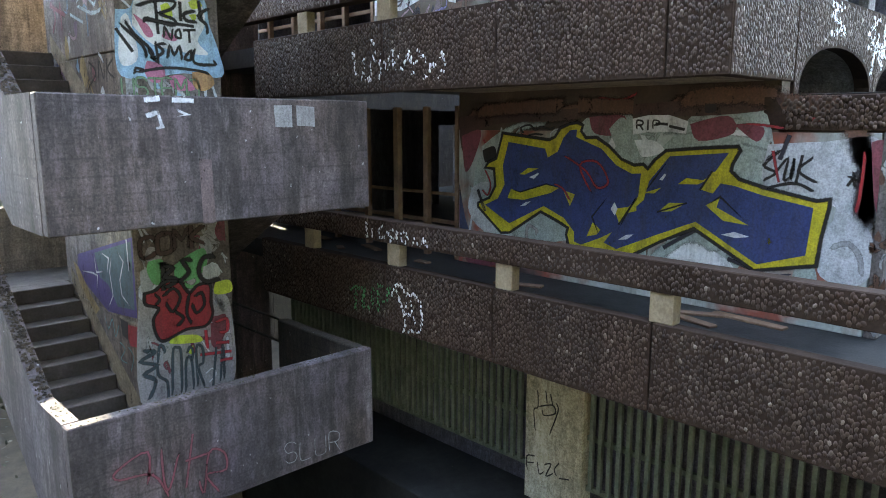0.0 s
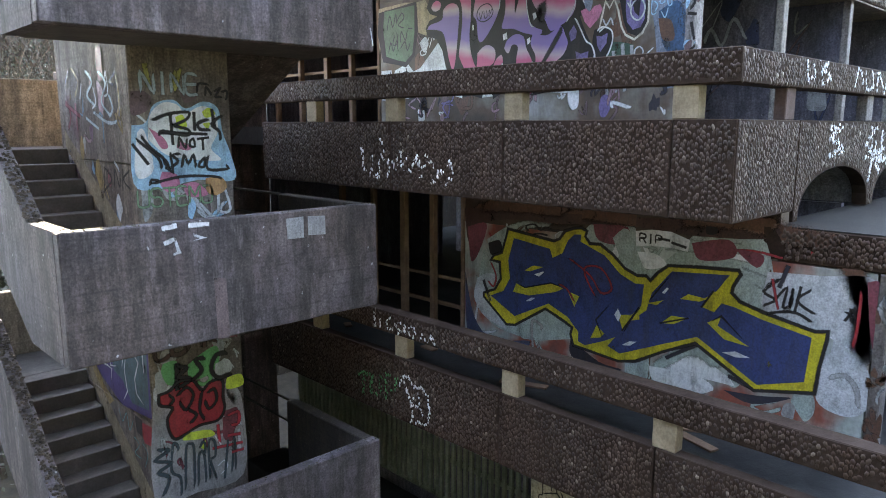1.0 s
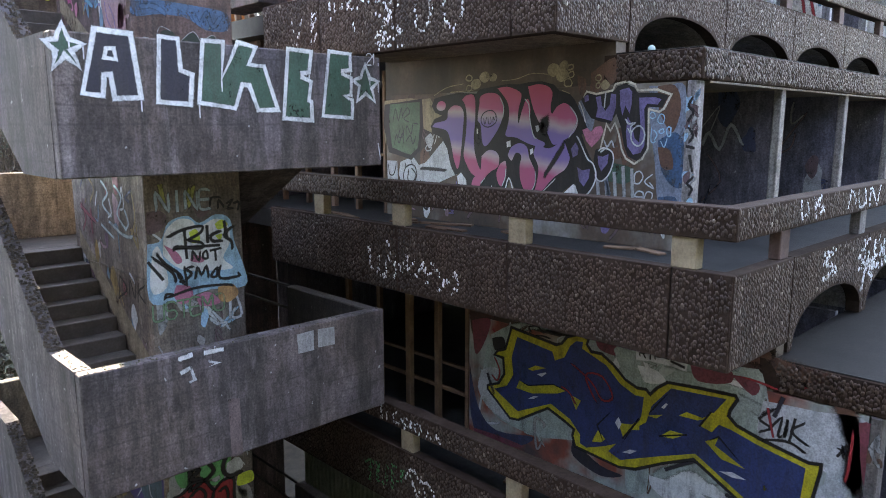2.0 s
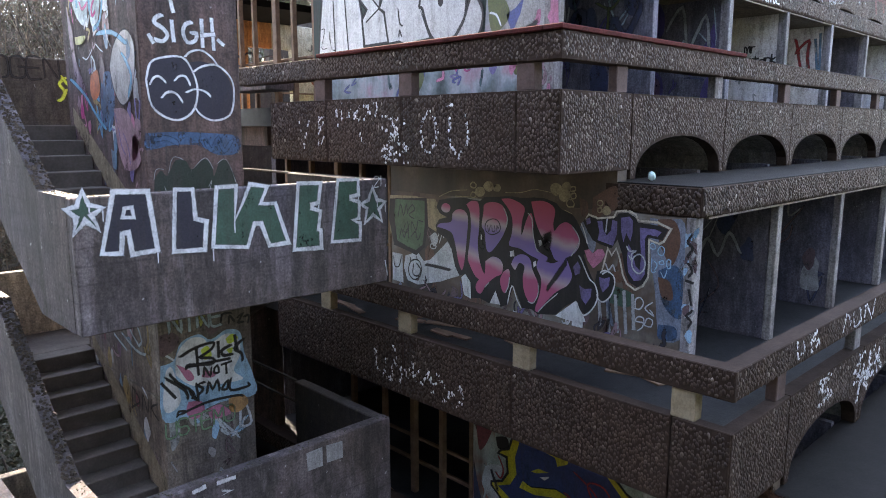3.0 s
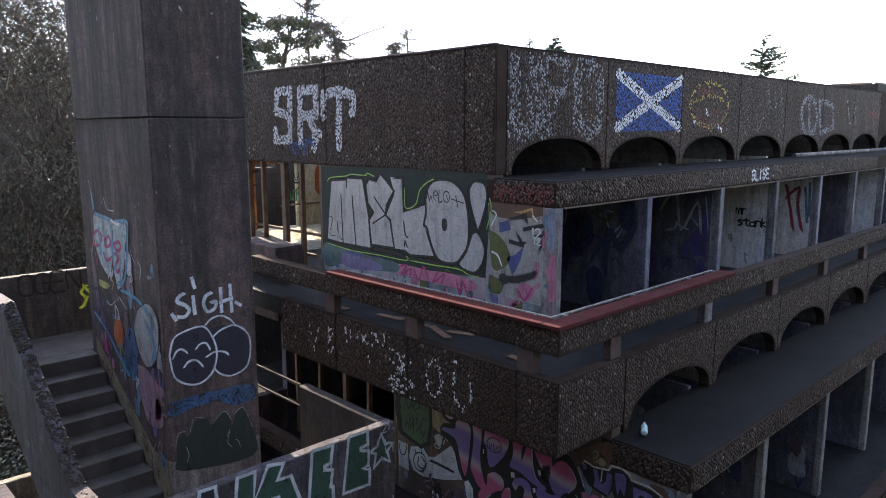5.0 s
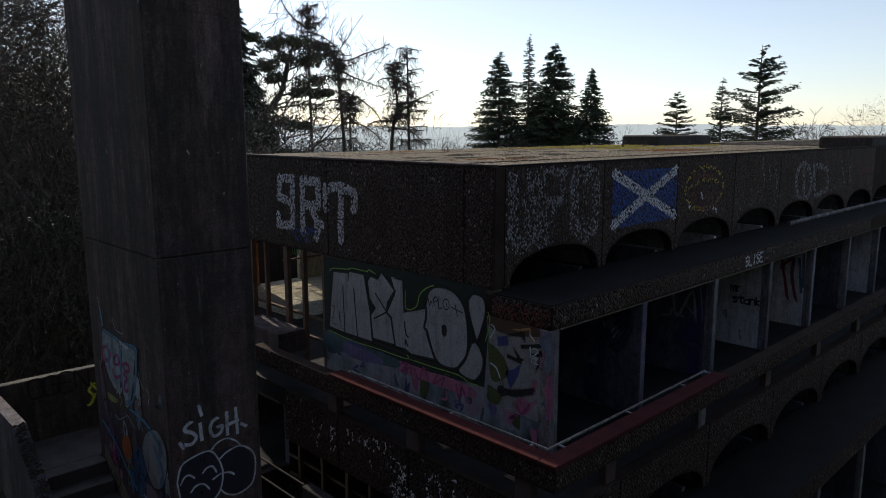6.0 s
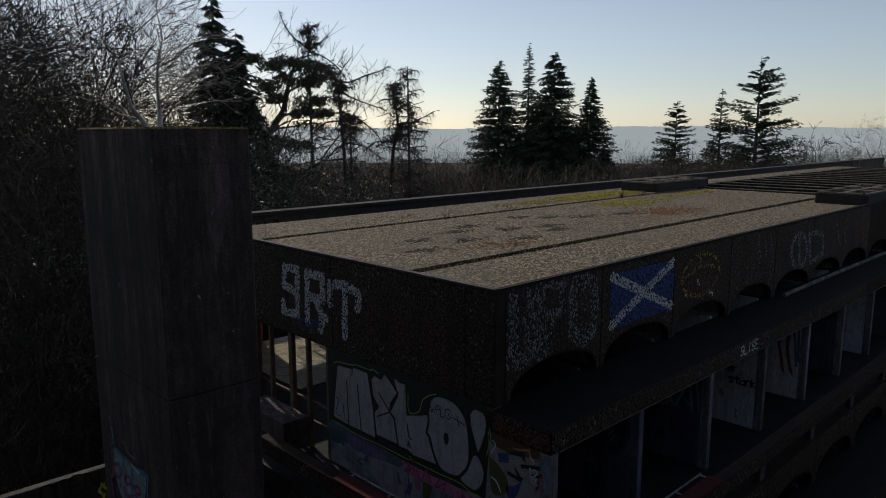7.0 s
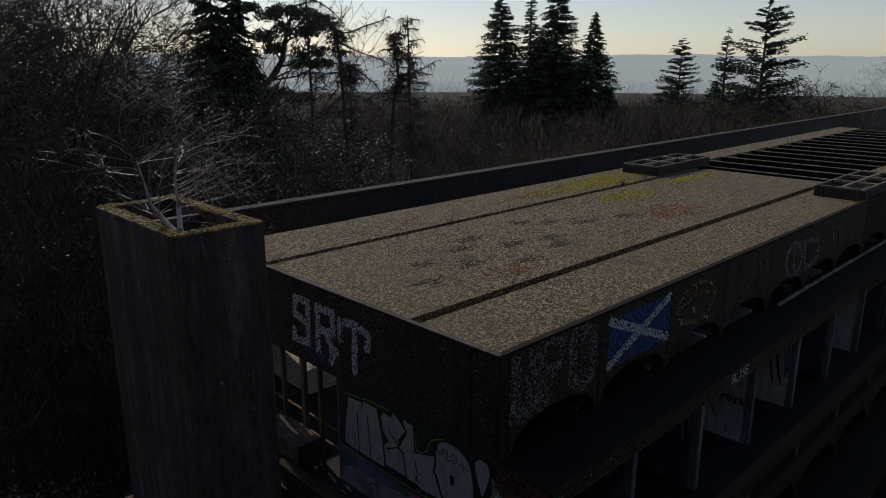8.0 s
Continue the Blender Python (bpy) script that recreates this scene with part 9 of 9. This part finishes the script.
# birch seeded in the top of the shaft: two pale stems from one foot
def birch(loc):
    rnd = random.Random(4)
    ob = thing("birch_tree", loc, "young white-stemmed birch rooted in the shaft top", "tree")
    foot = Vector(loc)
    segs = [(foot, foot + Vector((0.01, 0.01, 0.12)), 0.085, 0.065), (foot + Vector((0.01, 0.01, 0.12)), foot + Vector((0, 0, 0.22)), 0.065, 0.045)]
    fork = foot + Vector((0, 0, 0.2))
    across = Vector((0.72, -0.69, 0))
    stems = []
    for line, r in (([(-0.12, 0.14), (-0.27, 0.36), (-0.37, 0.62), (-0.46, 0.86), (-0.55, 1.05)], 0.044), ([(0.03, 0.12), (0.02, 0.36), (-0.01, 0.62), (0.03, 0.86), (0.09, 1.05)], 0.046)):
        p = fork
        for u, h in line:
            q = fork + across * u + Vector((rnd.gauss(0, 0.03), rnd.gauss(0, 0.03), h))
            segs.append((p, q, r, r * 0.72))
            if h > 0.2:
                stems.append((p, q, 1 if u > -0.1 else -1))
            p, r = q, r * 0.72
        limb(segs, rnd, p, Vector((0.05, 0, 1)), 0.35, r, 3, 0.13, -0.004, (2, 3), 0.7, 0.5)
    for k in range(52):
        a, b, right = rnd.choice(stems)
        side = rnd.uniform(0.55, 1.1) if right > 0 or rnd.random() < 0.5 else rnd.uniform(-0.9, -0.3)
        way = across * side + Vector((rnd.gauss(0, 0.3), rnd.gauss(0, 0.3), rnd.uniform(0.1, 0.75)))
        limb(segs, rnd, a.lerp(b, rnd.random()), way.normalized(), rnd.uniform(0.3, 0.62), 0.006, 2, 0.15, 0.02, (1, 3), 0.66, 0.6)
    raw("trunk", *tube_tree([s for s in segs if s[2] > 0.012], 7, False), BIRCH, ob, smooth=True)
    raw("crown", *tube_tree([(a, b, max(c * 0.7, 0.0018), max(d * 0.7, 0.0014)) for a, b, c, d in segs if c <= 0.012], 5, False), BIRCH_TWIG, ob, "fine pale twigs without leaves")


birch((2.95, 7.72, 15.12))


def brushwood(name, rng, places, low, high, label, mats, size=0.9, per=60, flat=0.05, far=0.0):
    """Uncountable bare undergrowth: upright sheaves of fine stems."""
    c, w = [], []
    for x, y, z in places:
        n, wide = per, max(1.3, far * math.hypot(x, y))
        q = np.stack([x + rng.normal(0, wide, n), y + rng.normal(0, wide, n), z + rng.uniform(low, high, n) * rng.uniform(0.3, 1, n)], 1)
        c.append(q)
        w.append(np.stack([rng.normal(0, 0.45, n), rng.normal(0, 0.45, n), rng.uniform(0.5, 1.2, n)], 1))
    v, f = sprays(rng, np.concatenate(c), np.concatenate(w), size, flat, False)
    mesh = bpy.data.meshes.new(name)
    mesh.from_pydata(v, [], f)
    return tagged(mesh_ob(name, mesh, mats), label, "undergrowth", kind="stuff")


rng = np.random.default_rng(8)
SHAPES = [bare_tree("bare_tree", (*spot(24 + 9 * n, 52 + 4 * n), ground_z(*spot(24 + 9 * n, 52 + 4 * n))), 12.0 + n, 300 + n, "slender leafless tree among the brown woods behind", wild=0.17, girth=0.011, depth=5, stems=1 + n % 2, group="bare wood trees", twig=0.009) for n in range(5)]
for k in range(38):
    az = 17 + 68 * (k + rng.uniform(-0.5, 0.5)) / 38
    dist = rng.uniform(30, 75) if az < 42 else rng.uniform(48, 110)
    x, y = spot(az, dist)
    size = (rng.uniform(0.45, 0.8) if dist < 50 else rng.uniform(0.7, 0.95)) if az < 46 else rng.uniform(0.75, 1.15)
    copy_thing(SHAPES[k % 5], Matrix.LocRotScale((x, y, ground_z(x, y)), Euler((0, 0, rng.uniform(0, 6.28))), (size,) * 3))
for k in range(24):
    az, dist = 4 + 20 * (k + rng.uniform(-0.5, 0.5)) / 24, rng.uniform(44, 78)
    x, y = spot(az, dist)
    size = rng.uniform(1.6, 2.3)
    copy_thing(SHAPES[k % 5], Matrix.LocRotScale((x, y, ground_z(x, y)), Euler((0, 0, rng.uniform(0, 6.28))), (size,) * 3))
for k in range(30):
    az, dist = rng.uniform(28, 62), rng.uniform(34, 72)
    x, y = spot(az, dist)
    size = rng.uniform(0.55, 0.85)
    copy_thing(SHAPES[k % 5], Matrix.LocRotScale((x, y, ground_z(x, y)), Euler((0, 0, rng.uniform(0, 6.28))), (size,) * 3))
places = []
for k in range(760):
    az, dist = rng.uniform(12, 84), rng.uniform(27, 80)
    x, y = spot(az, dist)
    if y > 20.5 or x > 48:
        places.append((x, y, ground_z(x, y)))
brushwood("undergrowth", rng, places, 0.3, 8.5, "bare brown brushwood beyond the rear wing", BRUSH, 0.8, 190, 0.015)

places = []
for k in range(330):
    x, y = spot(rng.uniform(4, 29), rng.uniform(24, 38))
    if y > 20.5:
        places.append((x, y, 0))
brushwood("thicket", rng, places, 0.3, 15.8, "dense grey-brown leafless thicket behind the stair tower", BRUSH, 0.8, 220, 0.015)


def far_crowns(rng, count, az0, az1, near, far, label, n=54, span=(3.0, 5.4), rise=(5, 8.5), size=1.5, flat=0.035):
    """Uncountable leafless trees: rounded crowns of fine twigs."""
    c, w = [], []
    for k in range(count):
        dist = near * (far / near) ** rng.random()
        x, y = spot(rng.uniform(az0, az1), dist)
        z, r = ground_z(x, y), rng.uniform(*span) * (1 + dist / 420)
        d = rng.normal(0, 1, (n, 3))
        d /= np.linalg.norm(d, axis=1, keepdims=True)
        d[:, 2] = np.abs(d[:, 2]) * 1.2 - 0.35
        c.append(np.array((x, y, z + rng.uniform(*rise))) + d * r * rng.uniform(0.15, 1, (n, 1)) * np.array((1, 1, 1.15)))
        w.append(d + np.array((0, 0, 0.5)) + rng.normal(0, 0.35, (n, 3)))
    v, f = sprays(rng, np.concatenate(c), np.concatenate(w), size, flat, False)
    mesh = bpy.data.meshes.new("far_wood")
    mesh.from_pydata(v, [], f)
    return tagged(mesh_ob("far_wood", mesh, BRUSH), label, "woodland", kind="stuff")


far_crowns(rng, 3800, 24, 92, 64, 900, "brown leafless woods on the far slope")
far_crowns(rng, 240, 29, 88, 38, 80, "brown leafless crowns of the woods behind", 330, (2.0, 3.6), (5.5, 10.5), 0.75, 0.014)
far_crowns(rng, 130, 34, 46, 80, 190, "brown leafless crowns of the woods on the slope", 230, (2.6, 4.0), (8.5, 12.5), 1.0, 0.018)
far_crowns(rng, 280, 58, 90, 80, 190, "brown leafless crowns of the woods on the slope", 230, (2.6, 4.0), (8.5, 12.5), 1.0, 0.018)
far_crowns(rng, 7, 71, 75, 94, 98, "round twiggy crowns of oaks beyond the roof", 700, (2.4, 3.0), (12.0, 14.5), 0.7, 0.012)
far_crowns(rng, 84, 6, 24.5, 34, 56, "fine dark twigs of the oak wood's crowns", 430, (2.4, 4.2), (13, 22), 0.75, 0.011)


def evergreen(name, loc, height, radius, seed, label, leaves=5200):
    """Ivy-clad or holly tree: a trunk hung with small glossy leaves, ragged outline and gaps."""
    rnd, rng = random.Random(seed), np.random.default_rng(seed)
    ob = thing(name, loc, label, "tree")
    segs = []
    limb(segs, rnd, Vector(loc), Vector((0, 0, 1)), height * 0.34, height * 0.014, 3, 0.12)
    raw("trunk", *tube_tree(segs), BARK, ob)
    n = 90
    h = rng.uniform(0.05, 1, n)
    r = radius * (1.05 - 0.55 * h) * rng.uniform(0.3, 1.1, n)
    a = rng.uniform(0, 6.28, n)
    c = np.stack([loc[0] + r * np.cos(a), loc[1] + r * np.sin(a), loc[2] + h * height * 0.95], 1)
    v, f = puffs(rng, c, radius * 0.36, leaves // n, 0.11)
    raw("crown", v, f, IVY, ob, "glossy small evergreen leaves")
    return ob


for az, dist, top, rad, seed in ((11, 27, 12, 3.0, 81), (14, 30, 13, 3.0, 82), (17.5, 27, 12.5, 2.8, 83), (12.5, 37, 16, 2.6, 84), (20.5, 29, 13, 2.6, 85), (23, 30, 12.5, 2.5, 86), (8, 30, 14, 2.8, 87), (30, 30, 13.5, 2.6, 88), (16.5, 40, 19, 2.8, 89), (21, 38, 16.5, 2.6, 90), (9, 40, 21, 3.2, 91), (24.5, 36, 17, 3.2, 92), (30.6, 36, 16.2, 2.6, 93), (33.0, 37, 15.8, 2.6, 94), (35.6, 38, 14.2, 2.6, 100), (38.5, 40, 13.6, 2.8, 101), (28, 33, 15.5, 2.8, 102), (13.2, 34, 20.5, 2.6, 103), (14.6, 36, 21.5, 2.2, 104), (18.2, 37, 21, 1.5, 105), (20.0, 41, 22, 1.4, 106), (42.5, 46, 9.5, 3.0, 107), (59.5, 66, 9.5, 3.4, 108), (48, 60, 11, 3.4, 95), (52, 58, 10, 3.6, 96), (55, 60, 9.5, 3.2, 97), (72.8, 92, 15, 3.2, 98), (75.0, 94, 19.3, 3.8, 99), (76.6, 94, 16.5, 3.8, 109)):
    x, y = spot(az, dist)
    evergreen("holly_tree", (x, y, ground_z(x, y) + 0.4), top, rad, seed, "glossy evergreen thicket tree at the wood's edge", 6000)

# laurels, mostly out of view, added to keep sun off the ground behind the tower
rng = np.random.default_rng(63)
for k in range(12):
    x, y = rng.uniform(-7.5, 4.5), rng.uniform(15.5, 23)
    evergreen("laurel_shrub", (x, y, 0), rng.uniform(4.5, 7.5), 2.2, 630 + k, "dense evergreen laurel in the undergrowth, added to shade the ground", 4200)

# unseen trees added round the open side, to hold skylight off the faces
rng = np.random.default_rng(77)
for k in range(38):
    az = 142 + 204 * (k + rng.uniform(-0.3, 0.3)) / 38
    x, y = spot(az, rng.uniform(15.5, 24))
    if k % 3:
        conifer("spruce_tree", (x, y, 0), rng.uniform(26, 33), 5.2, 200 + k, "unseen tall spruce added on the near side to block skylight", density=0.28, base=0.04, step=0.012, needle=0.8)
    else:
        evergreen("holly_tree", (x, y, 0), rng.uniform(18, 24), 4.2, 200 + k, "unseen ivy-clad tree added on the near side to block skylight", 4500)


# lower unseen trees added to the right, dimming the lower storeys' front
for k in range(17):
    az = 98 + 46 * (k + rng.uniform(-0.3, 0.3)) / 17
    x, y = spot(az, rng.uniform(19, 27))
    if k % 2:
        conifer("spruce_tree", (x, y, 0), rng.uniform(15, 19), 4.4, 260 + k, "unseen tall spruce added on the near side to block skylight", density=0.28, base=0.04, step=0.014, needle=0.8)
    else:
        evergreen("holly_tree", (x, y, 0), rng.uniform(11, 14), 4.2, 260 + k, "unseen ivy-clad tree added on the near side to block skylight", 4500)


# ---- last small things ----
def weed(x, y, z, height, seed):
    rnd = random.Random(seed)
    ob = thing("dead_weed", (x, y, z), "dry dead weed stalks growing from a roof joint", "weed", "dead weeds")
    segs = []
    for s in range(9):
        a = rnd.uniform(0, 6.28)
        limb(segs, rnd, Vector((x + rnd.uniform(-0.08, 0.08), y + rnd.uniform(-0.08, 0.08), z)), Vector((math.cos(a) * 0.3, math.sin(a) * 0.3, 1)).normalized(), height * rnd.uniform(0.4, 0.8), 0.006, 1, 0.1)
    raw("stalks", *tube_tree(segs), TWIG, ob)


for n, (x, y, h) in enumerate(((11.4, 12.0, 0.5), (13.6, 12.0, 0.35), (20.0, 12.0, 0.5), (19.0, 12.1, 0.4), (8.0, 12.05, 0.3), (12.8, 7.74, 0.15), (16.0, 7.74, 0.15), (6.6, 12.0, 0.4))):
    weed(x, y, 13.2, h, 90 + n)


def lathe(name, profile, steps, material, parent, matrix, label=""):
    bm = bmesh.new()
    rows = [[bm.verts.new(matrix @ Vector((r * math.cos(2 * math.pi * k / steps), r * math.sin(2 * math.pi * k / steps), h))) for k in range(steps)] for r, h in profile]
    for a, b in zip(rows, rows[1:]):
        for k in range(steps):
            j = (k + 1) % steps
            bm.faces.new((a[k], a[j], b[j], b[k]))
    bm.faces.new(rows[0][::-1])
    bm.faces.new(rows[-1])
    ob = part(name, bm, material, parent, label)
    ob.data.polygons.foreach_set("use_smooth", np.ones(len(ob.data.polygons), bool))
    return ob


PLASTIC, pt, pb = nodes_of("pale_blue_plastic", 0.25)
pt.links.new(ramp(pt, noise_tex(pt, 14, 3), [(0.3, (0.3, 0.5, 0.52)), (0.7, (0.55, 0.7, 0.7))]), pb.inputs["Base Color"])
WHITE_CAP = spray("white_cap", (0.7, 0.7, 0.68), soft=False)
bottle = thing("plastic_bottle", (6.5, 3.93, 9.235), "crumpled pale blue plastic bottle lying on the ledge", "bottle")
mb = Matrix.Translation((6.46, 3.9, 9.275)) @ Vector((0.86, 0.5, 0.1)).to_track_quat("Z", "Y").to_matrix().to_4x4()
lathe("body", [(0.03, 0.0), (0.038, 0.01), (0.038, 0.06), (0.033, 0.075), (0.038, 0.09), (0.038, 0.145), (0.015, 0.19), (0.014, 0.205)], 14, PLASTIC, bottle, mb)
lathe("cap", [(0.016, 0.203), (0.016, 0.221), (0.014, 0.224)], 12, WHITE_CAP, bottle, mb)

pipe = thing("fallen_pipe", (17.0, 5.7, 12.0), "pale plastic pipe lying along the ledge", "pipe")
for xa, xb, ya, yb in ((15.2, 17.4, 5.72, 5.76), (17.44, 23.4, 5.76, 5.78)):
    bm = bmesh.new()
    m = look((xa, ya, 12.01), (xb, yb, 12.01)) @ Matrix.Translation((0, 0, -math.hypot(xb - xa, yb - ya) / 2))
    bmesh.ops.create_cone(bm, cap_ends=True, segments=12, radius1=0.045, radius2=0.045, depth=math.hypot(xb - xa, yb - ya), matrix=m)
    part("pipe_length", bm, FIN, pipe)

post = thing("marker_pole", (5.9, 5.95, 1.8), "thin pole banded in blue and white paint", "pole")
for n in range(6):
    lathe("band", [(0.022, 1.8 + 0.16 * n), (0.022, 1.957 + 0.16 * n)], 8, P_WHITE if n % 2 else P_BLUE, post, Matrix.Translation((5.9, 5.95, 0)))

# broken boards and rubble on the walkways
rnd = random.Random(12)
for n in range(26):
    k = rnd.choice((0, 1, 2))
    x, y, z = rnd.uniform(5.45, 6.0), rnd.uniform(4.6 + BACK * (k - 2), 9.0), 10.06 + RISE * (k - 2)
    ln, a = rnd.uniform(0.15, 0.7), rnd.uniform(-0.5, 0.5)
    bm = bmesh.new()
    add_box(bm, -0.05, 0.05, -ln / 2, ln / 2, 0, 0.022)
    bmesh.ops.bevel(bm, geom=bm.edges[:], offset=0.004, segments=1, affect="EDGES")
    bm.transform(Matrix.Translation((x, y, z)) @ Matrix.Rotation(a, 4, "Z"))
    mesh = bpy.data.meshes.new("broken_board")
    bm.to_mesh(mesh)
    bm.free()
    tagged(mesh_ob("broken_board", mesh, TIMBER), "short broken board lying on the walkway floor", "board", "broken boards")
